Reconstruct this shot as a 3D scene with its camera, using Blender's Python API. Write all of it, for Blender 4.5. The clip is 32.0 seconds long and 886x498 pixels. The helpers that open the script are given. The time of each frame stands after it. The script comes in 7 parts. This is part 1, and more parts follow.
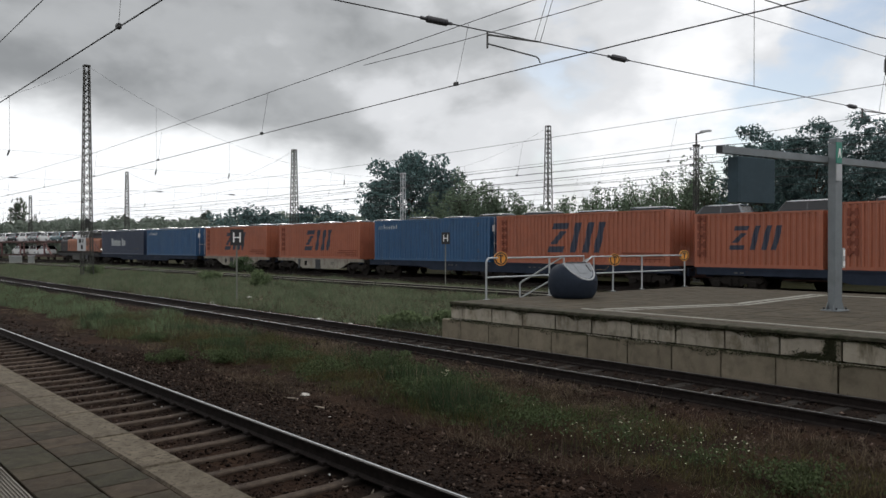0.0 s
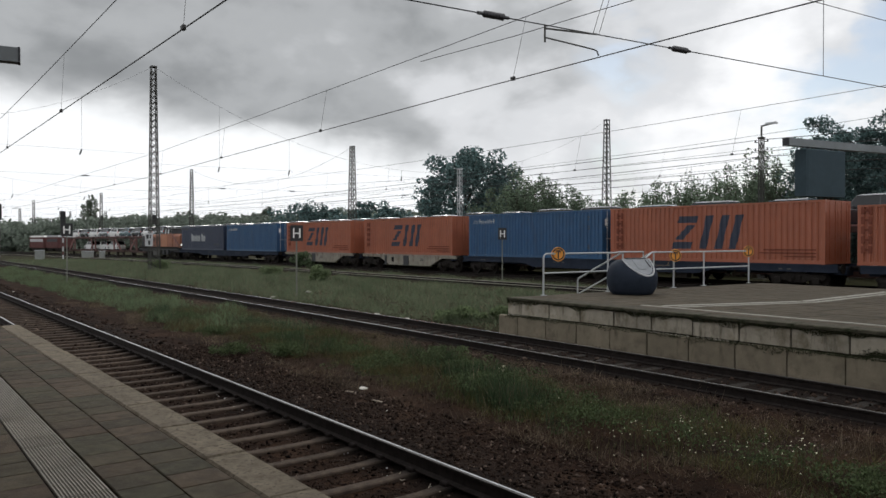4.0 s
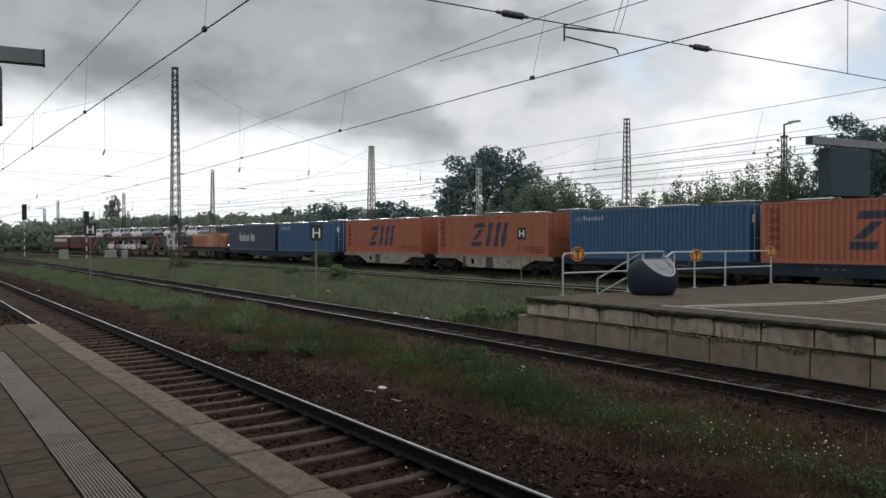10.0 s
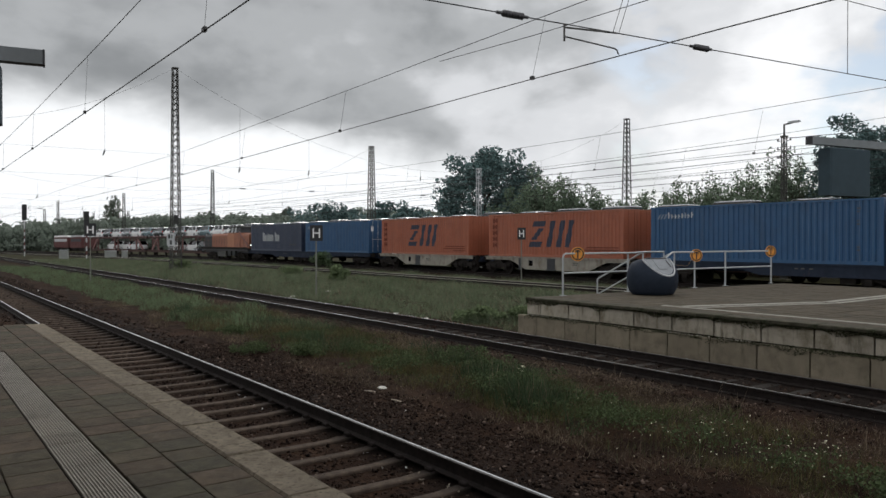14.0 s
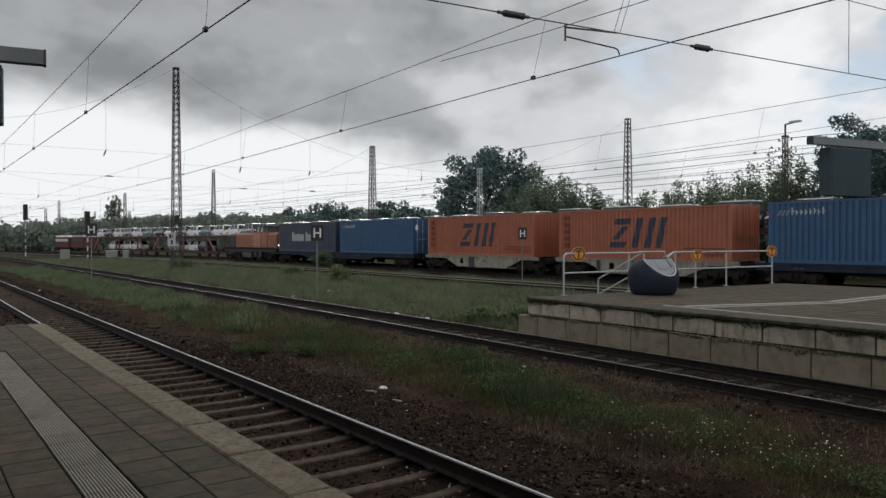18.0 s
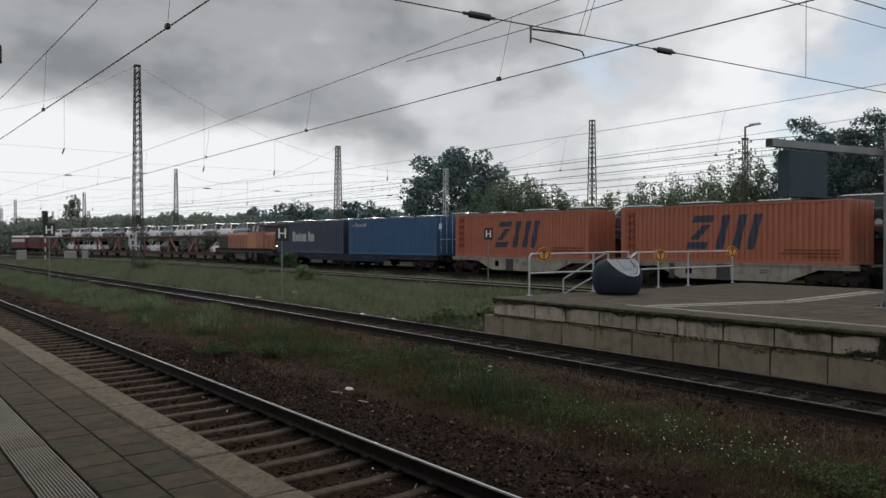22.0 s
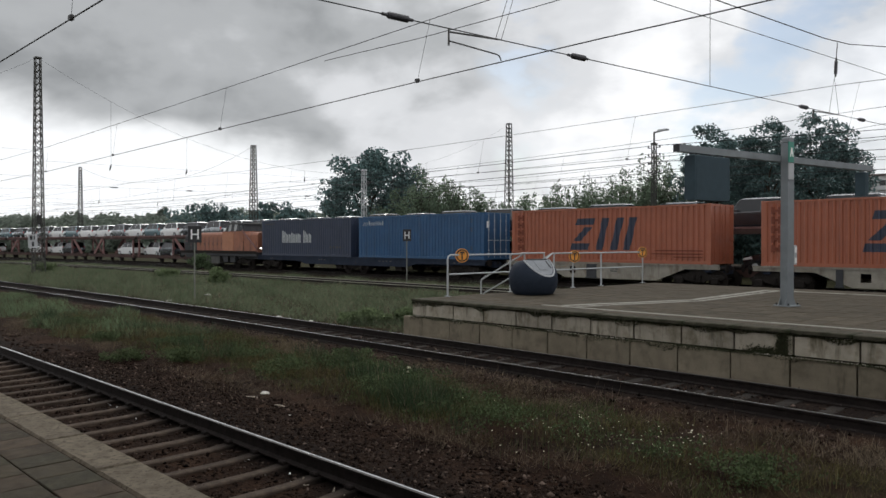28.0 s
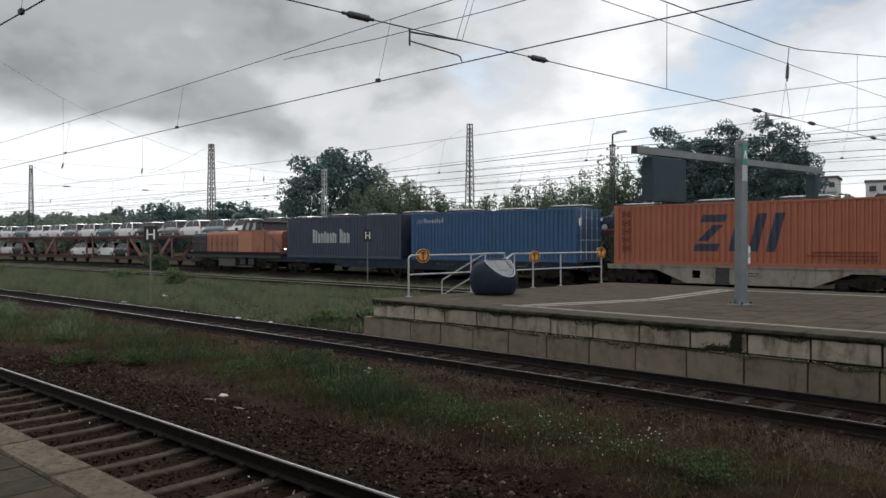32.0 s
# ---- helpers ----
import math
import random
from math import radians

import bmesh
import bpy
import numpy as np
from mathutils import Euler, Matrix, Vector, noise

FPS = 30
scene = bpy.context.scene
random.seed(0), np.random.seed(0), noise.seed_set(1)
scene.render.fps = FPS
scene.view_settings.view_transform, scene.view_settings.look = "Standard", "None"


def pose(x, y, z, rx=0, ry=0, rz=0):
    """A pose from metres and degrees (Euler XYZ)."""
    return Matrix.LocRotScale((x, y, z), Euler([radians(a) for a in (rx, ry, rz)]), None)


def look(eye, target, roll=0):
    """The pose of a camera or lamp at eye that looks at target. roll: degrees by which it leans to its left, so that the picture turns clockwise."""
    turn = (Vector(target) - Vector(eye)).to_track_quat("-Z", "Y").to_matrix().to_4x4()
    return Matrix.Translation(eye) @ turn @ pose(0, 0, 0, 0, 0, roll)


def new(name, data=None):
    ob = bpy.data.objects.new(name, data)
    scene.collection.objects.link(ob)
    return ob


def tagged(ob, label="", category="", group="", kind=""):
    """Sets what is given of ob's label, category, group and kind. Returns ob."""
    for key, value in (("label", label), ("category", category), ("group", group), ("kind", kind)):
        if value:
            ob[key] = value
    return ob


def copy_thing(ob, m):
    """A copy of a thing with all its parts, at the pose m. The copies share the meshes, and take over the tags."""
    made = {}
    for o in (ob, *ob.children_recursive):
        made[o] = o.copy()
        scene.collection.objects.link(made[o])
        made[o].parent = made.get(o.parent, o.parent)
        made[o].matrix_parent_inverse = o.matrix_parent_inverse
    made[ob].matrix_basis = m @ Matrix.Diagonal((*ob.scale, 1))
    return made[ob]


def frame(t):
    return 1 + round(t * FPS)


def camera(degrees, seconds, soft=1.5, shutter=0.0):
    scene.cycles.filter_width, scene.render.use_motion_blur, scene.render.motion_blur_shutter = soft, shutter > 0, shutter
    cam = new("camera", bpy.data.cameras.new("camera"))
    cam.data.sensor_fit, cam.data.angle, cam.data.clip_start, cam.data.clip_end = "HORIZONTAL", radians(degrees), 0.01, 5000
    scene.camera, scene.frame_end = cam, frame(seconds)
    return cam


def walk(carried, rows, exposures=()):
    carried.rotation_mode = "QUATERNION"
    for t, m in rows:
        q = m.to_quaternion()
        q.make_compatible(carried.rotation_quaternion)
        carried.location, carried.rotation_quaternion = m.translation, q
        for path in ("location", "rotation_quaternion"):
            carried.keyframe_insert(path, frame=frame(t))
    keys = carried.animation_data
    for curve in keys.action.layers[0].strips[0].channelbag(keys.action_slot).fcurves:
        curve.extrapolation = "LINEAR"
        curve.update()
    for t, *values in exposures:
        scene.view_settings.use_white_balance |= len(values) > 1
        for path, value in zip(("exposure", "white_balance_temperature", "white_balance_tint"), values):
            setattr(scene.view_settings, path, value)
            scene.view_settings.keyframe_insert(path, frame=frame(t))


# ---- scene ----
import itertools

# ------------------------------------------------------------------ camera
EYE_Z = 2.25
cam = camera(60.96, 32.0, soft=1.5)


def aim(yaw, pitch):
    return pose(0, 0, EYE_Z, 90 + pitch, 0, yaw)


walk(cam, [(0, aim(48.35, -0.23)), (0.5, aim(48.34, -0.33)), (1, aim(48.31, -0.39)), (1.5, aim(48.82, -0.40)), (2, aim(50.01, -0.42)), (2.5, aim(50.82, -0.43)), (3, aim(51.16, -0.43)), (3.5, aim(51.85, -0.51)), (5.5, aim(54.12, -0.58)), (6, aim(54.12, -0.58)), (9, aim(54.11, -0.59)), (14.5, aim(54.11, -0.58)), (16.5, aim(54.16, -0.58)), (19.5, aim(54.18, -0.59)), (20, aim(54.11, -0.59)), (20.5, aim(53.50, -0.58)), (21, aim(52.43, -0.56)), (21.5, aim(51.77, -0.56)), (22, aim(51.60, -0.56)), (22.5, aim(51.60, -0.56)), (23, aim(51.55, -0.56)), (23.5, aim(51.49, -0.56)), (24, aim(50.43, -0.54)), (24.5, aim(49.31, -0.55)), (25, aim(48.67, -0.52)), (25.5, aim(48.34, -0.51)), (27.5, aim(46.29, -0.47)), (28, aim(45.41, -0.46)), (28.5, aim(44.57, -0.46)), (29, aim(43.87, -0.45)), (29.5, aim(43.05, -0.44)), (30, aim(42.67, -0.44)), (30.5, aim(42.59, -0.44)), (31, aim(42.61, -0.43)), (31.5, aim(42.59, -0.44)), (32, aim(42.44, -0.44))], [(0, 0.10), (3, 0.06), (14, 0.05), (16.8, -0.12), (22, -0.14), (24, -0.05), (28.5, 0.08), (32, 0.08)])

# ------------------------------------------------------------------ sky and sun
SUN_AZ, SUN_EL = 62.0, 32.0      # degrees left of +y, and above the horizon
sun_way = Vector((-math.sin(radians(SUN_AZ)) * math.cos(radians(SUN_EL)), math.cos(radians(SUN_AZ)) * math.cos(radians(SUN_EL)), math.sin(radians(SUN_EL))))


def make_world():
    world = bpy.data.worlds.new("sky")
    scene.world = world
    world.use_nodes = True
    nt = world.node_tree
    nt.nodes.clear()
    N, L = nt.nodes.new, nt.links.new
    out, bg = N("ShaderNodeOutputWorld"), N("ShaderNodeBackground")
    L(bg.outputs[0], out.inputs[0])
    sky = N("ShaderNodeTexSky")
    sky.sky_type, sky.sun_disc = "NISHITA", False
    sky.sun_elevation, sky.sun_rotation = radians(SUN_EL), radians(-SUN_AZ)
    sky.air_density, sky.dust_density = 1.0, 0.7
    skys = N("ShaderNodeVectorMath")
    skys.operation = "SCALE"
    skys.inputs["Scale"].default_value = 0.11
    L(sky.outputs[0], skys.inputs[0])
    co = N("ShaderNodeTexCoord")
    sep = N("ShaderNodeSeparateXYZ")
    L(co.outputs["Generated"], sep.inputs[0])

    def math_(op, a, b=None, c=None):
        n = N("ShaderNodeMath")
        n.operation = op
        for i, v in enumerate((a, b, c)):
            if v is None:
                continue
            if isinstance(v, (int, float)):
                n.inputs[i].default_value = v
            else:
                L(v, n.inputs[i])
        return n.outputs[0]
    # clouds flattened towards the horizon
    com = N("ShaderNodeVectorMath")
    com.operation = "MULTIPLY"
    com.inputs[1].default_value = (1.0, 1.0, 1.75)
    L(co.outputs["Generated"], com.inputs[0])

    def fbm(scale, off, detail, rough, dist=0.0):
        add = N("ShaderNodeVectorMath")
        add.operation = "ADD"
        add.inputs[1].default_value = off
        L(com.outputs[0], add.inputs[0])
        n = N("ShaderNodeTexNoise")
        n.inputs["Scale"].default_value, n.inputs["Detail"].default_value = scale, detail
        n.inputs["Roughness"].default_value, n.inputs["Distortion"].default_value = rough, dist
        L(add.outputs[0], n.inputs["Vector"])
        return n.outputs["Fac"]

    def ramp(v, *stops):
        r = N("ShaderNodeValToRGB")
        r.color_ramp.interpolation = "EASE"
        while len(r.color_ramp.elements) < len(stops):
            r.color_ramp.elements.new(0.5)
        for e, (p, c) in zip(r.color_ramp.elements, stops):
            e.position, e.color = p, (*c, 1)
        L(v, r.inputs[0])
        return r.outputs[0]
    big = fbm(2.3, (3.1, 7.7, 1.0), 3.0, 0.5, 0.2)
    fine = fbm(5.0, (11.0, 2.0, 4.0), 7.0, 0.52, 0.12)
    puff = fbm(7.5, (5.0, 17.0, 2.6), 4.5, 0.50, 0.25)

    def toward(way):
        d = N("ShaderNodeVectorMath")
        d.operation = "DOT_PRODUCT"
        d.inputs[1].default_value = Vector(way).normalized()
        L(co.outputs["Generated"], d.inputs[0])
        return d.outputs["Value"]
    west = math_("MAXIMUM", toward((-0.985, 0.17, 0.0)), 0.0)
    # thicker and darker deck towards the west, a heavy bank there and thinner cloud to the north
    bank = math_("POWER", math_("MAXIMUM", toward((-0.866, 0.43, 0.255)), 0.0), 70.0)
    thin = math_("POWER", math_("MAXIMUM", toward((-0.37, 0.89, 0.26)), 0.0), 60.0)
    veil = math_("POWER", math_("MAXIMUM", toward((-0.75, 0.63, 0.20)), 0.0), 110.0)
    thick = math_("MULTIPLY_ADD", bank, 0.085, math_("MULTIPLY_ADD", thin, -0.045, math_("MULTIPLY_ADD", veil, -0.04, math_("MULTIPLY_ADD", puff, 0.19, -0.107))))
    dens = math_("MULTIPLY_ADD", fine, 0.42, math_("MULTIPLY_ADD", big, 0.46, math_("MULTIPLY_ADD", math_("POWER", west, 2.0), 0.20, thick)))
    shade = ramp(dens, (0.42, (0.98, 0.99, 1.01)), (0.53, (0.70, 0.715, 0.74)), (0.64, (0.43, 0.445, 0.46)), (0.76, (0.27, 0.283, 0.295)))
    # a break in the deck where blue sky shows
    gap = math_("MULTIPLY_ADD", fine, 0.22, math_("SUBTRACT", toward((-0.466, 0.854, 0.232)), 0.681))
    gap = ramp(gap, (0.424, (0, 0, 0)), (0.452, (0.6, 0.6, 0.6)))
    low_gap = math_("MULTIPLY_ADD", fine, 0.10, math_("SUBTRACT", toward((-0.20, 0.97, 0.13)), 0.6))
    low_gap = ramp(low_gap, (0.41, (0, 0, 0)), (0.455, (0.12, 0.12, 0.12)))
    mid_gap = math_("MULTIPLY_ADD", fine, 0.16, math_("SUBTRACT", toward((-0.54, 0.83, 0.139)), 0.655))
    mid_gap = ramp(mid_gap, (0.419, (0, 0, 0)), (0.440, (0.35, 0.35, 0.35)))
    gap = math_("MAXIMUM", math_("MAXIMUM", gap, mid_gap), low_gap)
    holes = ramp(fbm(1.9, (23.0, 9.0, 8.0), 6.0, 0.55), (0.25, (0.6, 0.6, 0.6)), (0.36, (0, 0, 0)))
    gaps = math_("MAXIMUM", gap, holes)
    mix = N("ShaderNodeMix")
    mix.data_type = "RGBA"
    L(gaps, mix.inputs["Factor"]), L(skys.outputs[0], mix.inputs["B"]), L(shade, mix.inputs["A"])
    # the clear bright strip under the edge of the deck, highest towards the west
    edge = math_("MULTIPLY_ADD", math_("POWER", west, 5.0), 0.125, 0.035)
    lift = math_("MULTIPLY_ADD", puff, -0.06, math_("MULTIPLY_ADD", fine, 0.10, math_("MULTIPLY_ADD", big, 0.10, -0.062)))
    rise = math_("SUBTRACT", math_("ADD", edge, lift), sep.outputs[2])
    glow = ramp(math_("ADD", rise, 0.5), (0.475, (0, 0, 0)), (0.53, (1, 1, 1)))
    mix2 = N("ShaderNodeMix")
    mix2.data_type = "RGBA"
    mix2.inputs["B"].default_value = (0.98, 1.0, 1.02, 1)
    L(glow, mix2.inputs["Factor"]), L(mix.outputs["Result"], mix2.inputs["A"])
    L(mix2.outputs["Result"], bg.inputs[0])
    bg.inputs[1].default_value = 1.0


make_world()
sun = new("sun", bpy.data.lights.new("sun", "SUN"))
sun.data.energy, sun.data.angle, sun.data.color = 0.6, radians(20), (1.0, 0.96, 0.9)
sun.matrix_world = look(sun_way * 50, (0, 0, 0))


# ------------------------------------------------------------------ materials
def mat(name, base, rough=0.6, metal=0.0, var=0.25, scale=6.0, bump=0.2, fine=60.0, alt=None, alt_at=0.55, alt_scale=None, alt_w=0.08, rnd=0.0, gen=False, bump_dist=0.01, streak=None, grime=None, tint=None):
    """A principled surface: colour varied at two scales, optional patches of a second colour, fine relief."""
    m = bpy.data.materials.new(name)
    m.use_nodes = True
    nt = m.node_tree
    N, L = nt.nodes.new, nt.links.new
    p = nt.nodes["Principled BSDF"]
    co = N("ShaderNodeTexCoord")
    src = co.outputs["Generated" if gen else "Object"]

    def noise_(sc, det=5.0, ro=0.6, stretch=None):
        n = N("ShaderNodeTexNoise")
        n.inputs["Scale"].default_value, n.inputs["Detail"].default_value, n.inputs["Roughness"].default_value = sc, det, ro
        v = src
        if stretch:
            mp = N("ShaderNodeMapping")
            mp.inputs["Scale"].default_value = stretch
            L(v, mp.inputs["Vector"])
            v = mp.outputs[0]
        if rnd:
            oi, ad = N("ShaderNodeObjectInfo"), N("ShaderNodeVectorMath")
            ml = N("ShaderNodeMath")
            ml.operation, ml.inputs[1].default_value = "MULTIPLY", 97.0
            L(oi.outputs["Random"], ml.inputs[0])
            ad.operation = "ADD"
            L(v, ad.inputs[0]), L(ml.outputs[0], ad.inputs[1])
            v = ad.outputs[0]
        L(v, n.inputs["Vector"])
        return n.outputs["Fac"]

    def mixc(f, a, b):
        n = N("ShaderNodeMix")
        n.data_type = "RGBA"
        for s, v in (("Factor", f), ("A", a), ("B", b)):
            if isinstance(v, (int, float)):
                n.inputs[s].default_value = v
            elif isinstance(v, tuple):
                n.inputs[s].default_value = (*v[:3], 1)
            else:
                L(v, n.inputs[s])
        return n.outputs["Result"]

    def remap(v, a, b, c=0.0, d=1.0):
        n = N("ShaderNodeMapRange")
        n.inputs[1].default_value, n.inputs[2].default_value, n.inputs[3].default_value, n.inputs[4].default_value = a, b, c, d
        L(v, n.inputs[0])
        return n.outputs[0]
    dark = tuple(c * (1 - var) for c in base)
    lite = tuple(min(1, c * (1 + var)) for c in base)
    col = mixc(remap(noise_(scale), 0.3, 0.7), dark, lite)
    col = mixc(remap(noise_(fine, 3.0), 0.35, 0.65, 0, 0.35), col, tuple(c * (1 - 1.4 * var) if var < 0.7 else 0.0 for c in base))
    if alt:
        col = mixc(remap(noise_(alt_scale or scale * 0.4, 7.0, 0.65), alt_at, alt_at + alt_w), col, alt)
    if streak:
        col = mixc(remap(noise_(1.0, 4.0, 0.6, streak[1]), streak[2], streak[2] + 0.2, 0, streak[3]), col, streak[0])
    if grime:
        sp, ab, sb, ab2 = N("ShaderNodeSeparateXYZ"), N("ShaderNodeMath"), N("ShaderNodeMath"), N("ShaderNodeMath")
        ab.operation, sb.operation, ab2.operation = "ABSOLUTE", "SUBTRACT", "ABSOLUTE"
        sb.inputs[1].default_value = 0.75
        L(co.outputs["Object"], sp.inputs[0]), L(sp.outputs[1], ab.inputs[0]), L(ab.outputs[0], sb.inputs[0]), L(sb.outputs[0], ab2.inputs[0])
        col = mixc(remap(ab2.outputs[0], 0.10, 0.36, 0.93, 0.0), col, grime)
    if tint:
        oi, fr, ml = N("ShaderNodeObjectInfo"), N("ShaderNodeMath"), N("ShaderNodeMath")
        ml.operation, ml.inputs[1].default_value, fr.operation = "MULTIPLY", 13.7, "FRACT"
        L(oi.outputs["Random"], ml.inputs[0]), L(ml.outputs[0], fr.inputs[0])
        col = mixc(remap(fr.outputs[0], 0.1, 1.0, 0.0, 0.75), col, mixc(remap(noise_(scale), 0.3, 0.7), tuple(c * (1 - var) for c in tint), tuple(c * (1 + var) for c in tint)))
    if rnd:
        oi = N("ShaderNodeObjectInfo")
        hs = N("ShaderNodeHueSaturation")
        L(remap(oi.outputs["Random"], 0, 1, 1 - rnd, 1 + rnd), hs.inputs["Value"])
        L(col, hs.inputs["Color"])
        col = hs.outputs[0]
    L(col, p.inputs["Base Color"])
    p.inputs["Metallic"].default_value = metal
    if rough >= 0.7 and metal < 0.5:
        p.inputs["Specular IOR Level"].default_value = 0.12
    L(remap(noise_(scale * 2.3), 0.2, 0.8, max(0.03, rough - 0.12), min(1, rough + 0.12)), p.inputs["Roughness"])
    if bump:
        b = N("ShaderNodeBump")
        b.inputs["Strength"].default_value, b.inputs["Distance"].default_value = bump, bump_dist
        L(noise_(fine, 5.0), b.inputs["Height"])
        L(b.outputs[0], p.inputs["Normal"])
    return m


def leafmat(name, base, var=0.35, through_light=0.3, shine=0.25, rough=0.5):
    """Leaves, blades or loose stones: colour differs piece by piece; some light may pass through."""
    m = bpy.data.materials.new(name)
    m.use_nodes = True
    nt = m.node_tree
    N, L = nt.nodes.new, nt.links.new
    p = nt.nodes["Principled BSDF"]
    g, hs, cr = N("ShaderNodeNewGeometry"), N("ShaderNodeHueSaturation"), N("ShaderNodeMapRange")
    cr.inputs[3].default_value, cr.inputs[4].default_value = 1 - var, 1 + var
    L(g.outputs["Random Per Island"], cr.inputs[0])
    L(cr.outputs[0], hs.inputs["Value"])
    hs.inputs["Color"].default_value = (*base, 1)
    L(hs.outputs[0], p.inputs["Base Color"])
    p.inputs["Roughness"].default_value, p.inputs["Specular IOR Level"].default_value = rough, shine
    tr, mx = N("ShaderNodeBsdfTranslucent"), N("ShaderNodeMixShader")
    L(hs.outputs[0], tr.inputs[0])
    mx.inputs[0].default_value = through_light
    L(p.outputs[0], mx.inputs[1]), L(tr.outputs[0], mx.inputs[2])
    L(mx.outputs[0], nt.nodes["Material Output"].inputs[0])
    return m


def glowmat(name, colour, strength):
    m = bpy.data.materials.new(name)
    m.use_nodes = True
    p = m.node_tree.nodes["Principled BSDF"]
    p.inputs["Base Color"].default_value = (*colour, 1)
    p.inputs["Emission Color"].default_value, p.inputs["Emission Strength"].default_value = (*colour, 1), strength
    return m


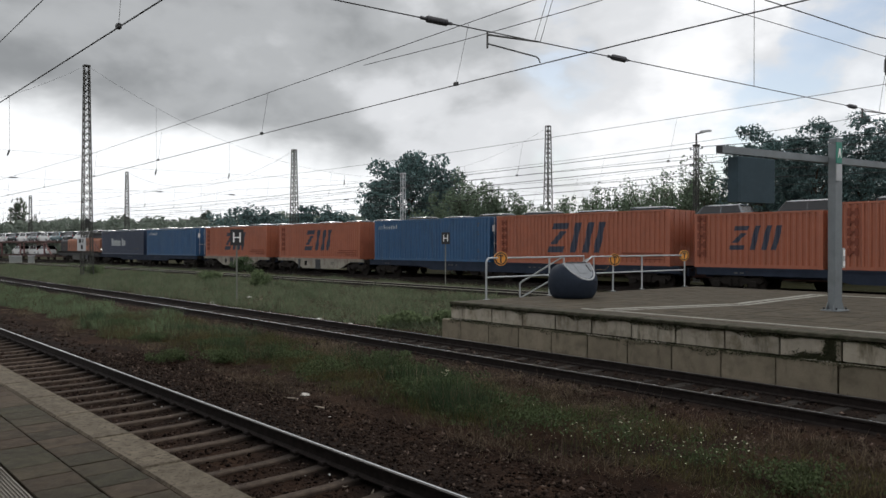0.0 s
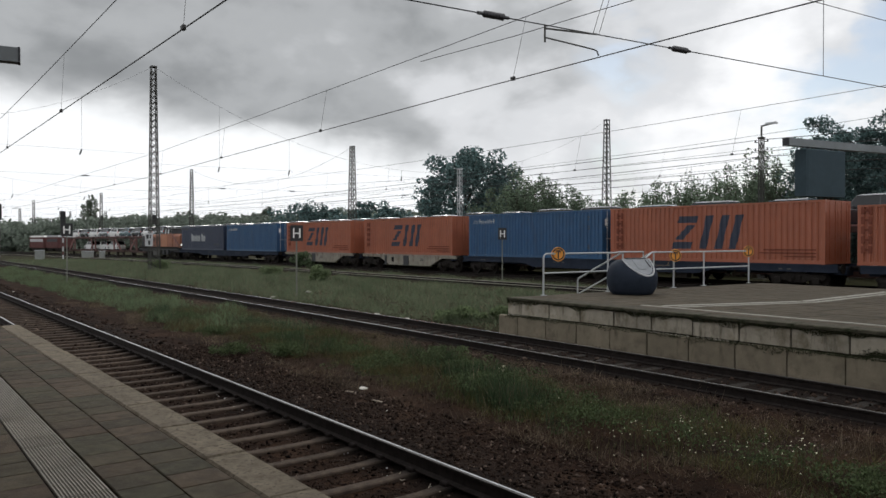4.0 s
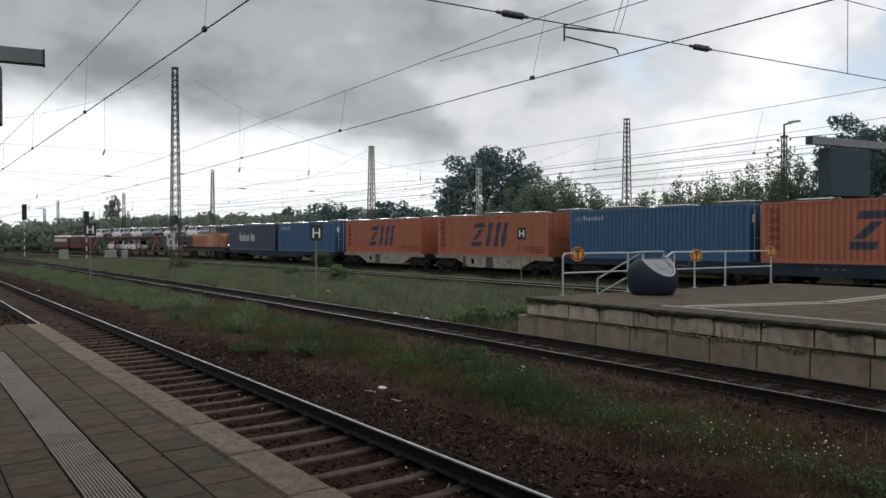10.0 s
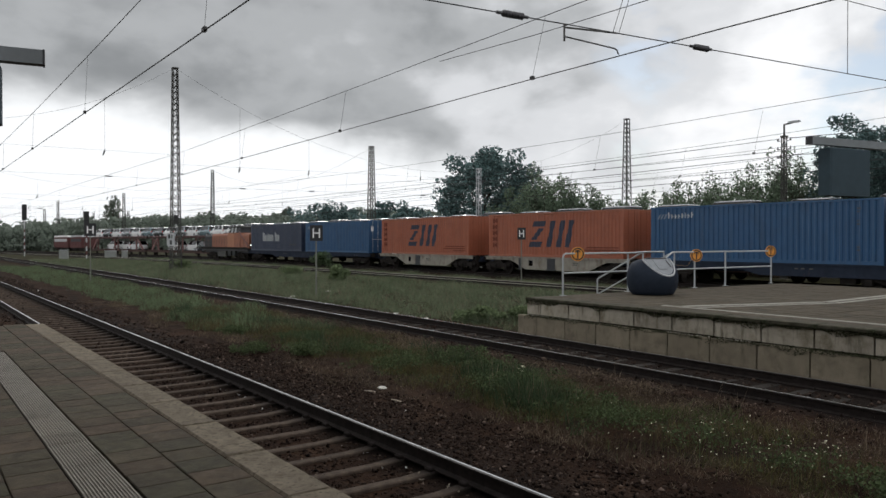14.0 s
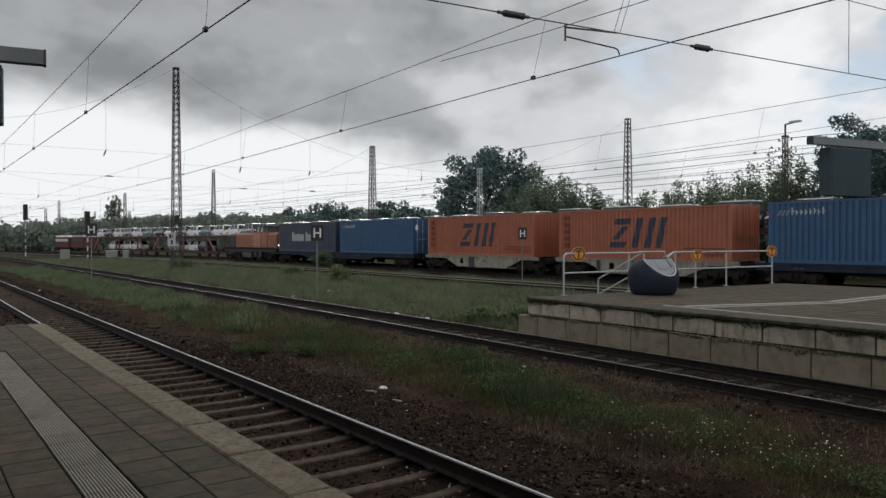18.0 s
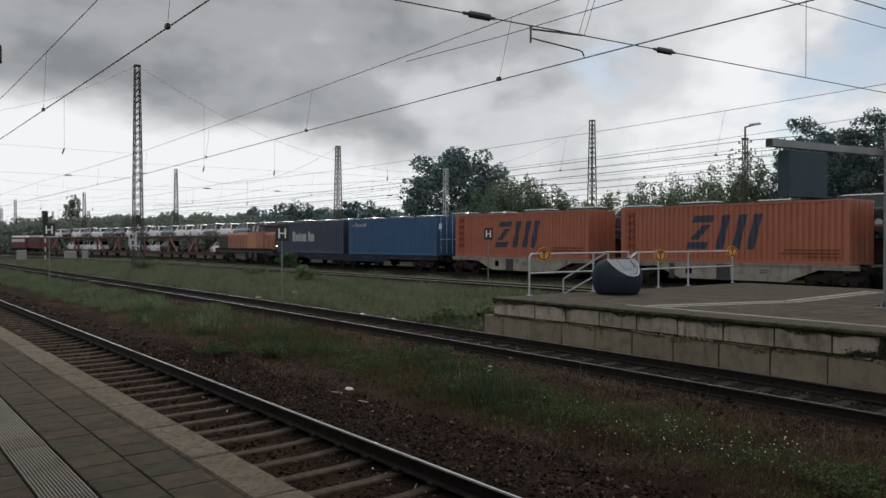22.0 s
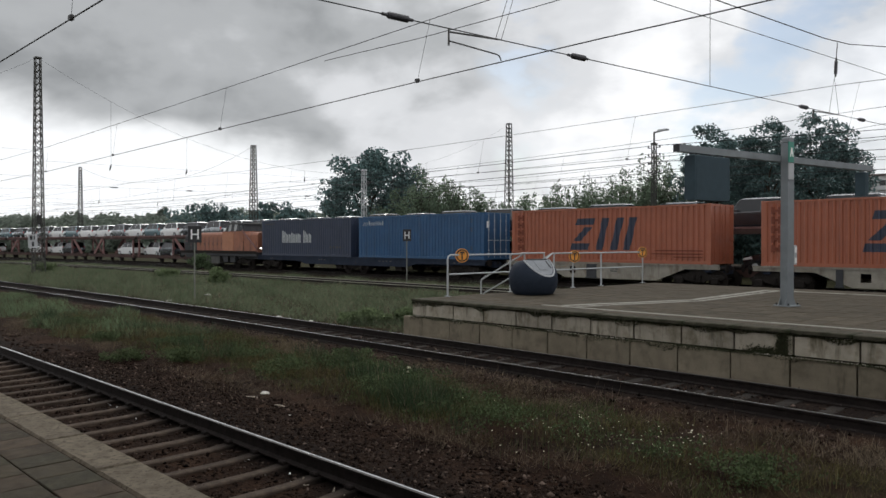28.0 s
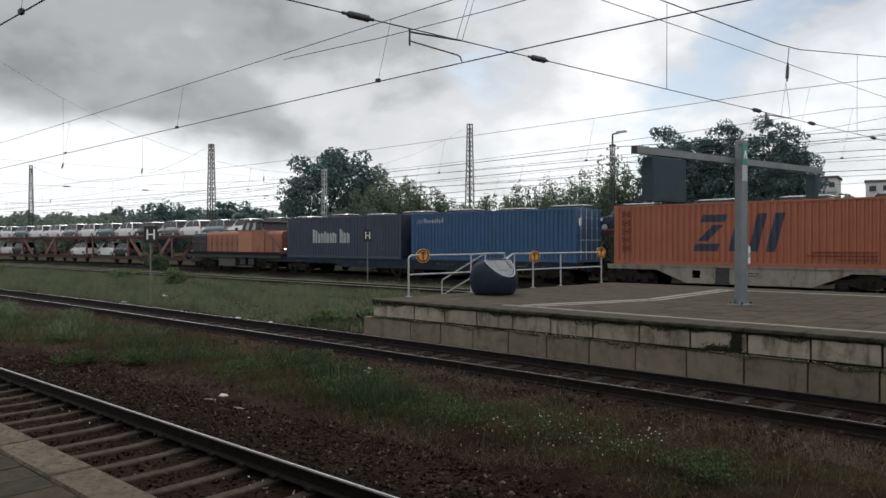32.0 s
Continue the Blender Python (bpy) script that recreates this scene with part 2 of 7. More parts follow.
M = dict(
    rail_top=mat("rail_top", (0.78, 0.78, 0.79), 0.13, 1.0, 0.10, 3, 0),
    rail_shoulder=mat("rail_shoulder", (0.024, 0.020, 0.018), 0.68, 0.0, 0.3, 6, 0),
    rail_side=mat("rail_side", (0.020, 0.016, 0.0145), 0.85, 0.0, 0.35, 8, 0.3),
    # siding rail heads: dull steel, paled by skylight put into the colour
    rail_dull=mat("rail_dull", (0.36, 0.345, 0.29), 0.7, 0.0, 0.2, 8, 0.1),
    sleeper=mat("sleeper", (0.074, 0.055, 0.042), 0.9, 0, 0.4, 9, 0.5, 90, rnd=0.2, grime=(0.012, 0.010, 0.009)),
    sleeper_dark=mat("sleeper_dark", (0.030, 0.026, 0.022), 0.9, 0, 0.3, 5, 0.5, 90, rnd=0.25, grime=(0.012, 0.010, 0.009)),
    stone=leafmat("ballast_stone", (0.026, 0.0178, 0.0140), 0.9, 0.0, 0.03, 0.9),
    litter=leafmat("pale_chips", (0.105, 0.078, 0.064), 0.6, 0.0, 0.03, 0.95),
    kerb=mat("kerb_stone", (0.152, 0.127, 0.094), 0.9, 0, 0.30, 7, 0.6, 75, alt=(0.070, 0.058, 0.042), alt_at=0.52, alt_scale=26.0, alt_w=0.12, rnd=0.08),
    paver=mat("paver", (0.050, 0.045, 0.028), 0.8, 0, 0.32, 7, 0.5, 120, alt=(0.031, 0.027, 0.018), alt_at=0.48, alt_scale=3.4, alt_w=0.22, rnd=0.15, tint=(0.070, 0.048, 0.033)),
    joint=mat("joint_sand", (0.020, 0.018, 0.012), 0.95, 0, 0.3, 10, 0.3),
    tactile=mat("tactile_tile", (0.255, 0.238, 0.205), 0.8, 0, 0.16, 4, 0.3, 120, alt=(0.17, 0.155, 0.13), alt_at=0.6, alt_scale=2.5, rnd=0.06),
    groove=mat("tile_groove", (0.085, 0.078, 0.066), 0.9, 0, 0.2, 8, 0.2),
    slab=mat("platform_slab", (0.078, 0.065, 0.047), 0.9, 0, 0.22, 2.5, 0.4, 110, alt=(0.046, 0.042, 0.030), alt_at=0.52, alt_scale=2.2, alt_w=0.18, rnd=0.14),
    whiteline=mat("white_line", (0.29, 0.28, 0.245), 0.8, 0, 0.15, 5, 0.2, 90, alt=(0.17, 0.16, 0.13), alt_at=0.56, alt_scale=2),
    block=mat("concrete_block", (0.325, 0.295, 0.240), 0.9, 0, 0.20, 3.5, 0.5, 70, alt=(0.165, 0.142, 0.100), alt_at=0.50, alt_scale=2.6, alt_w=0.2, rnd=0.18, streak=((0.055, 0.048, 0.030), (6.0, 6.0, 1.2), 0.54, 0.8)),
    moss=mat("mossy_concrete", (0.068, 0.062, 0.046), 0.95, 0, 0.3, 4, 0.5, 80, alt=(0.028, 0.033, 0.018), alt_at=0.52, alt_scale=1.4),
    galv=mat("galvanised_steel", (0.40, 0.42, 0.43), 0.5, 0.35, 0.12, 3, 0.1, 50),
    lattice=mat("lattice_steel", (0.075, 0.075, 0.07), 0.7, 0.2, 0.25, 3, 0.2, 30, alt=(0.085, 0.06, 0.045), alt_at=0.62, alt_scale=1.5),
    wire=mat("wire", (0.05, 0.05, 0.05), 0.6, 0.5, 0.1, 1, 0),
    insulator=mat("insulator", (0.05, 0.05, 0.055), 0.5, 0, 0.2, 8, 0),
    bin=mat("bin_plastic", (0.021, 0.028, 0.042), 0.75, 0, 0.2, 4, 0.2, 120),
    binlid=mat("bin_lid", (0.27, 0.285, 0.30), 0.75, 0.1, 0.15, 6, 0.1),
    dark=mat("dark_metal", (0.03, 0.032, 0.036), 0.6, 0.2, 0.3, 4, 0.1),
    black=mat("black_paint", (0.015, 0.015, 0.017), 0.6, 0, 0.2, 4, 0),
    white=mat("white_paint", (0.78, 0.78, 0.76), 0.6, 0, 0.06, 6, 0, alt=(0.6, 0.59, 0.55), alt_at=0.62),
    yellow=mat("sign_orange", (0.72, 0.29, 0.035), 0.5, 0, 0.08, 5, 0),
    green=mat("sign_green", (0.025, 0.21, 0.15), 0.5, 0, 0.08, 5, 0),
    orange=mat("container_orange", (0.300, 0.091, 0.047), 0.42, 0, 0.12, 1.2, 0.08, 25, alt=(0.285, 0.084, 0.040), alt_at=0.58, alt_scale=0.7, alt_w=0.2, streak=((0.20, 0.07, 0.04), (2.2, 2.2, 0.25), 0.56, 0.55)),
    blue=mat("container_blue", (0.016, 0.072, 0.165), 0.40, 0, 0.14, 1.2, 0.08, 25, streak=((0.022, 0.045, 0.075), (2.2, 2.2, 0.25), 0.56, 0.6)),
    navy=mat("container_navy", (0.029, 0.040, 0.072), 0.42, 0, 0.16, 1.2, 0.08, 25, streak=((0.05, 0.05, 0.055), (2.2, 2.2, 0.25), 0.58, 0.5)),
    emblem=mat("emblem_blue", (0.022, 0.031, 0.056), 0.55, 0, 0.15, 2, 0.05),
    sill=mat("wagon_sill", (0.25, 0.235, 0.20), 0.75, 0, 0.2, 2, 0.1, 30, alt=(0.15, 0.12, 0.09), alt_at=0.54, alt_scale=1.6, alt_w=0.2, streak=((0.10, 0.075, 0.055), (4.0, 4.0, 0.8), 0.52, 0.7)),
    sill_dark=mat("wagon_sill_dark", (0.021, 0.028, 0.044), 0.75, 0, 0.25, 2, 0.1, 30, alt=(0.048, 0.040, 0.038), alt_at=0.62, alt_scale=1.1),
    bogie=mat("bogie_steel", (0.022, 0.019, 0.017), 0.8, 0.2, 0.3, 5, 0.2),
    locoorange=mat("loco_orange", (0.28, 0.112, 0.066), 0.65, 0, 0.15, 1.5, 0.05, alt=(0.17, 0.075, 0.05), alt_at=0.54, alt_scale=1.2, alt_w=0.2, streak=((0.10, 0.06, 0.045), (2.5, 2.5, 0.4), 0.52, 0.7)),
    carrier=mat("carrier_red", (0.22, 0.125, 0.118), 0.7, 0, 0.2, 1.5, 0.1, 30, alt=(0.12, 0.05, 0.04), alt_at=0.6, alt_scale=1.0),
    deck=mat("carrier_deck", (0.07, 0.045, 0.04), 0.75, 0.1, 0.25, 2, 0.2),
    car_window=mat("car_window", (0.008, 0.009, 0.011), 0.16, 0, 0.1, 1, 0),
    glass=mat("window_glass", (0.010, 0.012, 0.014), 0.25, 0, 0.1, 1, 0),
    tyre=mat("tyre", (0.02, 0.02, 0.02), 0.9, 0, 0.2, 6, 0.1),
    bark=mat("bark", (0.07, 0.055, 0.042), 0.95, 0, 0.35, 4, 0.6, 30),
    facade=mat("far_facade", (0.50, 0.50, 0.50), 0.9, 0, 0.1, 0.3, 0),
    roofing=mat("far_roof", (0.12, 0.10, 0.09), 0.9, 0, 0.15, 0.5, 0),
    # leaf_dark is lightened towards blue: a veil of haze in the colour
    leaf_dark=leafmat("leaf_dark", (0.088, 0.146, 0.142), 0.55, 0.4, 0.4, 0.42),
    leaf_mid=leafmat("leaf_mid", (0.130, 0.176, 0.118), 0.6, 0.55),
    weed_far=leafmat("tall_weed_leaf", (0.092, 0.130, 0.072), 0.45, 0.3, 0.08, 0.8),
    leaf_poplar=leafmat("poplar_leaf", (0.125, 0.155, 0.115), 0.4, 0.35),
    # distant leaves lightened: the haze before them is put into the colour
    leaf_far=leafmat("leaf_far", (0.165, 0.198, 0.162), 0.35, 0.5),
    # verge, meadow, fresh_far: paler than near blades, haze put into the colour
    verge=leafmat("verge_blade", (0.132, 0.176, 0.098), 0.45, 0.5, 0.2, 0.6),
    grass=leafmat("grass_blade", (0.096, 0.085, 0.038), 0.65, 0.35, 0.08, 0.8),
    weed=leafmat("weed_leaf", (0.070, 0.094, 0.044), 0.55, 0.25, 0.08, 0.8),
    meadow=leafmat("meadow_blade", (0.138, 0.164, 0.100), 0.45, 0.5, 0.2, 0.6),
    drygrass=leafmat("dry_grass", (0.078, 0.058, 0.038), 0.5, 0.2, 0.06, 0.85),
    straw=leafmat("straw", (0.160, 0.128, 0.092), 0.5, 0.2, 0.06, 0.85),
    fresh=leafmat("fresh_blade", (0.066, 0.084, 0.034), 0.5, 0.4, 0.1, 0.7),
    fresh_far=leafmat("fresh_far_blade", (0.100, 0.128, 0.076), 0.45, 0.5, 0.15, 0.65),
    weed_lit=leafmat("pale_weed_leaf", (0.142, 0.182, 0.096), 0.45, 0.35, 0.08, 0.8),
    tuft=leafmat("tuft_blade", (0.044, 0.068, 0.036), 0.5, 0.35, 0.08, 0.8),
    petal=mat("petal", (0.72, 0.71, 0.52), 0.7, 0, 0.1, 5, 0),
    lamp_on=glowmat("lamp_on", (1.0, 0.95, 0.85), 3.0),
)


def ground_material():
    """Cinders and dirt beside the tracks, worn turf between them, by the lie of the land."""
    m = bpy.data.materials.new("ground_soil")
    m.use_nodes = True
    nt = m.node_tree
    N, L = nt.nodes.new, nt.links.new
    p = nt.nodes["Principled BSDF"]
    p.inputs["Roughness"].default_value, p.inputs["Specular IOR Level"].default_value = 0.95, 0.05
    at, co = N("ShaderNodeAttribute"), N("ShaderNodeTexCoord")
    at.attribute_name = "turf"

    def noise_(sc, det=6.0, ro=0.65):
        n = N("ShaderNodeTexNoise")
        n.inputs["Scale"].default_value, n.inputs["Detail"].default_value, n.inputs["Roughness"].default_value = sc, det, ro
        L(co.outputs["Object"], n.inputs["Vector"])
        return n.outputs["Fac"]

    def ramp(v, *stops):
        r = N("ShaderNodeValToRGB")
        while len(r.color_ramp.elements) < len(stops):
            r.color_ramp.elements.new(0.5)
        for e, (q, c) in zip(r.color_ramp.elements, stops):
            e.position, e.color = q, (*c, 1)
        L(v, r.inputs[0])
        return r.outputs[0]
    dirt = ramp(noise_(1.3), (0.3, (0.009, 0.0050, 0.0034)), (0.5, (0.022, 0.0118, 0.0074)), (0.7, (0.046, 0.0265, 0.0165)))
    turf = ramp(noise_(0.9), (0.3, (0.022, 0.024, 0.012)), (0.55, (0.036, 0.036, 0.018)), (0.75, (0.060, 0.045, 0.025)))
    peb = ramp(noise_(28.0, 3.0), (0.35, (0.35, 0.35, 0.35)), (0.6, (1.25, 1.2, 1.15)))
    mul = N("ShaderNodeMix")
    mul.data_type, mul.blend_type = "RGBA", "MULTIPLY"
    mul.inputs["Factor"].default_value = 0.8
    mix = N("ShaderNodeMix")
    mix.data_type = "RGBA"
    ad = N("ShaderNodeMath")
    ad.operation = "MULTIPLY_ADD"
    L(noise_(1.8), ad.inputs[0])
    ad.inputs[1].default_value = 1.2
    L(at.outputs["Fac"], ad.inputs[2])
    mr = N("ShaderNodeMapRange")
    mr.inputs[1].default_value, mr.inputs[2].default_value = 0.80, 1.45
    L(ad.outputs[0], mr.inputs[0])
    L(mr.outputs[0], mix.inputs["Factor"]), L(dirt, mix.inputs["A"]), L(turf, mix.inputs["B"])
    L(mix.outputs["Result"], mul.inputs["A"]), L(peb, mul.inputs["B"])
    # near-black along the rails: dirt and the rails' shade in one colour
    dark_band, dk = N("ShaderNodeAttribute"), N("ShaderNodeMix")
    dark_band.attribute_name, dk.data_type = "grime", "RGBA"
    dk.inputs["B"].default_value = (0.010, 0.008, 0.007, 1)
    L(dark_band.outputs["Fac"], dk.inputs["Factor"]), L(mul.outputs["Result"], dk.inputs["A"])
    L(dk.outputs["Result"], p.inputs["Base Color"])
    b = N("ShaderNodeBump")
    b.inputs["Strength"].default_value, b.inputs["Distance"].default_value = 0.8, 0.03
    L(noise_(22.0), b.inputs["Height"])
    L(b.outputs[0], p.inputs["Normal"])
    return m


M["ground"] = ground_material()


# ------------------------------------------------------------------ mesh helpers
class MB:
    """Collects corners and faces of one mesh; each face has a material index."""

    def __init__(self):
        self.v, self.f, self.m = [], [], []

    def add(self, verts, faces, mi=0):
        o = len(self.v)
        self.v += [tuple(p) for p in verts]
        self.f += [tuple(o + i for i in q) for q in faces]
        self.m += [mi] * len(faces)
        return self

    def box(self, x0, x1, y0, y1, z0, z1, mi=0):
        v = [(x, y, z) for z in (z0, z1) for y in (y0, y1) for x in (x0, x1)]
        return self.add(v, [(0, 2, 3, 1), (4, 5, 7, 6), (0, 1, 5, 4), (2, 6, 7, 3), (0, 4, 6, 2), (1, 3, 7, 5)], mi)

    def block(self, x0, x1, y0, y1, z0, z1, c=0.01, mi=0):
        """A box with its upper edges chamfered."""
        v = [(x0, y0, z0), (x1, y0, z0), (x1, y1, z0), (x0, y1, z0), (x0, y0, z1 - c), (x1, y0, z1 - c), (x1, y1, z1 - c), (x0, y1, z1 - c),
             (x0 + c, y0 + c, z1), (x1 - c, y0 + c, z1), (x1 - c, y1 - c, z1), (x0 + c, y1 - c, z1)]
        f = [(3, 2, 1, 0), (8, 9, 10, 11)] + [(i, (i + 1) % 4, (i + 1) % 4 + 4, i + 4) for i in range(4)] + [(i + 4, (i + 1) % 4 + 4, (i + 1) % 4 + 8, i + 8) for i in range(4)]
        return self.add(v, f, mi)

    def tube(self, p0, p1, r0, r1=None, n=8, mi=0, cap=True):
        p0, p1 = Vector(p0), Vector(p1)
        r1 = r0 if r1 is None else r1
        d = (p1 - p0).normalized()
        a = d.orthogonal().normalized()
        b = d.cross(a)
        ring = [(math.cos(2 * math.pi * i / n), math.sin(2 * math.pi * i / n)) for i in range(n)]
        v = [p0 + (a * c + b * s) * r0 for c, s in ring] + [p1 + (a * c + b * s) * r1 for c, s in ring]
        f = [(i, (i + 1) % n, n + (i + 1) % n, n + i) for i in range(n)]
        if cap:
            f += [tuple(range(n - 1, -1, -1)), tuple(range(n, 2 * n))]
        return self.add(v, f, mi)

    def beam(self, p0, p1, w, h, mi=0, up=(0, 0, 1)):
        """A bar of rectangular section w x h."""
        p0, p1, up = Vector(p0), Vector(p1), Vector(up)
        d = (p1 - p0).normalized()
        s = d.cross(up)
        s = s.normalized() if s.length > 1e-4 else d.orthogonal().normalized()
        u = s.cross(d)
        c = [s * (i * w / 2) + u * (j * h / 2) for i, j in ((-1, -1), (1, -1), (1, 1), (-1, 1))]
        return self.add([p0 + k for k in c] + [p1 + k for k in c], [(3, 2, 1, 0), (4, 5, 6, 7)] + [(i, (i + 1) % 4, (i + 1) % 4 + 4, i + 4) for i in range(4)], mi)

    def chain(self, pts, r, n=6, mi=0):
        """One bent tube through the points."""
        pts = [Vector(p) for p in pts]
        o, ref = [], None
        for i, p in enumerate(pts):
            d = (pts[min(i + 1, len(pts) - 1)] - pts[max(i - 1, 0)]).normalized()
            a = d.orthogonal() if ref is None else ref - d * ref.dot(d)
            a = a.normalized() if a.length > 1e-5 else d.orthogonal().normalized()
            ref, b = a, d.cross(a)
            o += [p + (a * math.cos(2 * math.pi * k / n) + b * math.sin(2 * math.pi * k / n)) * r for k in range(n)]
        f = [(i * n + k, i * n + (k + 1) % n, (i + 1) * n + (k + 1) % n, (i + 1) * n + k) for i in range(len(pts) - 1) for k in range(n)]
        f += [tuple(range(n - 1, -1, -1)), tuple((len(pts) - 1) * n + k for k in range(n))]
        return self.add(o, f, mi)

    def sweep(self, prof, pts, mi=None, closed=True):
        """A section of (side, up) points carried along a path near the horizontal."""
        n, o, rows = len(prof), [], []
        for i, p in enumerate(pts):
            a, b = Vector(pts[max(0, i - 1)]), Vector(pts[min(len(pts) - 1, i + 1)])
            d = (b - a).normalized()
            s = d.cross(Vector((0, 0, 1))).normalized()
            o += [Vector(p) + s * q[0] + Vector((0, 0, q[1])) for q in prof]
        base = len(self.v)
        self.v += [tuple(p) for p in o]
        for i in range(len(pts) - 1):
            for j in range(n if closed else n - 1):
                k = (j + 1) % n
                self.f.append((base + i * n + j, base + i * n + k, base + (i + 1) * n + k, base + (i + 1) * n + j))
                self.m.append(mi[j] if mi else 0)
        if closed:
            self.f += [tuple(base + j for j in range(n - 1, -1, -1)), tuple(base + (len(pts) - 1) * n + j for j in range(n))]
            self.m += [0, 0]
        return self

    def prism(self, poly, y0, y1, mi=0):
        """A polygon in x and z, drawn out along y."""
        n = len(poly)
        v = [(x, y0, z) for x, z in poly] + [(x, y1, z) for x, z in poly]
        f = [tuple(range(n)), tuple(range(2 * n - 1, n - 1, -1))] + [((i + 1) % n, i, n + i, n + (i + 1) % n) for i in range(n)]
        return self.add(v, f, mi)

    def lathe(self, prof, n=24, mi=0):
        """A profile of (radius, z) turned round the z axis."""
        v = [(r * math.cos(2 * math.pi * i / n), r * math.sin(2 * math.pi * i / n), z) for r, z in prof for i in range(n)]
        f = [(j * n + i, j * n + (i + 1) % n, (j + 1) * n + (i + 1) % n, (j + 1) * n + i) for j in range(len(prof) - 1) for i in range(n)]
        return self.add(v, f, mi)

    def moved(self, m):
        self.v = [tuple(m @ Vector(p)) for p in self.v]
        return self

    def mesh(self, name, mats, smooth=False):
        me = bpy.data.meshes.new(name)
        me.from_pydata(self.v, [], self.f)
        for m in mats if isinstance(mats, (list, tuple)) else [mats]:
            me.materials.append(m)
        if any(self.m):
            me.polygons.foreach_set("material_index", self.m)
        if smooth:
            me.shade_smooth()
            me.set_sharp_from_angle(angle=radians(38))
        me.update()
        return me


def part(name, mb, mats, parent=None, label="", at=None, smooth=False):
    """ONE mesh object, under a thing or a part."""
    ob = new(name, mb.mesh(name, mats, smooth) if isinstance(mb, MB) else mb)
    ob.parent = parent
    if at is not None:
        ob.matrix_basis = at
    if label:
        ob["label"] = label
    return ob


def thing(name, label, category, at=None, group="", kind=""):
    ob = new(name)
    ob.empty_display_size = 0.2
    if at is not None:
        ob.matrix_basis = at
    return tagged(ob, label, category, group, kind)


def mesh_np(name, verts, faces, mats, mi=None):
    """A large mesh from arrays of corners and of triangles or quads."""
    me = bpy.data.meshes.new(name)
    k = faces.shape[1]
    me.vertices.add(len(verts))
    me.vertices.foreach_set("co", np.ascontiguousarray(verts, np.float32).ravel())
    me.loops.add(faces.size)
    me.loops.foreach_set("vertex_index", np.ascontiguousarray(faces, np.int32).ravel())
    me.polygons.add(len(faces))
    me.polygons.foreach_set("loop_start", np.arange(0, faces.size, k, dtype=np.int32))
    for m in mats:
        me.materials.append(m)
    if mi is not None:
        me.polygons.foreach_set("material_index", np.ascontiguousarray(mi, np.int32))
    me.update(calc_edges=True)
    me.validate()
    return me


def leaf_cloud(rng, centres, radii, per, size, flat=0.75):
    """Leaf quads scattered through clumps; more of them near the outside of each."""
    k = len(centres)
    n = k * per
    c, r = np.repeat(centres, per, 0), np.repeat(radii, per)
    d = rng.normal(0, 1, (n, 3))
    d /= np.linalg.norm(d, axis=1, keepdims=True)
    p = c + d * (r * rng.uniform(0.25, 1.0, n) ** 0.5)[:, None] * np.array([1, 1, flat])
    s = size * rng.uniform(0.55, 1.35, n)
    a = rng.normal(0, 1, (n, 3))
    a /= np.linalg.norm(a, axis=1, keepdims=True)
    b = np.cross(a, rng.normal(0, 1, (n, 3)))
    b /= np.linalg.norm(b, axis=1, keepdims=True)
    a, b = a * s[:, None] * 0.5, b * s[:, None] * 0.34
    v = np.stack([p - a, p - b * 1.0 + a * 0.15, p + a, p + b + a * 0.15], 1)
    return v.reshape(-1, 3), np.arange(4 * n).reshape(-1, 4)


# ------------------------------------------------------------------ the lie of the land
PLAT = 0.76                      # platform height over the rail heads
Y1, Y3, YT, YC = 3.87, 27.7, 35.1, 39.5      # middle lines: first track, third track, container train, car train
BEND = 0.0008


def bend(x, y0):
    """The middle line of the far tracks: straight, then curving towards the station."""
    if x > -50:
        return y0
    if x > -150:
        return y0 - BEND * (-50 - x) ** 2
    return y0 - BEND * 10000 - 0.16 * (-150 - x)


def slope(x):
    return math.atan(2 * BEND * min(max(0.0, -50 - x), 100.0))


def y2(x):
    """The middle line of the second track."""
    return 11.87 - (0.00057 if x > -35 else 0.00006) * (x + 35) ** 2


def sm(a, b, x):
    t = np.clip((x - a) / (b - a), 0, 1)
    return t * t * (3 - 2 * t)


def wob(x, y, s, seed=0.0):
    """Cheap smooth noise from a few waves, -1 to 1."""
    a = np.sin(x * 0.9 * s + 1.3 * seed) * np.cos(y * 1.1 * s - 0.7 * seed)
    b = np.sin((x * 0.53 + y * 1.31) * s * 1.9 + seed * 2.1)
    c = np.cos((x * 1.7 - y * 0.83) * s * 2.3 - seed)
    return (a + 0.6 * b + 0.5 * c) / 1.7


def arr_bend(x, y0):
    u = np.clip(-50 - x, 0, 100)
    return y0 - BEND * u * u - 0.16 * np.maximum(0, -150 - x)


def arr_y2(x):
    return 11.87 - np.where(x > -35, 0.00057, 0.00006) * (np.maximum(x, -300) + 35) ** 2


def verge_of(x, y):
    """The green band between the first two tracks, 0 to 1, with bare cinders and straw on both sides of it."""
    up = arr_y2(np.minimum(x, 8)) - np.interp(x, [-40, -22, -12, -6], [1.5, 1.8, 2.0, 2.35])
    lo = sm(6.65, 7.55, y + 0.35 * wob(x, y, 0.45, 1) + 0.15 * wob(x, y, 2.3, 6))
    hi = 1 - sm(-0.45, 0.55, y - up + 0.35 * wob(x, y, 0.7, 2) + 0.15 * wob(x, y, 2.6, 8))
    return lo * hi * (1 - 0.5 * sm(-9.0, -4.0, x + 1.0 * wob(x, y, 0.9, 7))) * np.clip(0.72 + 0.42 * wob(x, y, 1.9, 31) + 0.2 * wob(x, y, 4.3, 32), 0, 1)


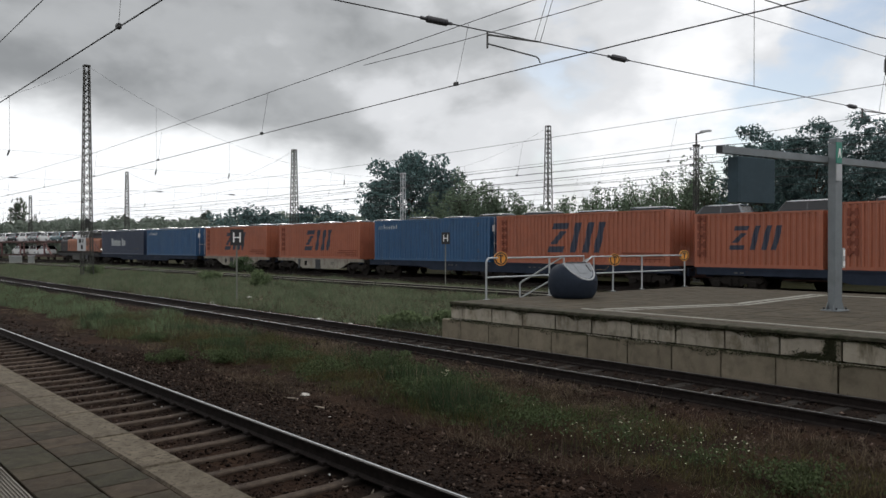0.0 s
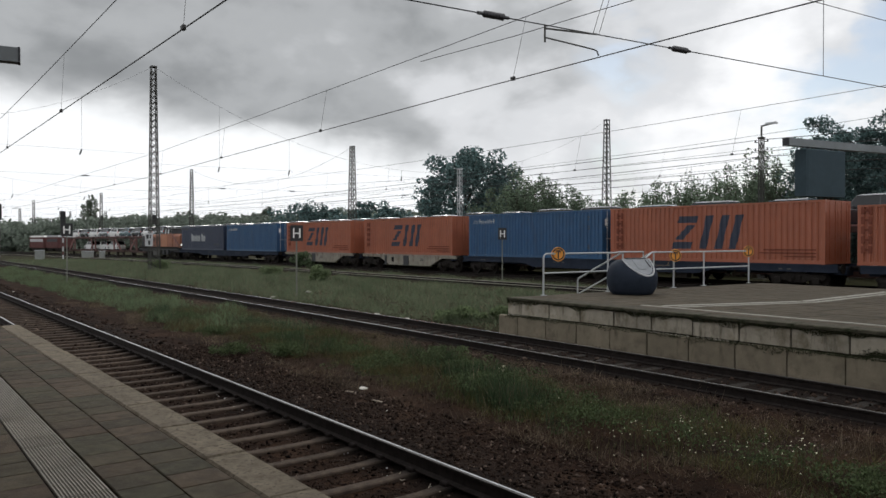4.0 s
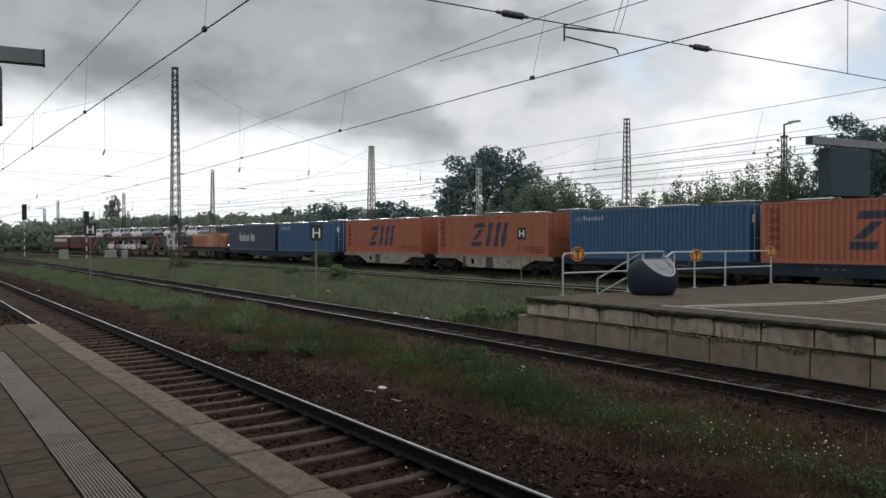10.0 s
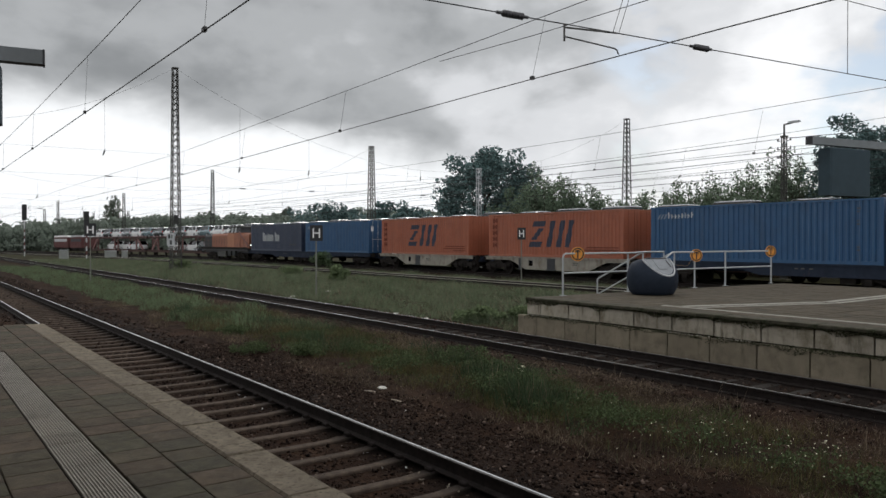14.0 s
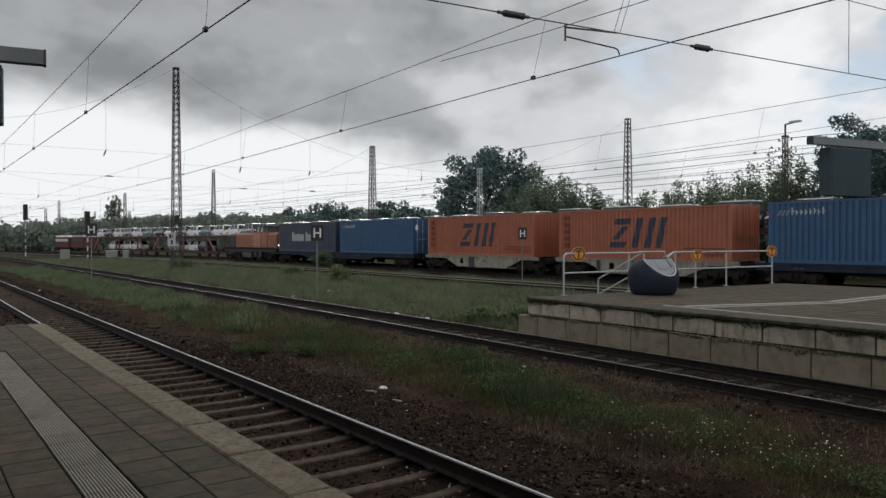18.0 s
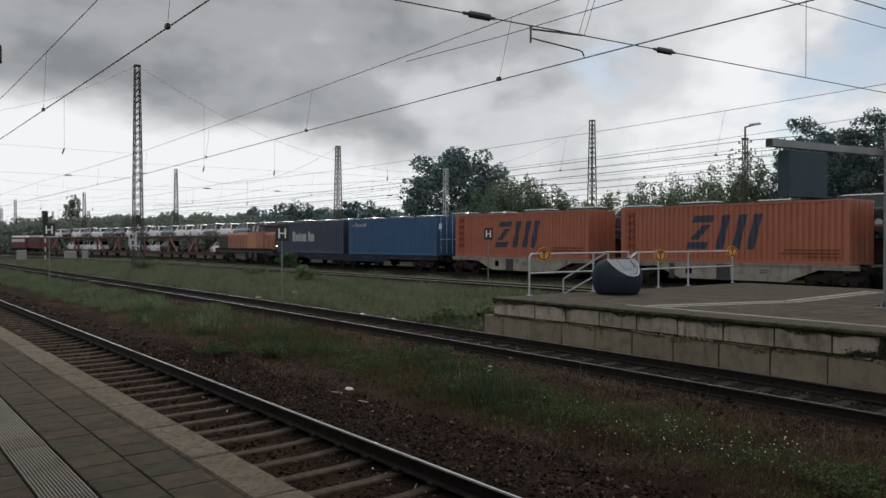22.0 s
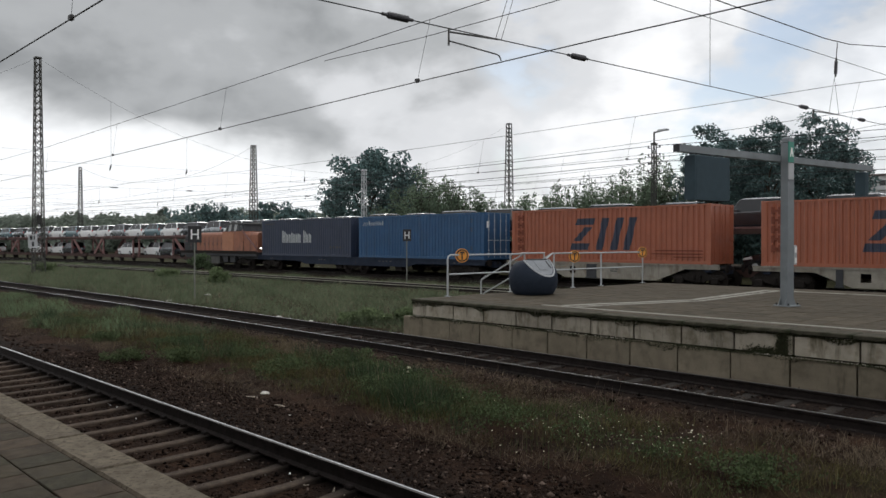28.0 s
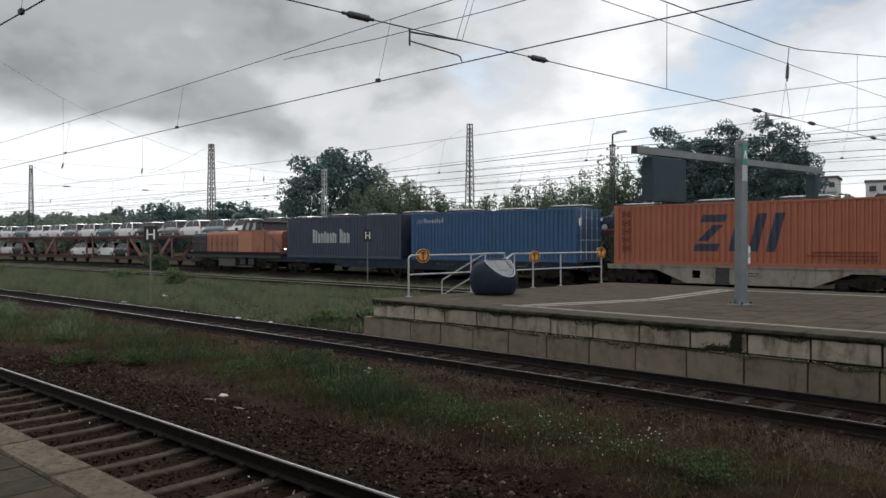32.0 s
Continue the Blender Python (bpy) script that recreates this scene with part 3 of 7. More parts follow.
def straw_of(x, y):
    """Dead stalks and straw: a strip before the green band, and one beside the second track."""
    c2 = arr_y2(np.minimum(x, 8))
    a = np.exp(-((y - 6.75 + 0.3 * wob(x, y, 0.6, 3)) / 0.5) ** 2)
    b = np.exp(-((y - c2 + 1.95 + 0.2 * wob(x, y, 0.8, 4)) / 0.5) ** 2)
    return np.maximum(0.36 * a * (0.6 + 0.5 * wob(x, y, 1.3, 12)), b * (0.7 + 0.4 * wob(x, y, 1.1, 13)))


def turf_of(x, y):
    """How much turf covers the ground, 0 to 1."""
    c2 = arr_y2(np.minimum(x, 8))
    t = 0.9 * verge_of(x, y)
    t = np.maximum(t, 0.95 * sm(1.6, 2.6, y - c2) * (1 - sm(28.6, 30.2, y - arr_bend(x, 0))))
    t = np.maximum(t, 0.62 * sm(28.8, 29.6, y - arr_bend(x, 0)) * (1 - sm(32.6, 33.6, y - arr_bend(x, 0))))
    t = np.maximum(t, 0.9 * sm(40, 44, y - arr_bend(x, 0)))
    t = np.maximum(t, 0.9 * sm(-6, -10, y))
    return t + 0.22 * wob(x, y, 0.8, 5) * (t > 0.1)


def height_of(x, y):
    c2 = arr_y2(np.minimum(x, 8))
    z = -0.24 + 0.03 * wob(x, y, 0.7, 3) + 0.015 * wob(x, y, 3.1, 4)
    z = z + 0.07 * np.exp(-((y - 7.9) / 1.2) ** 2)
    for off, mid in ((y - Y1, -0.235), (y - c2, -0.178), (y - arr_bend(x, Y3), -0.16)):
        a = np.abs(off)
        bed = np.where(a < 0.80, mid, -0.155)
        k = 1 - sm(1.35, 2.1, a)
        z = z * (1 - k) + (bed + 0.012 * wob(x, y, 3.1, 4)) * k
    return z


def grime_shade_of(x, y):
    """Oil and brake dust beside the rails, with the rails' shade painted in."""
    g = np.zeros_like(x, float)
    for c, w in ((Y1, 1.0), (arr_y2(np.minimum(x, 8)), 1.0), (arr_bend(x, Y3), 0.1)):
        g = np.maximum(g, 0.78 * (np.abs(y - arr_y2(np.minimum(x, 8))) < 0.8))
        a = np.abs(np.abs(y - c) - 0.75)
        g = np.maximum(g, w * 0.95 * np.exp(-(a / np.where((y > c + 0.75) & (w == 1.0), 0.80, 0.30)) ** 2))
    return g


def make_ground():
    xs = np.unique(np.r_[-3000, -2000, -1200, -700, -450, np.arange(-300, -80, 10), np.arange(-80, -34, 1.5), np.arange(-34, 8, 0.35), np.arange(8, 60, 5), 100, 200, 500, 1200, 3000])
    ys = np.unique(np.r_[-3000, -1000, -300, -100, -40, -12, -5, 1, np.arange(2, 14.5, 0.16), np.arange(14.5, 45, 0.6), np.arange(45, 120, 8), 200, 400, 800, 1600, 3000])
    X, Y = np.meshgrid(xs, ys)
    Z = height_of(X, Y)
    nx, ny = len(xs), len(ys)
    i = (np.arange(ny - 1)[:, None] * nx + np.arange(nx - 1)).ravel()
    me = mesh_np("ground", np.stack([X, Y, Z], -1).reshape(-1, 3), np.stack([i, i + 1, i + nx + 1, i + nx], -1), [M["ground"]])
    at = me.attributes.new("turf", "FLOAT", "POINT")
    at.data.foreach_set("value", turf_of(X, Y).astype(np.float32).ravel())
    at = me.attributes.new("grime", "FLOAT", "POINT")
    at.data.foreach_set("value", grime_shade_of(X, Y).astype(np.float32).ravel())
    me.shade_smooth()
    tagged(new("ground", me), "cindery brown soil and worn turf between the tracks", "ground", kind="structure")


make_ground()

# ------------------------------------------------------------------ tracks
def rail_section(q):
    """The outline of a rail; q is half the width of its bright running band."""
    return [(-0.0625, -0.17), (0.0625, -0.17), (0.0625, -0.155), (0.012, -0.135), (0.012, -0.045), (0.0335, -0.035), (0.0335, -0.006), (q, 0), (-q, 0), (-0.0335, -0.006), (-0.0335, -0.035), (-0.012, -0.045), (-0.012, -0.135), (-0.0625, -0.155)]


RAIL_MI = [0, 0, 0, 0, 0, 3, 2, 1, 2, 3, 0, 0, 0, 0]


def sleeper_mesh(name, m, w=0.25, h=0.19, dish=0.05):
    """Concrete sleepers are waisted in the middle; wooden ones are plain and worn."""
    mb, xs = MB(), [-1.28, -1.27, -0.75, -0.35, 0.35, 0.75, 1.27, 1.28]
    tops = [-0.19, -0.172, -0.17, -0.17 - dish, -0.17 - dish, -0.17, -0.172, -0.19]
    prof = []
    for y, z in zip(xs, tops):
        k = w / 2 * (0.86 if abs(y) < 0.5 and dish else 1.0)
        prof.append([(-k, y, -0.17 - h), (k, y, -0.17 - h), (k - 0.015, y, z - 0.012), (k - 0.03, y, z), (-k + 0.03, y, z), (-k + 0.015, y, z - 0.012)])
    v = [p for r in prof for p in r]
    f = [(i * 6 + j, i * 6 + (j + 1) % 6, (i + 1) * 6 + (j + 1) % 6, (i + 1) * 6 + j) for i in range(len(xs) - 1) for j in range(6)]
    f += [tuple(range(5, -1, -1)), tuple((len(xs) - 1) * 6 + j for j in range(6))]
    return mb.add(v, f).mesh(name, m)


def make_track(name, label, mid, ang, x0, x1, near0, near1, sl_mat, step=4.0, pitch=0.65, dish=0.05, clips=False, far_sleepers=True, wide=0.25, band=0.012, head="rail_side"):
    first = -7.71 - pitch * int((-7.71 - x0) / pitch)
    tr = thing(name, label, "railway track", kind="structure")
    n = int((x1 - x0) / step)
    xs = [x0 + (x1 - x0) * i / n for i in range(n + 1)]
    for side in (-0.7525, 0.7525):
        pts = [(x - side * math.sin(ang(x)), mid(x) + side * math.cos(ang(x)), 0) for x in xs]
        part("rail", MB().sweep(rail_section(band), pts, RAIL_MI), [M["rail_side"], M["rail_top"], M["rail_shoulder"], M[head]], tr, "rusty rail with a worn bright head")
    me = sleeper_mesh("sleeper", sl_mat, w=wide, dish=dish)
    rest = MB()
    src = [tuple(v.co) for v in me.vertices], [tuple(p.vertices) for p in me.polygons]
    x, rng = first, random.Random(len(name))
    while x < x1:
        m = pose(x, mid(x), rng.uniform(-0.008, 0.004), 0, 0, math.degrees(ang(x)) + rng.uniform(-0.5, 0.5))
        if near0 < x < near1:
            part("sleeper", me, None, tr, at=m)
        elif far_sleepers:
            rest.add([m @ Vector(p) for p in src[0]], src[1])
        x += pitch
    if rest.v:
        tagged(part("sleepers", rest, sl_mat, tr), kind="stuff")
    if clips:
        mb = MB()
        x = first
        while x < x1:
            if near0 < x < near1:
                for side in (-0.7525, 0.7525):
                    for k in (-0.085, 0.085):
                        mb.block(x - 0.05, x + 0.05, mid(x) + side + k - 0.03, mid(x) + side + k + 0.03, -0.175, -0.135, 0.012)
            x += pitch
        tagged(part("rail_clips", mb, M["rail_side"], tr), kind="stuff")
    return tr


flat = lambda x: 0.0
make_track("track_1", "ballasted track with worn sleepers beside the platform", lambda x: Y1, flat, -330, 30, -62, 1, M["sleeper"], step=30, clips=True, pitch=0.597, dish=0.025, wide=0.20, band=0.0095)
make_track("track_2", "ballasted track with dark sleepers beside the block wall", y2, lambda x: math.atan(-2 * (0.00057 if x > -35 else 0.00006) * (x + 35)), -330, 18, -52, 2, M["sleeper_dark"], step=3, dish=0.0, clips=True, band=0.016)
make_track("track_3", "overgrown siding with dull pale rails in the grass", lambda x: bend(x, Y3), slope, -260, 40, -1, -1, M["sleeper_dark"], step=5, dish=0.0, band=0.022, head="rail_dull")
make_track("track_4", "goods track under the container train", lambda x: bend(x, YT), slope, -300, 60, -1, -1, M["sleeper_dark"], step=5, dish=0.0)
make_track("track_5", "goods track under the car carriers", lambda x: bend(x, YC), slope, -300, 60, -1, -1, M["sleeper_dark"], step=5, dish=0.0)


def make_ballast():
    """Loose stones along the tracks, each one a small faceted lump."""
    rng = np.random.default_rng(5)
    zones = []
    for n, x0, x1, lo, hi, mid, s in ((17000, -18, 0, -0.7, 0.7, Y1, 0.013), (30000, -18, 0, 0.85, 2.6, Y1, 0.0150), (9000, -60, -18, -1.7, 2.2, Y1, 0.028), (11000, -24, 1, -1.9, 1.6, None, 0.020), (5000, -18, 0, 1.6, 3.4, Y1, 0.014)):
        x = rng.uniform(x0, x1, n)
        y = (mid if mid is not None else arr_y2(x)) + rng.uniform(lo, hi, n)
        off = np.abs(y - (mid if mid is not None else arr_y2(x)))
        keep = (np.abs(off - 0.7525) > 0.09)
        x, y = x[keep], y[keep]
        zones.append(np.stack([x, y, height_of(x, y) + rng.uniform(-0.012, 0.012, len(x)), s * (0.3 + 2.2 * rng.uniform(0, 1, len(x)) ** 2.2)], -1))
    q = np.concatenate(zones)
    octa = np.array([(1, 0, 0), (0, 1, 0), (-1, 0, 0), (0, -1, 0), (0, 0, 0.8), (0, 0, -0.8)], float)
    tri = np.array([(0, 1, 4), (1, 2, 4), (2, 3, 4), (3, 0, 4), (1, 0, 5), (2, 1, 5), (3, 2, 5), (0, 3, 5)])
    n = len(q)
    a = rng.uniform(0, 6.28, n)
    v = octa[None] * rng.uniform(0.35, 1.5, (n, 6, 1)) * rng.uniform(0.6, 1.25, (n, 1, 3)) * q[:, 3, None, None]
    c, s = np.cos(a)[:, None], np.sin(a)[:, None]
    v = np.stack([v[..., 0] * c - v[..., 1] * s, v[..., 0] * s + v[..., 1] * c, v[..., 2]], -1) + q[:, None, :3]
    f = tri[None] + (np.arange(n) * 6)[:, None, None]
    pale = np.repeat((rng.uniform(0, 1, n) < 0.085).astype(int), 8)
    tagged(new("ballast", mesh_np("ballast", v.reshape(-1, 3), f.reshape(-1, 3), [M["stone"], M["litter"]], pale)), "loose rust-stained ballast stones along the sleepers", "ballast", kind="stuff")


make_ballast()


def pale_chips():
    """Pale chips and dead stalk ends in the verge of the second track."""
    rng = np.random.default_rng(15)
    n = 9000
    x = rng.uniform(-20, 0.5, n)
    y = arr_y2(x) - 1.25 - np.abs(rng.normal(0, np.where(x > -8, 1.3, 0.55), n))
    k = rng.uniform(0, 1, n) < 0.35 + 0.5 * (wob(x, y, 0.8, 9) > 0)
    x, y = x[k], y[k]
    v, f = leaf_cloud(rng, np.stack([x, y, height_of(x, y) + 0.012], -1), np.full(len(x), 0.02), 1, 0.035)
    tagged(new("pale_chips", mesh_np("pale_chips", v, f, [M["litter"]])), "pale chips and dead stalks beside the second track", "litter", kind="stuff")


pale_chips()


def scraps():
    """Small white scraps lying along the inside of the first track's far rail."""
    rng = np.random.default_rng(25)
    n = 46
    x, y = rng.uniform(-14, -2.2, n), Y1 + rng.normal(0.50, 0.09, n)
    v, f = leaf_cloud(rng, np.stack([x, y, height_of(x, y) + 0.03], -1), np.full(n, 0.01), 1, 0.028)
    tagged(new("scraps", mesh_np("scraps", v, f, [M["white"]])), "tiny white scraps lying in the ballast", "litter", kind="stuff")


scraps()


def tilted(rng, n, h, w, lean):
    """Corners of n grass blades at the origin: two at the foot, one at the tip."""
    a, l = rng.uniform(0, 6.28, n), rng.uniform(0, lean, n) * h
    b = rng.uniform(0, 6.28, n)
    v = np.zeros((n, 3, 3))
    v[:, 0, 0], v[:, 0, 1] = np.cos(a) * w, np.sin(a) * w
    v[:, 1] = -v[:, 0]
    v[:, 2, 0], v[:, 2, 1], v[:, 2, 2] = np.cos(b) * l, np.sin(b) * l, h
    return v


def make_grass(name, label, seed, count, x0, x1, y0, y1, hmin, hmax, width, blades, mats, thin=0.3, far=None, mask=None, lean=0.7, dry=0.17):
    rng = np.random.default_rng(seed)
    x, y = rng.uniform(x0, x1, count), rng.uniform(y0, y1, count)
    t = mask(x, y) if mask else turf_of(x, y)
    patch = 0.5 + 0.5 * wob(x, y, 1.1, seed)
    keep = rng.uniform(0, 1, count) < np.clip(t * (0.35 + 0.9 * patch) - thin, 0, 1)
    if far:
        keep &= far(x, y)
    x, y, patch = x[keep], y[keep], patch[keep]
    x, y, patch = np.repeat(x, blades), np.repeat(y, blades), np.repeat(patch, blades)
    n = len(x)
    x, y = x + rng.normal(0, 0.05, n), y + rng.normal(0, 0.05, n)
    h = (hmin + (hmax - hmin) * rng.uniform(0, 1, n) ** 1.6 * (0.4 + 0.9 * patch))
    v = tilted(rng, n, h, width * rng.uniform(0.6, 1.3, n), lean)
    v += np.stack([x, y, height_of(x, y) - 0.02], -1)[:, None]
    mi = (rng.uniform(0, 1, n) < dry * (1 + 0.9 * wob(x, y, 1.7, seed + 3))).astype(int) if len(mats) > 1 else None
    if len(mats) > 2:
        mi[(mi == 0) & (wob(x, y, 0.8, seed + 7) + 0.6 * wob(x, y, 2.7, seed) + rng.normal(0, 0.3, n) > 0.3)] = 2
    return tagged(new(name, mesh_np(name, v.reshape(-1, 3), np.arange(3 * n).reshape(-1, 3), mats, mi)), label, "grass", kind="stuff")


off_plat = lambda x, y: ~((x > -15.6) & (y > 13.2) & (y < 26.4)) & (np.abs(y + 0.5 - arr_bend(x, Y3)) > 1.5)
make_grass("grass", "uneven green grass between the first two tracks", 3, 62000, -27, 1.5, 6.0, 10.4, 0.03, 0.24, 0.0048, 9, [M["grass"], M["drygrass"], M["fresh"]], 0.12, dry=0.32, lean=1.3, mask=verge_of)
make_grass("grass", "tufts of taller dark grass between the first two tracks", 13, 9000, -27, -2, 6.6, 9.8, 0.16, 0.46, 0.007, 16, [M["tuft"], M["straw"]], 0.34, dry=0.07, lean=0.75, mask=lambda x, y: verge_of(x, y) * (0.55 + 0.75 * wob(x, y, 0.75, 21)))
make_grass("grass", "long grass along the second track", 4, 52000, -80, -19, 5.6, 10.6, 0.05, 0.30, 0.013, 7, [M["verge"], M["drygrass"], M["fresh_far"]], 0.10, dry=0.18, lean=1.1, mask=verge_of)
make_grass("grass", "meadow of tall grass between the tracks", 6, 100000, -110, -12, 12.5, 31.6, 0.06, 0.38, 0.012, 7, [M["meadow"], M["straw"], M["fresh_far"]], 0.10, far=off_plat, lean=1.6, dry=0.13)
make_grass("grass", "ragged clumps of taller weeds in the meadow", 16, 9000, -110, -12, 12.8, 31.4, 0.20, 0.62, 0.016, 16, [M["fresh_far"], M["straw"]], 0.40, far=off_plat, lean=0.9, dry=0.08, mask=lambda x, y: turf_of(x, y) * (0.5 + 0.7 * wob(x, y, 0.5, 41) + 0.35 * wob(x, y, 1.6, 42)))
make_grass("dry_grass", "dry straw and dead weeds beside the rails", 8, 150000, -34, 1.5, 5.6, 10.8, 0.02, 0.15, 0.004, 6, [M["drygrass"], M["straw"]], 0.03, mask=straw_of, lean=2.0, dry=0.58)
make_grass("dry_grass", "dead stalks lying flat on the cinders", 28, 60000, -30, 1.5, 4.9, 10.8, 0.004, 0.03, 0.003, 3, [M["drygrass"], M["straw"]], 0.0, mask=lambda x, y: 0.22 * sm(4.8, 6.0, y) * (1 - 0.7 * verge_of(x, y)), lean=6.0, dry=0.3)
make_grass("dry_grass", "single tall dead stalks beside the rails", 18, 900, -26, 1.5, 6.0, 10.6, 0.20, 0.42, 0.004, 3, [M["straw"]], 0.05, mask=lambda x, y: straw_of(x, y) + 0.15 * verge_of(x, y), lean=0.5)


# ------------------------------------------------------------------ the platform that the camera stands on
def make_platform_1():
    pl = thing("platform_1", "paved platform with a pale kerb and a ribbed guiding strip", "platform", kind="structure")
    x0, x1 = -15.42, 40.0
    part("platform_body", MB().box(x0 + 0.02, x1, -7.0, 2.06, -0.4, PLAT - 0.035), M["joint"], pl)
    part("edge_wall", MB().box(x0, x1, 2.062, 2.09, -0.4, PLAT - 0.13), M["moss"], pl, "dirty concrete platform wall")
    rng = random.Random(2)
    kerb = [MB().block(0.006, 1.019, 0.010, 0.31, -0.13, 0, c).mesh("kerb_stone", M["kerb"]) for c in (0.012, 0.02, 0.016)]
    for i in range(54):
        part("kerb_stone", rng.choice(kerb), None, pl, at=pose(-15.36 + i * 1.025, 1.825, PLAT + rng.uniform(-0.003, 0.003)))
    pav = [MB().block(0.004, 0.2973, 0.004, 0.326, -0.05, 0, c).mesh("paver", M["paver"]) for c in (0.003, 0.004, 0.006)]
    for r, y in enumerate((1.492, 1.162, 0.53, 0.20, -0.13, -0.46)):
        for i in range(42):
            part("paver", rng.choice(pav), None, pl, at=pose(-15.42 + i * 0.3013 + (0.0, 0.11)[r % 2], y, PLAT - 0.004 + rng.uniform(-0.0015, 0.0015), rng.uniform(-0.15, 0.15), rng.uniform(-0.12, 0.12)))
    rest = MB()
    for i, j in itertools.product(range(44), range(24)):
        r = j - (j > 2)
        x, y = -15.42 + (42 + i) * 0.3013 + (0.0, 0.11)[r % 2], (1.492 if j < 2 else 1.52) - 0.33 * j
        if j == 2:
            continue
        rest.block(x + 0.003, x + 0.298, y + 0.004, y + 0.326, PLAT - 0.05, PLAT - 0.003 + rng.uniform(-0.003, 0.003), 0.007)
    for i, j in itertools.product(range(42), range(18)):
        x, y = -15.42 + i * 0.3013 + (0.0, 0.11)[j % 2], -0.79 - 0.33 * j
        rest.block(x + 0.003, x + 0.298, y + 0.004, y + 0.326, PLAT - 0.05, PLAT - 0.003 + rng.uniform(-0.003, 0.003), 0.007)
    tagged(part("pavers", rest, M["paver"], pl), kind="stuff")
    strip = MB().block(0.003, 0.327, 0.007, 0.291, -0.05, -0.008, 0.004, 1)
    for k in range(14):
        strip.block(0.004, 0.326, 0.010 + k * 0.020, 0.0208 + k * 0.020, -0.012, 0.0, 0.0025)
    me = strip.mesh("ribbed_tile", [M["tactile"], M["groove"]])
    for i in range(78):
        part("ribbed_tile", me, None, pl, at=pose(-11.74 + i * 0.33, 0.862, PLAT + rng.uniform(-0.002, 0.003)))
    for i in range(11):
        part("paver", pav[0], None, pl, at=pose(-15.42 + i * 0.3275, 0.846, PLAT - 0.004))



def make_sky_block():
    """An unseen wall and canopy, added to keep skylight off the near ground."""
    tagged(part("wall_station", MB().box(-13, 46, -7.6, -7.1, -0.4, 9.5), M["brickwork"]), "unseen plain wall added behind the camera to block skylight", "wall", kind="structure")
    cn = thing("canopy", "unseen canopy added to shade the near platform and track", "canopy", kind="structure")
    part("canopy_roof", MB().box(-4.5, 46, -7.1, 1.4, 4.7, 4.95), M["galv_dark"], cn)
    for x in (-3.5, 4.0, 11.5, 19.0, 26.5):
        part("canopy_post", MB().box(x - 0.12, x + 0.12, -3.62, -3.38, PLAT, 4.7), M["galv_dark"], cn)


M["block_low"] = mat("lower_concrete_block", (0.210, 0.182, 0.135), 0.92, 0, 0.2, 3.2, 0.5, 70, alt=(0.125, 0.110, 0.080), alt_at=0.50, alt_scale=2.2, alt_w=0.2, rnd=0.10, streak=((0.050, 0.046, 0.030), (6.0, 6.0, 1.6), 0.56, 0.6))
M["crumbs"] = leafmat("mortar_crumb", (0.34, 0.32, 0.27), 0.4, 0.0, 0.03, 0.95)
M["moss_leaf"] = leafmat("moss_leaf", (0.050, 0.054, 0.032), 0.5, 0.0, 0.03, 0.95)
M["brickwork"] = mat("station_brick", (0.24, 0.13, 0.09), 0.9, 0, 0.2, 3, 0.3)
M["galv_dark"] = mat("grimy_steel", (0.10, 0.10, 0.095), 0.7, 0.2, 0.2, 3, 0.1)
make_sky_block()
make_platform_1()

# ------------------------------------------------------------------ the platform across the tracks
P2 = pose(-15.0, 13.62, 0, 0, 0, -1.65)


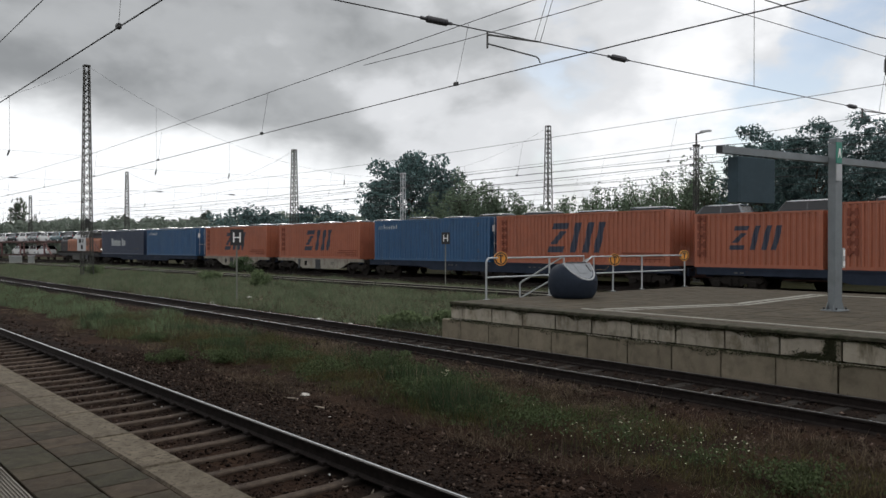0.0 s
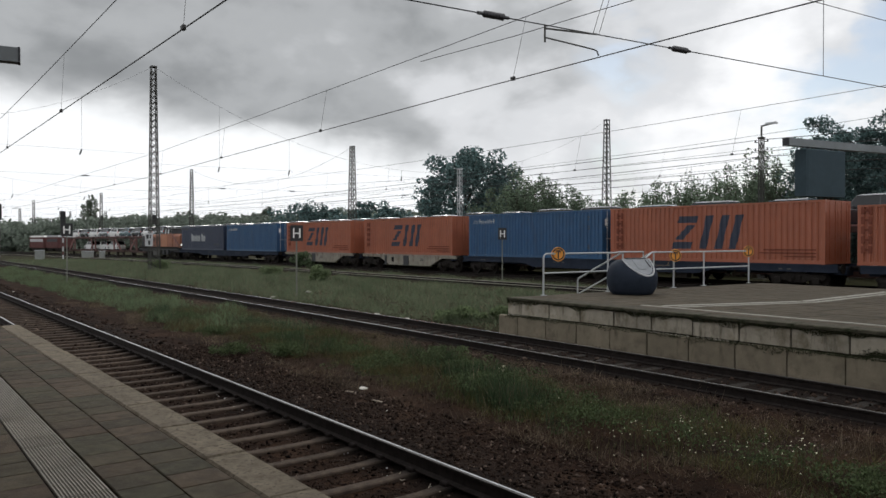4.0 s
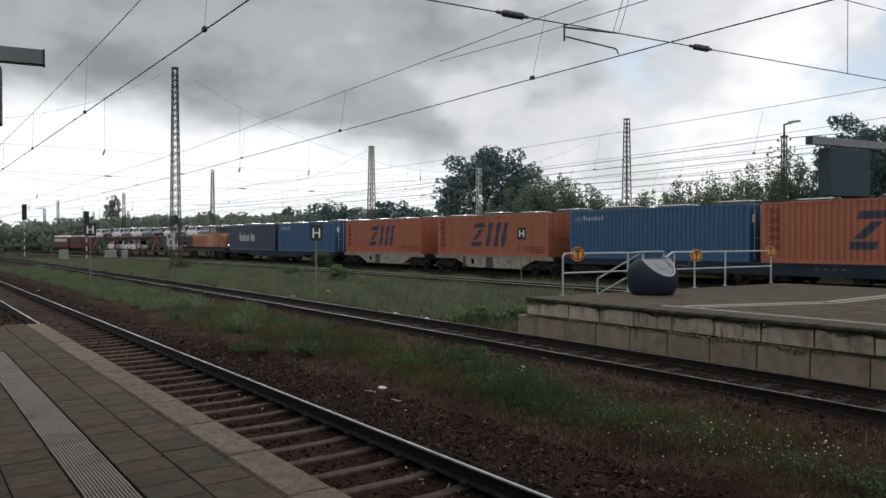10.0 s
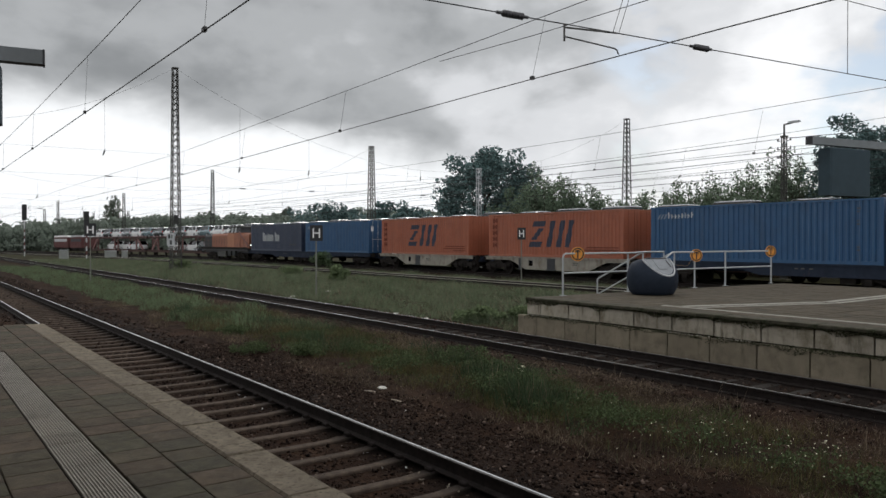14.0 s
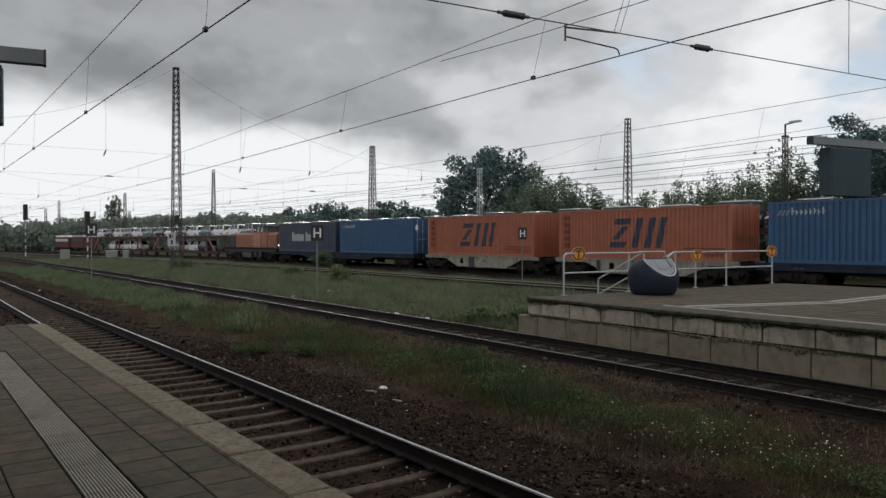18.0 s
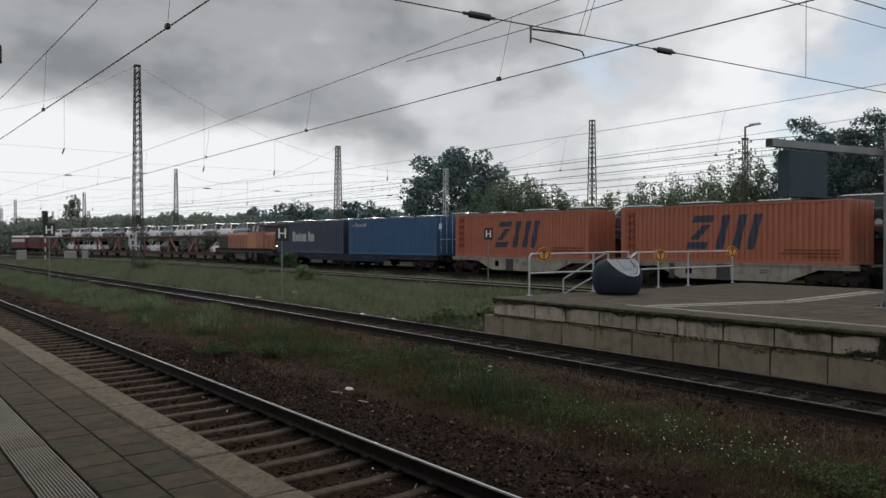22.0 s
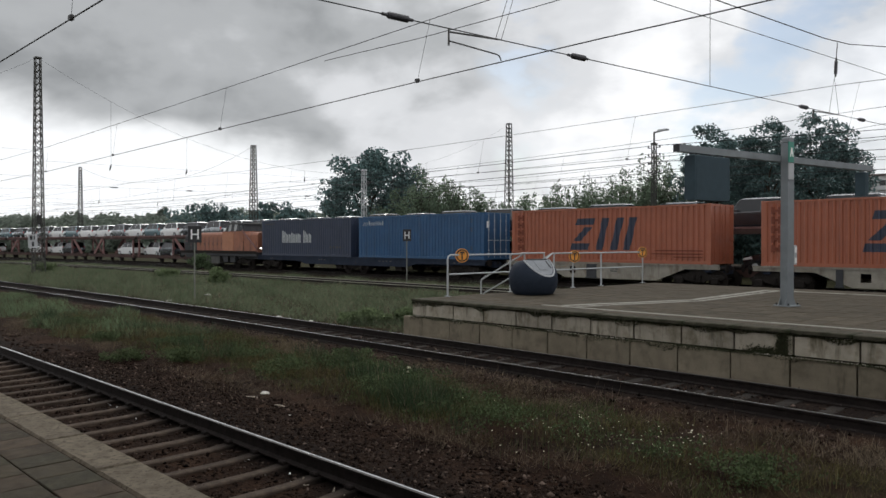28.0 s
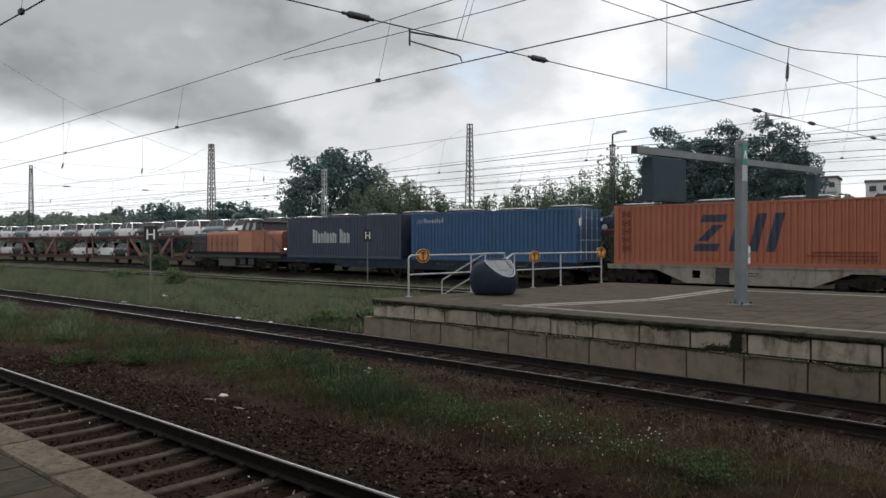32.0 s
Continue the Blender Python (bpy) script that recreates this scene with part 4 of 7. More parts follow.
def make_platform_2():
    pl = thing("platform_2", "island platform of weathered concrete blocks with a slabbed top", "platform", P2, kind="structure")
    part("platform_body", MB().box(0.15, 44, 0.12, 12.2, -0.45, PLAT - 0.06), M["joint"], pl)
    part("end_wall", MB().box(0.04, 0.15, 0.1, 12.2, -0.45, PLAT - 0.1), M["block"], pl)
    part("far_wall", MB().box(0.15, 44, 12.2, 12.3, -0.45, PLAT - 0.1), M["block"], pl)
    rng = random.Random(4)
    part("wall_backing", MB().box(0.06, 44, 0.055, 0.12, -0.45, PLAT - 0.07), M["joint"], pl)
    ups = [MB().block(0.018, 1.036, c, 0.06, 0.32, 0.672, 0.01).mesh("block", M["block"]) for c in (0.0, 0.006, 0.012)]
    low = [MB().block(0.014, 1.042, c - 0.085, 0.06, -0.45, 0.285, 0.025).mesh("block", M["block_low"]) for c in (0.0, 0.006, 0.012)]
    part("block", MB().box(0.03, 0.535, 0.0, 0.06, 0.32, 0.672), M["block"], pl)
    part("block", MB().block(-0.26, 0.49, -0.08, 0.06, -0.45, 0.285, 0.02), M["block_low"], pl)
    for i in range(41):
        part("block", rng.choice(ups), None, pl, at=pose(0.541 + i * 1.0555, rng.uniform(-0.006, 0.006), rng.uniform(-0.006, 0.006)))
        part("block", rng.choice(low), None, pl, at=pose(0.50 + i * 1.0575, rng.uniform(-0.006, 0.006), rng.uniform(-0.006, 0.006)))
    cop = [MB().block(0.006, 0.994, -0.04, 0.46, -0.065, 0.0, c).mesh("coping_slab", M["moss"]) for c in (0.012, 0.02)]
    for i in range(44):
        part("coping_slab", rng.choice(cop), None, pl, at=pose(i, 0, PLAT + rng.uniform(-0.006, 0.006), rng.uniform(-0.5, 0.5)))
    me = [MB().block(0.006, 0.494, 0.006, 0.494, -0.05, 0, c).mesh("slab", M["slab"]) for c in (0.008, 0.012)]
    rest = MB()
    for i, j in itertools.product(range(52), range(23)):
        x, y = 0.02 + i * 0.5, 0.47 + j * 0.5
        z = PLAT - 0.006 + rng.uniform(-0.005, 0.004)
        if i < 28 and j < 10:
            part("slab", rng.choice(me), None, pl, at=pose(x, y, z, rng.uniform(-0.3, 0.3), rng.uniform(-0.3, 0.3)))
        else:
            rest.block(x + 0.006, x + 0.494, y + 0.006, y + 0.494, PLAT - 0.05, z, 0.01)
    tagged(part("slabs", rest, M["slab"], pl), kind="stuff")
    # moss and crumbled mortar along the ledge between the courses, and one wet patch
    nr = np.random.default_rng(77)
    n = 9000
    x = nr.uniform(0.1, 30, n)
    keep = nr.uniform(0, 1, n) < 0.25 + 0.6 * np.clip(np.sin(x * 1.7) + np.sin(x * 0.73 + 1), 0, 1)
    x = x[keep]
    y, z = nr.uniform(-0.085, 0.0, len(x)), 0.283 + np.abs(nr.normal(0, 0.018, len(x)))
    m = 1300
    px, pz = np.concatenate([nr.normal(9.85, 0.055, m), nr.normal(9.55, 0.16, m)]), np.concatenate([nr.uniform(0.30, 0.70, m), 0.30 + np.abs(nr.normal(0, 0.05, m))])
    x, y, z = np.r_[x, px], np.r_[y, nr.uniform(-0.014, 0.004, 2 * m)], np.r_[z, np.minimum(pz, 0.69)]
    k = 4000
    ex = nr.uniform(0.0, 30, k)
    ex = ex[nr.uniform(0, 1, k) < 0.2 + 0.8 * np.clip(np.sin(ex * 2.3) + np.sin(ex * 0.9 + 2) + 0.3, 0, 1)]
    x, y, z = np.r_[x, ex], np.r_[y, nr.uniform(-0.048, -0.036, len(ex))], np.r_[z, nr.uniform(0.69, 0.755, len(ex))]
    # drips below the coping and below the ledge, longer at some places than at others
    for zt, depth, yf, k in ((0.672, 0.10, -0.010, 12000), (0.283, 0.10, -0.088, 5000)):
        dx = nr.uniform(0.0, 30, k)
        reach = np.clip(0.35 + 0.5 * np.sin(dx * 3.1 + zt * 9) + 0.4 * np.sin(dx * 7.7) + 0.3 * np.sin(dx * 0.9 + 2), 0.05, 1.2)
        dz = zt - depth * reach * nr.uniform(0, 1, k) ** 1.7
        x, y, z = np.r_[x, dx], np.r_[y, yf + nr.uniform(-0.006, 0.004, k)], np.r_[z, dz]
    v, f = leaf_cloud(nr, np.stack([x, y, z], -1), np.full(len(x), 0.012), 3, 0.022)
    tagged(part("moss", mesh_np("moss", v, f, [M["moss_leaf"]]), None, pl, "dark moss on the ledge of the wall"), kind="stuff")
    k = 2600
    cx = nr.uniform(0.1, 30, k)
    cx = cx[nr.uniform(0, 1, k) < np.clip(np.sin(cx * 1.3 + 0.6) + 0.7 * np.sin(cx * 4.1) - 0.1, 0, 1)]
    v, f = leaf_cloud(nr, np.stack([cx, nr.uniform(-0.088, -0.030, len(cx)), 0.292 + np.abs(nr.normal(0, 0.010, len(cx)))], -1), np.full(len(cx), 0.008), 2, 0.026)
    tagged(part("mortar_crumbs", mesh_np("mortar_crumbs", v, f, [M["crumbs"]]), None, pl, "pale mortar crumbs on the ledge of the wall"), kind="stuff")
    inv = P2.inverted()

    def stripe(a, b, w, z=0.004):
        a, b = inv @ Vector((*a, 0)), inv @ Vector((*b, 0))
        d = (b - a).normalized()
        n = Vector((-d.y, d.x, 0)) * w / 2
        lo, hi = Vector((0, 0, PLAT - 0.02)), Vector((0, 0, PLAT + z))
        mb = MB().add([a - n + lo, b - n + lo, b + n + lo, a + n + lo, a - n + hi, b - n + hi, b + n + hi, a + n + hi], [(4, 5, 6, 7), (0, 1, 5, 4), (1, 2, 6, 5), (2, 3, 7, 6), (3, 0, 4, 7)])
        part("white_line", mb, M["whiteline"], pl, "scuffed pale guiding strip")
    stripe((-11.2, 14.42), (25, 13.40), 0.13)
    stripe((-10.75, 14.62), (-9.50, 18.35), 0.20)
    stripe((-10.35, 14.62), (-9.16, 18.25), 0.14)
    stripe((-9.46, 18.42), (-9.70, 23.75), 0.20)
    stripe((-9.14, 18.32), (-9.36, 23.7), 0.14)
    stripe((-9.85, 23.9), (25, 23.0), 0.2)


make_platform_2()


# ------------------------------------------------------------------ the container train, drawn by a shunter
def travel(t):
    """Metres that the train has gone since the start; it gathers speed."""
    return 1.0356 * t + 0.021656 * t * t


MOVING = []          # (thing, place along the line at the start, height, length between bogies)
WHEELS = []          # (wheelset, its place under its bogie)


def on_line(x, z, span=8.0, y0=YT):
    """A pose on the bending line, as a vehicle on two bogies takes it."""
    a, b = x - span / 2, x + span / 2
    ya, yb = bend(a, y0), bend(b, y0)
    return pose(x, (ya + yb) / 2, z, 0, 0, math.degrees(math.atan2(yb - ya, b - a)))


def corrugated(mb, x0, x1, y, z0, z1, out, pitch=0.28, depth=0.060, mi=0):
    """A wall of trapezoid ribs from x0 to x1; out is -1 or 1, the side it faces."""
    n = max(1, round((x1 - x0) / pitch))
    p = (x1 - x0) / n
    xs = []
    for i in range(n):
        b = x0 + i * p
        xs += [(b, 0), (b + 0.30 * p, 0), (b + 0.43 * p, 1), (b + 0.87 * p, 1)]
    xs.append((x1, 0))
    v = [(x, y - out * d * depth, z) for x, d in xs for z in (z0, z1)]
    f = [(2 * i, 2 * i + 2, 2 * i + 3, 2 * i + 1) if out < 0 else (2 * i, 2 * i + 1, 2 * i + 3, 2 * i + 2) for i in range(len(xs) - 1)]
    return mb.add(v, f, mi)


def rib_depth(x, x0, x1, pitch=0.28):
    """How far the ribbed side lies back at x, 0 to 1, and the places along x where it bends."""
    p = (x1 - x0) / max(1, round((x1 - x0) / pitch))
    f = ((x - x0) / p) % 1.0
    return 0.0 if f < 0.30 else (f - 0.30) / 0.13 if f < 0.43 else 1.0 if f < 0.87 else (1.0 - f) / 0.13


def painted(mb, quad, x0, x1, y, depth=0.060, pitch=0.28):
    """A four-cornered painted patch that follows the ribs of a side; quad lists (x, z) in order."""
    p = (x1 - x0) / max(1, round((x1 - x0) / pitch))
    lo, hi = min(q[0] for q in quad), max(q[0] for q in quad)
    xs = {q[0] for q in quad}
    for i in range(int((lo - x0) / p) - 1, int((hi - x0) / p) + 2):
        xs |= {x0 + p * (i + f) for f in (0.0, 0.30, 0.43, 0.87)}
    xs = sorted(x for x in xs if lo <= x <= hi)

    def cut(x):
        zs = []
        for (xa, za), (xb, zb) in zip(quad, quad[1:] + quad[:1]):
            if min(xa, xb) - 1e-9 <= x <= max(xa, xb) + 1e-9:
                zs += [za, zb] if abs(xa - xb) < 1e-9 else [za + (zb - za) * (x - xa) / (xb - xa)]
        return min(zs), max(zs)
    for xa, xb in zip(xs, xs[1:]):
        if xb - xa < 1e-4:
            continue
        (l0, h0), (l1, h1) = cut(xa + 1e-6), cut(xb - 1e-6)
        ya, yb = y + rib_depth(xa + 1e-6, x0, x1) * depth, y + rib_depth(xb - 1e-6, x0, x1) * depth
        mb.add([(xa, ya, l0), (xb, yb, l1), (xb, yb, h1), (xa, ya, h0)], [(0, 1, 2, 3)])
    return mb


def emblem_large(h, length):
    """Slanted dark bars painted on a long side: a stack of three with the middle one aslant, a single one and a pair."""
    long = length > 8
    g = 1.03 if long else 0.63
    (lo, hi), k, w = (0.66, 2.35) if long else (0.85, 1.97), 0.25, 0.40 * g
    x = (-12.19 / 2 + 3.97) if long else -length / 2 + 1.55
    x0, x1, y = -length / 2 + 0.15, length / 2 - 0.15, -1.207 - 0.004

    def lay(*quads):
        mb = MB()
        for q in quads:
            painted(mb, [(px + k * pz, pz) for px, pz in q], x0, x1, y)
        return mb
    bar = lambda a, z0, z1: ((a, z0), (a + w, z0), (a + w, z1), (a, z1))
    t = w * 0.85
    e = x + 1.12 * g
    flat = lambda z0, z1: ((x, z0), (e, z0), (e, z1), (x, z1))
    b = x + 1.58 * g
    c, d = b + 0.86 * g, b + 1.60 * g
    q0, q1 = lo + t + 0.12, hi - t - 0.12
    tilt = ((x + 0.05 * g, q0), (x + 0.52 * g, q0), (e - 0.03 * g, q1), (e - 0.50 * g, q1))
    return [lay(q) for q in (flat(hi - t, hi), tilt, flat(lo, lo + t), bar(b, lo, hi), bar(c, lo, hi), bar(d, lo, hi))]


def column_marks():
    """A column of small faded squares near the end post, where the lettering cannot be read."""
    mb = MB()
    for i in range(5):
        z = 0.62 + i * 0.42
        mb.box(-5.66, -5.52, -1.226, -1.2, z, z + 0.32).box(-5.36, -5.22, -1.226, -1.2, z, z + 0.32).box(-5.52, -5.36, -1.226, -1.2, z + 0.11, z + 0.21)
    return mb


def make_container(label, colour, length, h, marks, fixed=None):
    W, L = 1.219, length / 2
    ct = thing("shipping_container", label, "container", group="containers of the train")
    fr = MB()
    for sx in (-1, 1):
        for sy in (-1, 1):
            x, y = sx * (L - 0.075), sy * (W - 0.065)
            fr.box(x - 0.075, x + 0.075, y - 0.065, y + 0.065, 0.12, h - 0.12)
    for sy in (-1, 1):
        y = sy * (W - 0.04)
        fr.box(-L + 0.15, L - 0.15, y - 0.04, y + 0.04, h - 0.09, h - 0.004)
        fr.box(-L + 0.15, L - 0.15, y - 0.04, y + 0.04, 0.01, 0.16)
    for sx in (-1, 1):
        x = sx * (L - 0.06)
        fr.box(x - 0.06, x + 0.06, -W + 0.13, W - 0.13, h - 0.13, h - 0.005)
        fr.box(x - 0.06, x + 0.06, -W + 0.13, W - 0.13, 0.01, 0.15)
    part("frame", fr, M[colour], ct)
    part("side_panel", corrugated(MB(), -L + 0.15, L - 0.15, -W + 0.012, 0.16, h - 0.09, -1), M[colour], ct)
    part("side_panel", corrugated(MB(), -L + 0.15, L - 0.15, W - 0.012, 0.16, h - 0.09, 1), M[colour], ct)
    part("roof", MB().box(-L + 0.12, L - 0.12, -W + 0.08, W - 0.08, h - 0.05, h - 0.02), M[colour], ct)
    part("floor", MB().box(-L + 0.12, L - 0.12, -W + 0.08, W - 0.08, 0.10, 0.16), M["dark"], ct)
    part("front_wall", corrugated(MB(), -W + 0.13, W - 0.13, 0, 0.15, h - 0.13, -1).moved(pose(-L + 0.02, 0, 0, 0, 0, -90)), M[colour], ct)
    bar = MB()
    bar.tube((0, 0, 0.06), (0, 0, h - 0.1), 0.018, n=6)
    for z in (0.5, 1.1, 1.75, 2.3):
        bar.box(-0.03, 0.03, -0.05, 0.05, z, z + 0.06)
    bar.box(0.0, 0.03, 0.0, 0.38, 1.12, 1.16)
    bar = bar.mesh("locking_bar", M["white_dim"] if colour == "blue" else M[colour])
    for sy in (-1, 1):
        door = MB()
        y0, y1 = (-W + 0.14, -0.01) if sy < 0 else (0.01, W - 0.14)
        door.box(L - 0.06, L - 0.03, y0, y1, 0.15, h - 0.13)
        for k in range(5):
            z = 0.32 + k * (h - 0.75) / 5
            door.box(L - 0.032, L - 0.012, y0 + 0.05, y1 - 0.05, z, z + (h - 0.75) / 5 - 0.10)
        d = part("door", door, M[colour], ct)
        for k in (0.28, 0.78):
            part("locking_bar", bar, None, d, at=pose(L + 0.005, y0 + (y1 - y0) * k, 0.06))
    for sx, sy, z in itertools.product((-1, 1), (-1, 1), (0.0, h - 0.12)):
        part("corner_casting", MB().block(sx * (L - 0.08) - 0.09, sx * (L - 0.08) + 0.09, sy * (W - 0.075) - 0.082, sy * (W - 0.075) + 0.082, z, z + 0.12, 0.008), M[colour], ct)
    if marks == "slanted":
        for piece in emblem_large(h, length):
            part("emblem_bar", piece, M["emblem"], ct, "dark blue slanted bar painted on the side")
        if length > 8:
            tagged(part("side_mark", column_marks(), M["rust_mark"], ct, "faded dark marks beside the end post"), kind="stuff")
            tagged(part("stencil_mark", MB().box(3.2, 5.7, -1.2255, -1.2, 0.62, 0.68).box(3.0, 5.7, -1.2255, -1.2, 0.46, 0.52).box(4.2, 5.7, -1.2255, -1.2, 0.31, 0.36), M["rust_mark"], ct), kind="stuff")
        else:
            mm = column_marks().moved(pose(5.55 - L + 0.25, 0, -0.1))
            tagged(part("side_mark", mm, M["rust_mark"], ct, "faded dark marks beside the end post"), kind="stuff")
    elif marks == "small":
        mb = MB()
        x = -L + 1.15
        for w, a in ((0.16, 0.34), (0.17, 0.22), (0.16, 0.22), (0.17, 0.22), (0.16, 0.26), (0.12, 0.30), (0.17, 0.22), (0.16, 0.32)):
            mb.box(x, x + w * 0.33, -1.2255, -1.2, 2.26, 2.26 + a).box(x + w * 0.33, x + w * 0.75, -1.2255, -1.2, 2.26 + a * 0.4, 2.26 + a * 0.62)
            x += w + 0.05
        tagged(part("wordmark", mb, M["white_dim"], ct, "small white wordmark bars"), kind="stuff")
        tri = MB()
        for i in range(3):
            a = -L + 0.42 + i * 0.2
            tri.prism([(a, 2.24), (a + 0.1, 2.24), (a + 0.28, 2.50), (a + 0.18, 2.50)], -1.2265, -1.2)
        part("badge", tri, M["badge"], ct, "small grey slanted badge")
        lab = MB()
        for z, w in ((2.45, 0.16), (2.30, 0.12), (1.9, 0.12), (1.75, 0.14), (0.75, 0.12), (0.62, 0.14)):
            lab.box(L - 1.1, L - 1.1 + w, -1.2255, -1.2, z, z + 0.06)
        tagged(part("stencil_mark", lab, M["galv_dark"], ct), kind="stuff")
        part("door_label", MB().box(L - 0.012, L - 0.006, -0.95, -0.70, 1.95, 2.35), M["white"], ct)
    elif marks == "words":
        mb = MB()
        x = -L + 3.1
        for wd in ((0.52, 0.3, 0.28, 0.22, 0.3, 0.22, 0.46), (0.34, 0.3, 0.3)):
            for i, w in enumerate(wd):
                hi = 2.02 if i == 0 else (1.90 if wd[0] == 0.52 and i == 3 else 1.78)
                mb.box(x, x + w * 0.36, -1.2255, -1.2, 1.05, hi).box(x + w * 0.56, x + w * 0.9, -1.2255, -1.2, 1.05, hi - 0.08)
                mb.box(x + w * 0.36, x + w * 0.56, -1.2255, -1.2, 1.05 + (0.1 if i % 2 else 0.45), 1.2 + (0.1 if i % 2 else 0.45))
                x += w + 0.06
            x += 0.28
        tagged(part("wordmark", mb, M["galv"], ct, "large pale wordmark bars"), kind="stuff")
        lab = MB()
        lab.box(-L + 0.45, -L + 1.9, -1.2255, -1.2, 2.55, 2.63)
        for z in (0.62,):
            for i in range(4):
                lab.box(L - 2.6 + i * 0.4, L - 2.40 + i * 0.4, -1.2255, -1.2, z, z + 0.16)
        tagged(part("stencil_mark", lab, M["galv_dark"], ct), kind="stuff")
    return ct


M["rust_mark"] = mat("faded_mark", (0.170, 0.054, 0.036), 0.7, 0, 0.15, 3, 0)
M["loco_light"] = mat("loco_orange_light", (0.36, 0.155, 0.085), 0.6, 0, 0.12, 2, 0.05, alt=(0.25, 0.11, 0.07), alt_at=0.58, alt_scale=1.4, alt_w=0.2)
M["badge"] = mat("badge_grey", (0.17, 0.20, 0.25), 0.6, 0, 0.1, 3, 0)
M["white_dim"] = mat("grey_white_paint", (0.42, 0.43, 0.44), 0.6, 0, 0.12, 3, 0)


def wheelset(parent, x):
    ws = MB()
    ws.tube((0, -0.95, 0), (0, 0.95, 0), 0.08, n=8)
    for s in (-1, 1):
        ws.tube((0, s * 0.70, 0), (0, s * 0.82, 0), 0.46, n=20)
        ws.tube((0, s * 0.68, 0), (0, s * 0.71, 0), 0.485, n=20)
        ws.tube((0, s * 0.82, 0), (0, s * 0.84, 0), 0.40, 0.20, n=12)
        for k in range(3):
            a = k * 2.094
            ws.box(-0.03 + 0.25 * math.cos(a), 0.03 + 0.25 * math.cos(a), s * 0.835 - 0.01, s * 0.835 + 0.01, -0.03 + 0.25 * math.sin(a), 0.03 + 0.25 * math.sin(a))
    ob = part("wheelset", ws, M["bogie"], parent, "dark steel wheelset", smooth=True)
    WHEELS.append((ob, x))
    return ob


def make_bogie(parent, x, spread=0.9):
    """Two-axle goods bogie: pressed side frames, springs, axle boxes, bolster."""
    b = MB()
    for s in (-1, 1):
        y = s * 1.0
        b.prism([(-1.35, 0.62), (-1.25, 0.72), (-0.55, 0.74), (-0.3, 0.95), (0.3, 0.95), (0.55, 0.74), (1.25, 0.72), (1.35, 0.62), (1.2, 0.48), (0.5, 0.46), (0.3, 0.36), (-0.3, 0.36), (-0.5, 0.46), (-1.2, 0.48)], y - 0.05, y + 0.05)
    b.box(-0.25, 0.25, -1.0, 1.0, 0.55, 0.92)
    ob = part("bogie", b, M["bogie"], parent, at=pose(x, 0, 0))
    for sx in (-1, 1):
        for s in (-1, 1):
            part("axle_box", MB().block(sx * spread - 0.16, sx * spread + 0.16, s * 1.06 - 0.1, s * 1.06 + 0.12, 0.34, 0.60, 0.03), M["bogie"], ob)
        wheelset(ob, sx * spread)
    for s, k in itertools.product((-1, 1), (-0.16, 0.16)):
        sp = MB()
        for q in range(5):
            sp.tube((k, s * 1.06, 0.42 + q * 0.06), (k, s * 1.06, 0.45 + q * 0.06), 0.075, n=8)
        part("spring", sp, M["bogie"], ob)
    return ob


def buffers(wg, xe, m):
    for s in (-1, 1):
        for y in (-0.875, 0.875):
            b = MB().tube((s * xe, y, 1.03), (s * (xe + 0.42), y, 1.03), 0.09, n=10).tube((s * (xe + 0.42), y, 1.03), (s * (xe + 0.46), y, 1.03), 0.22, n=14)
            part("buffer", b, m, wg, smooth=True)
        part("coupling", MB().box(s * (xe + 0.2) - 0.2, s * (xe + 0.2) + 0.2, -0.06, 0.06, 0.95, 1.1), m, wg)


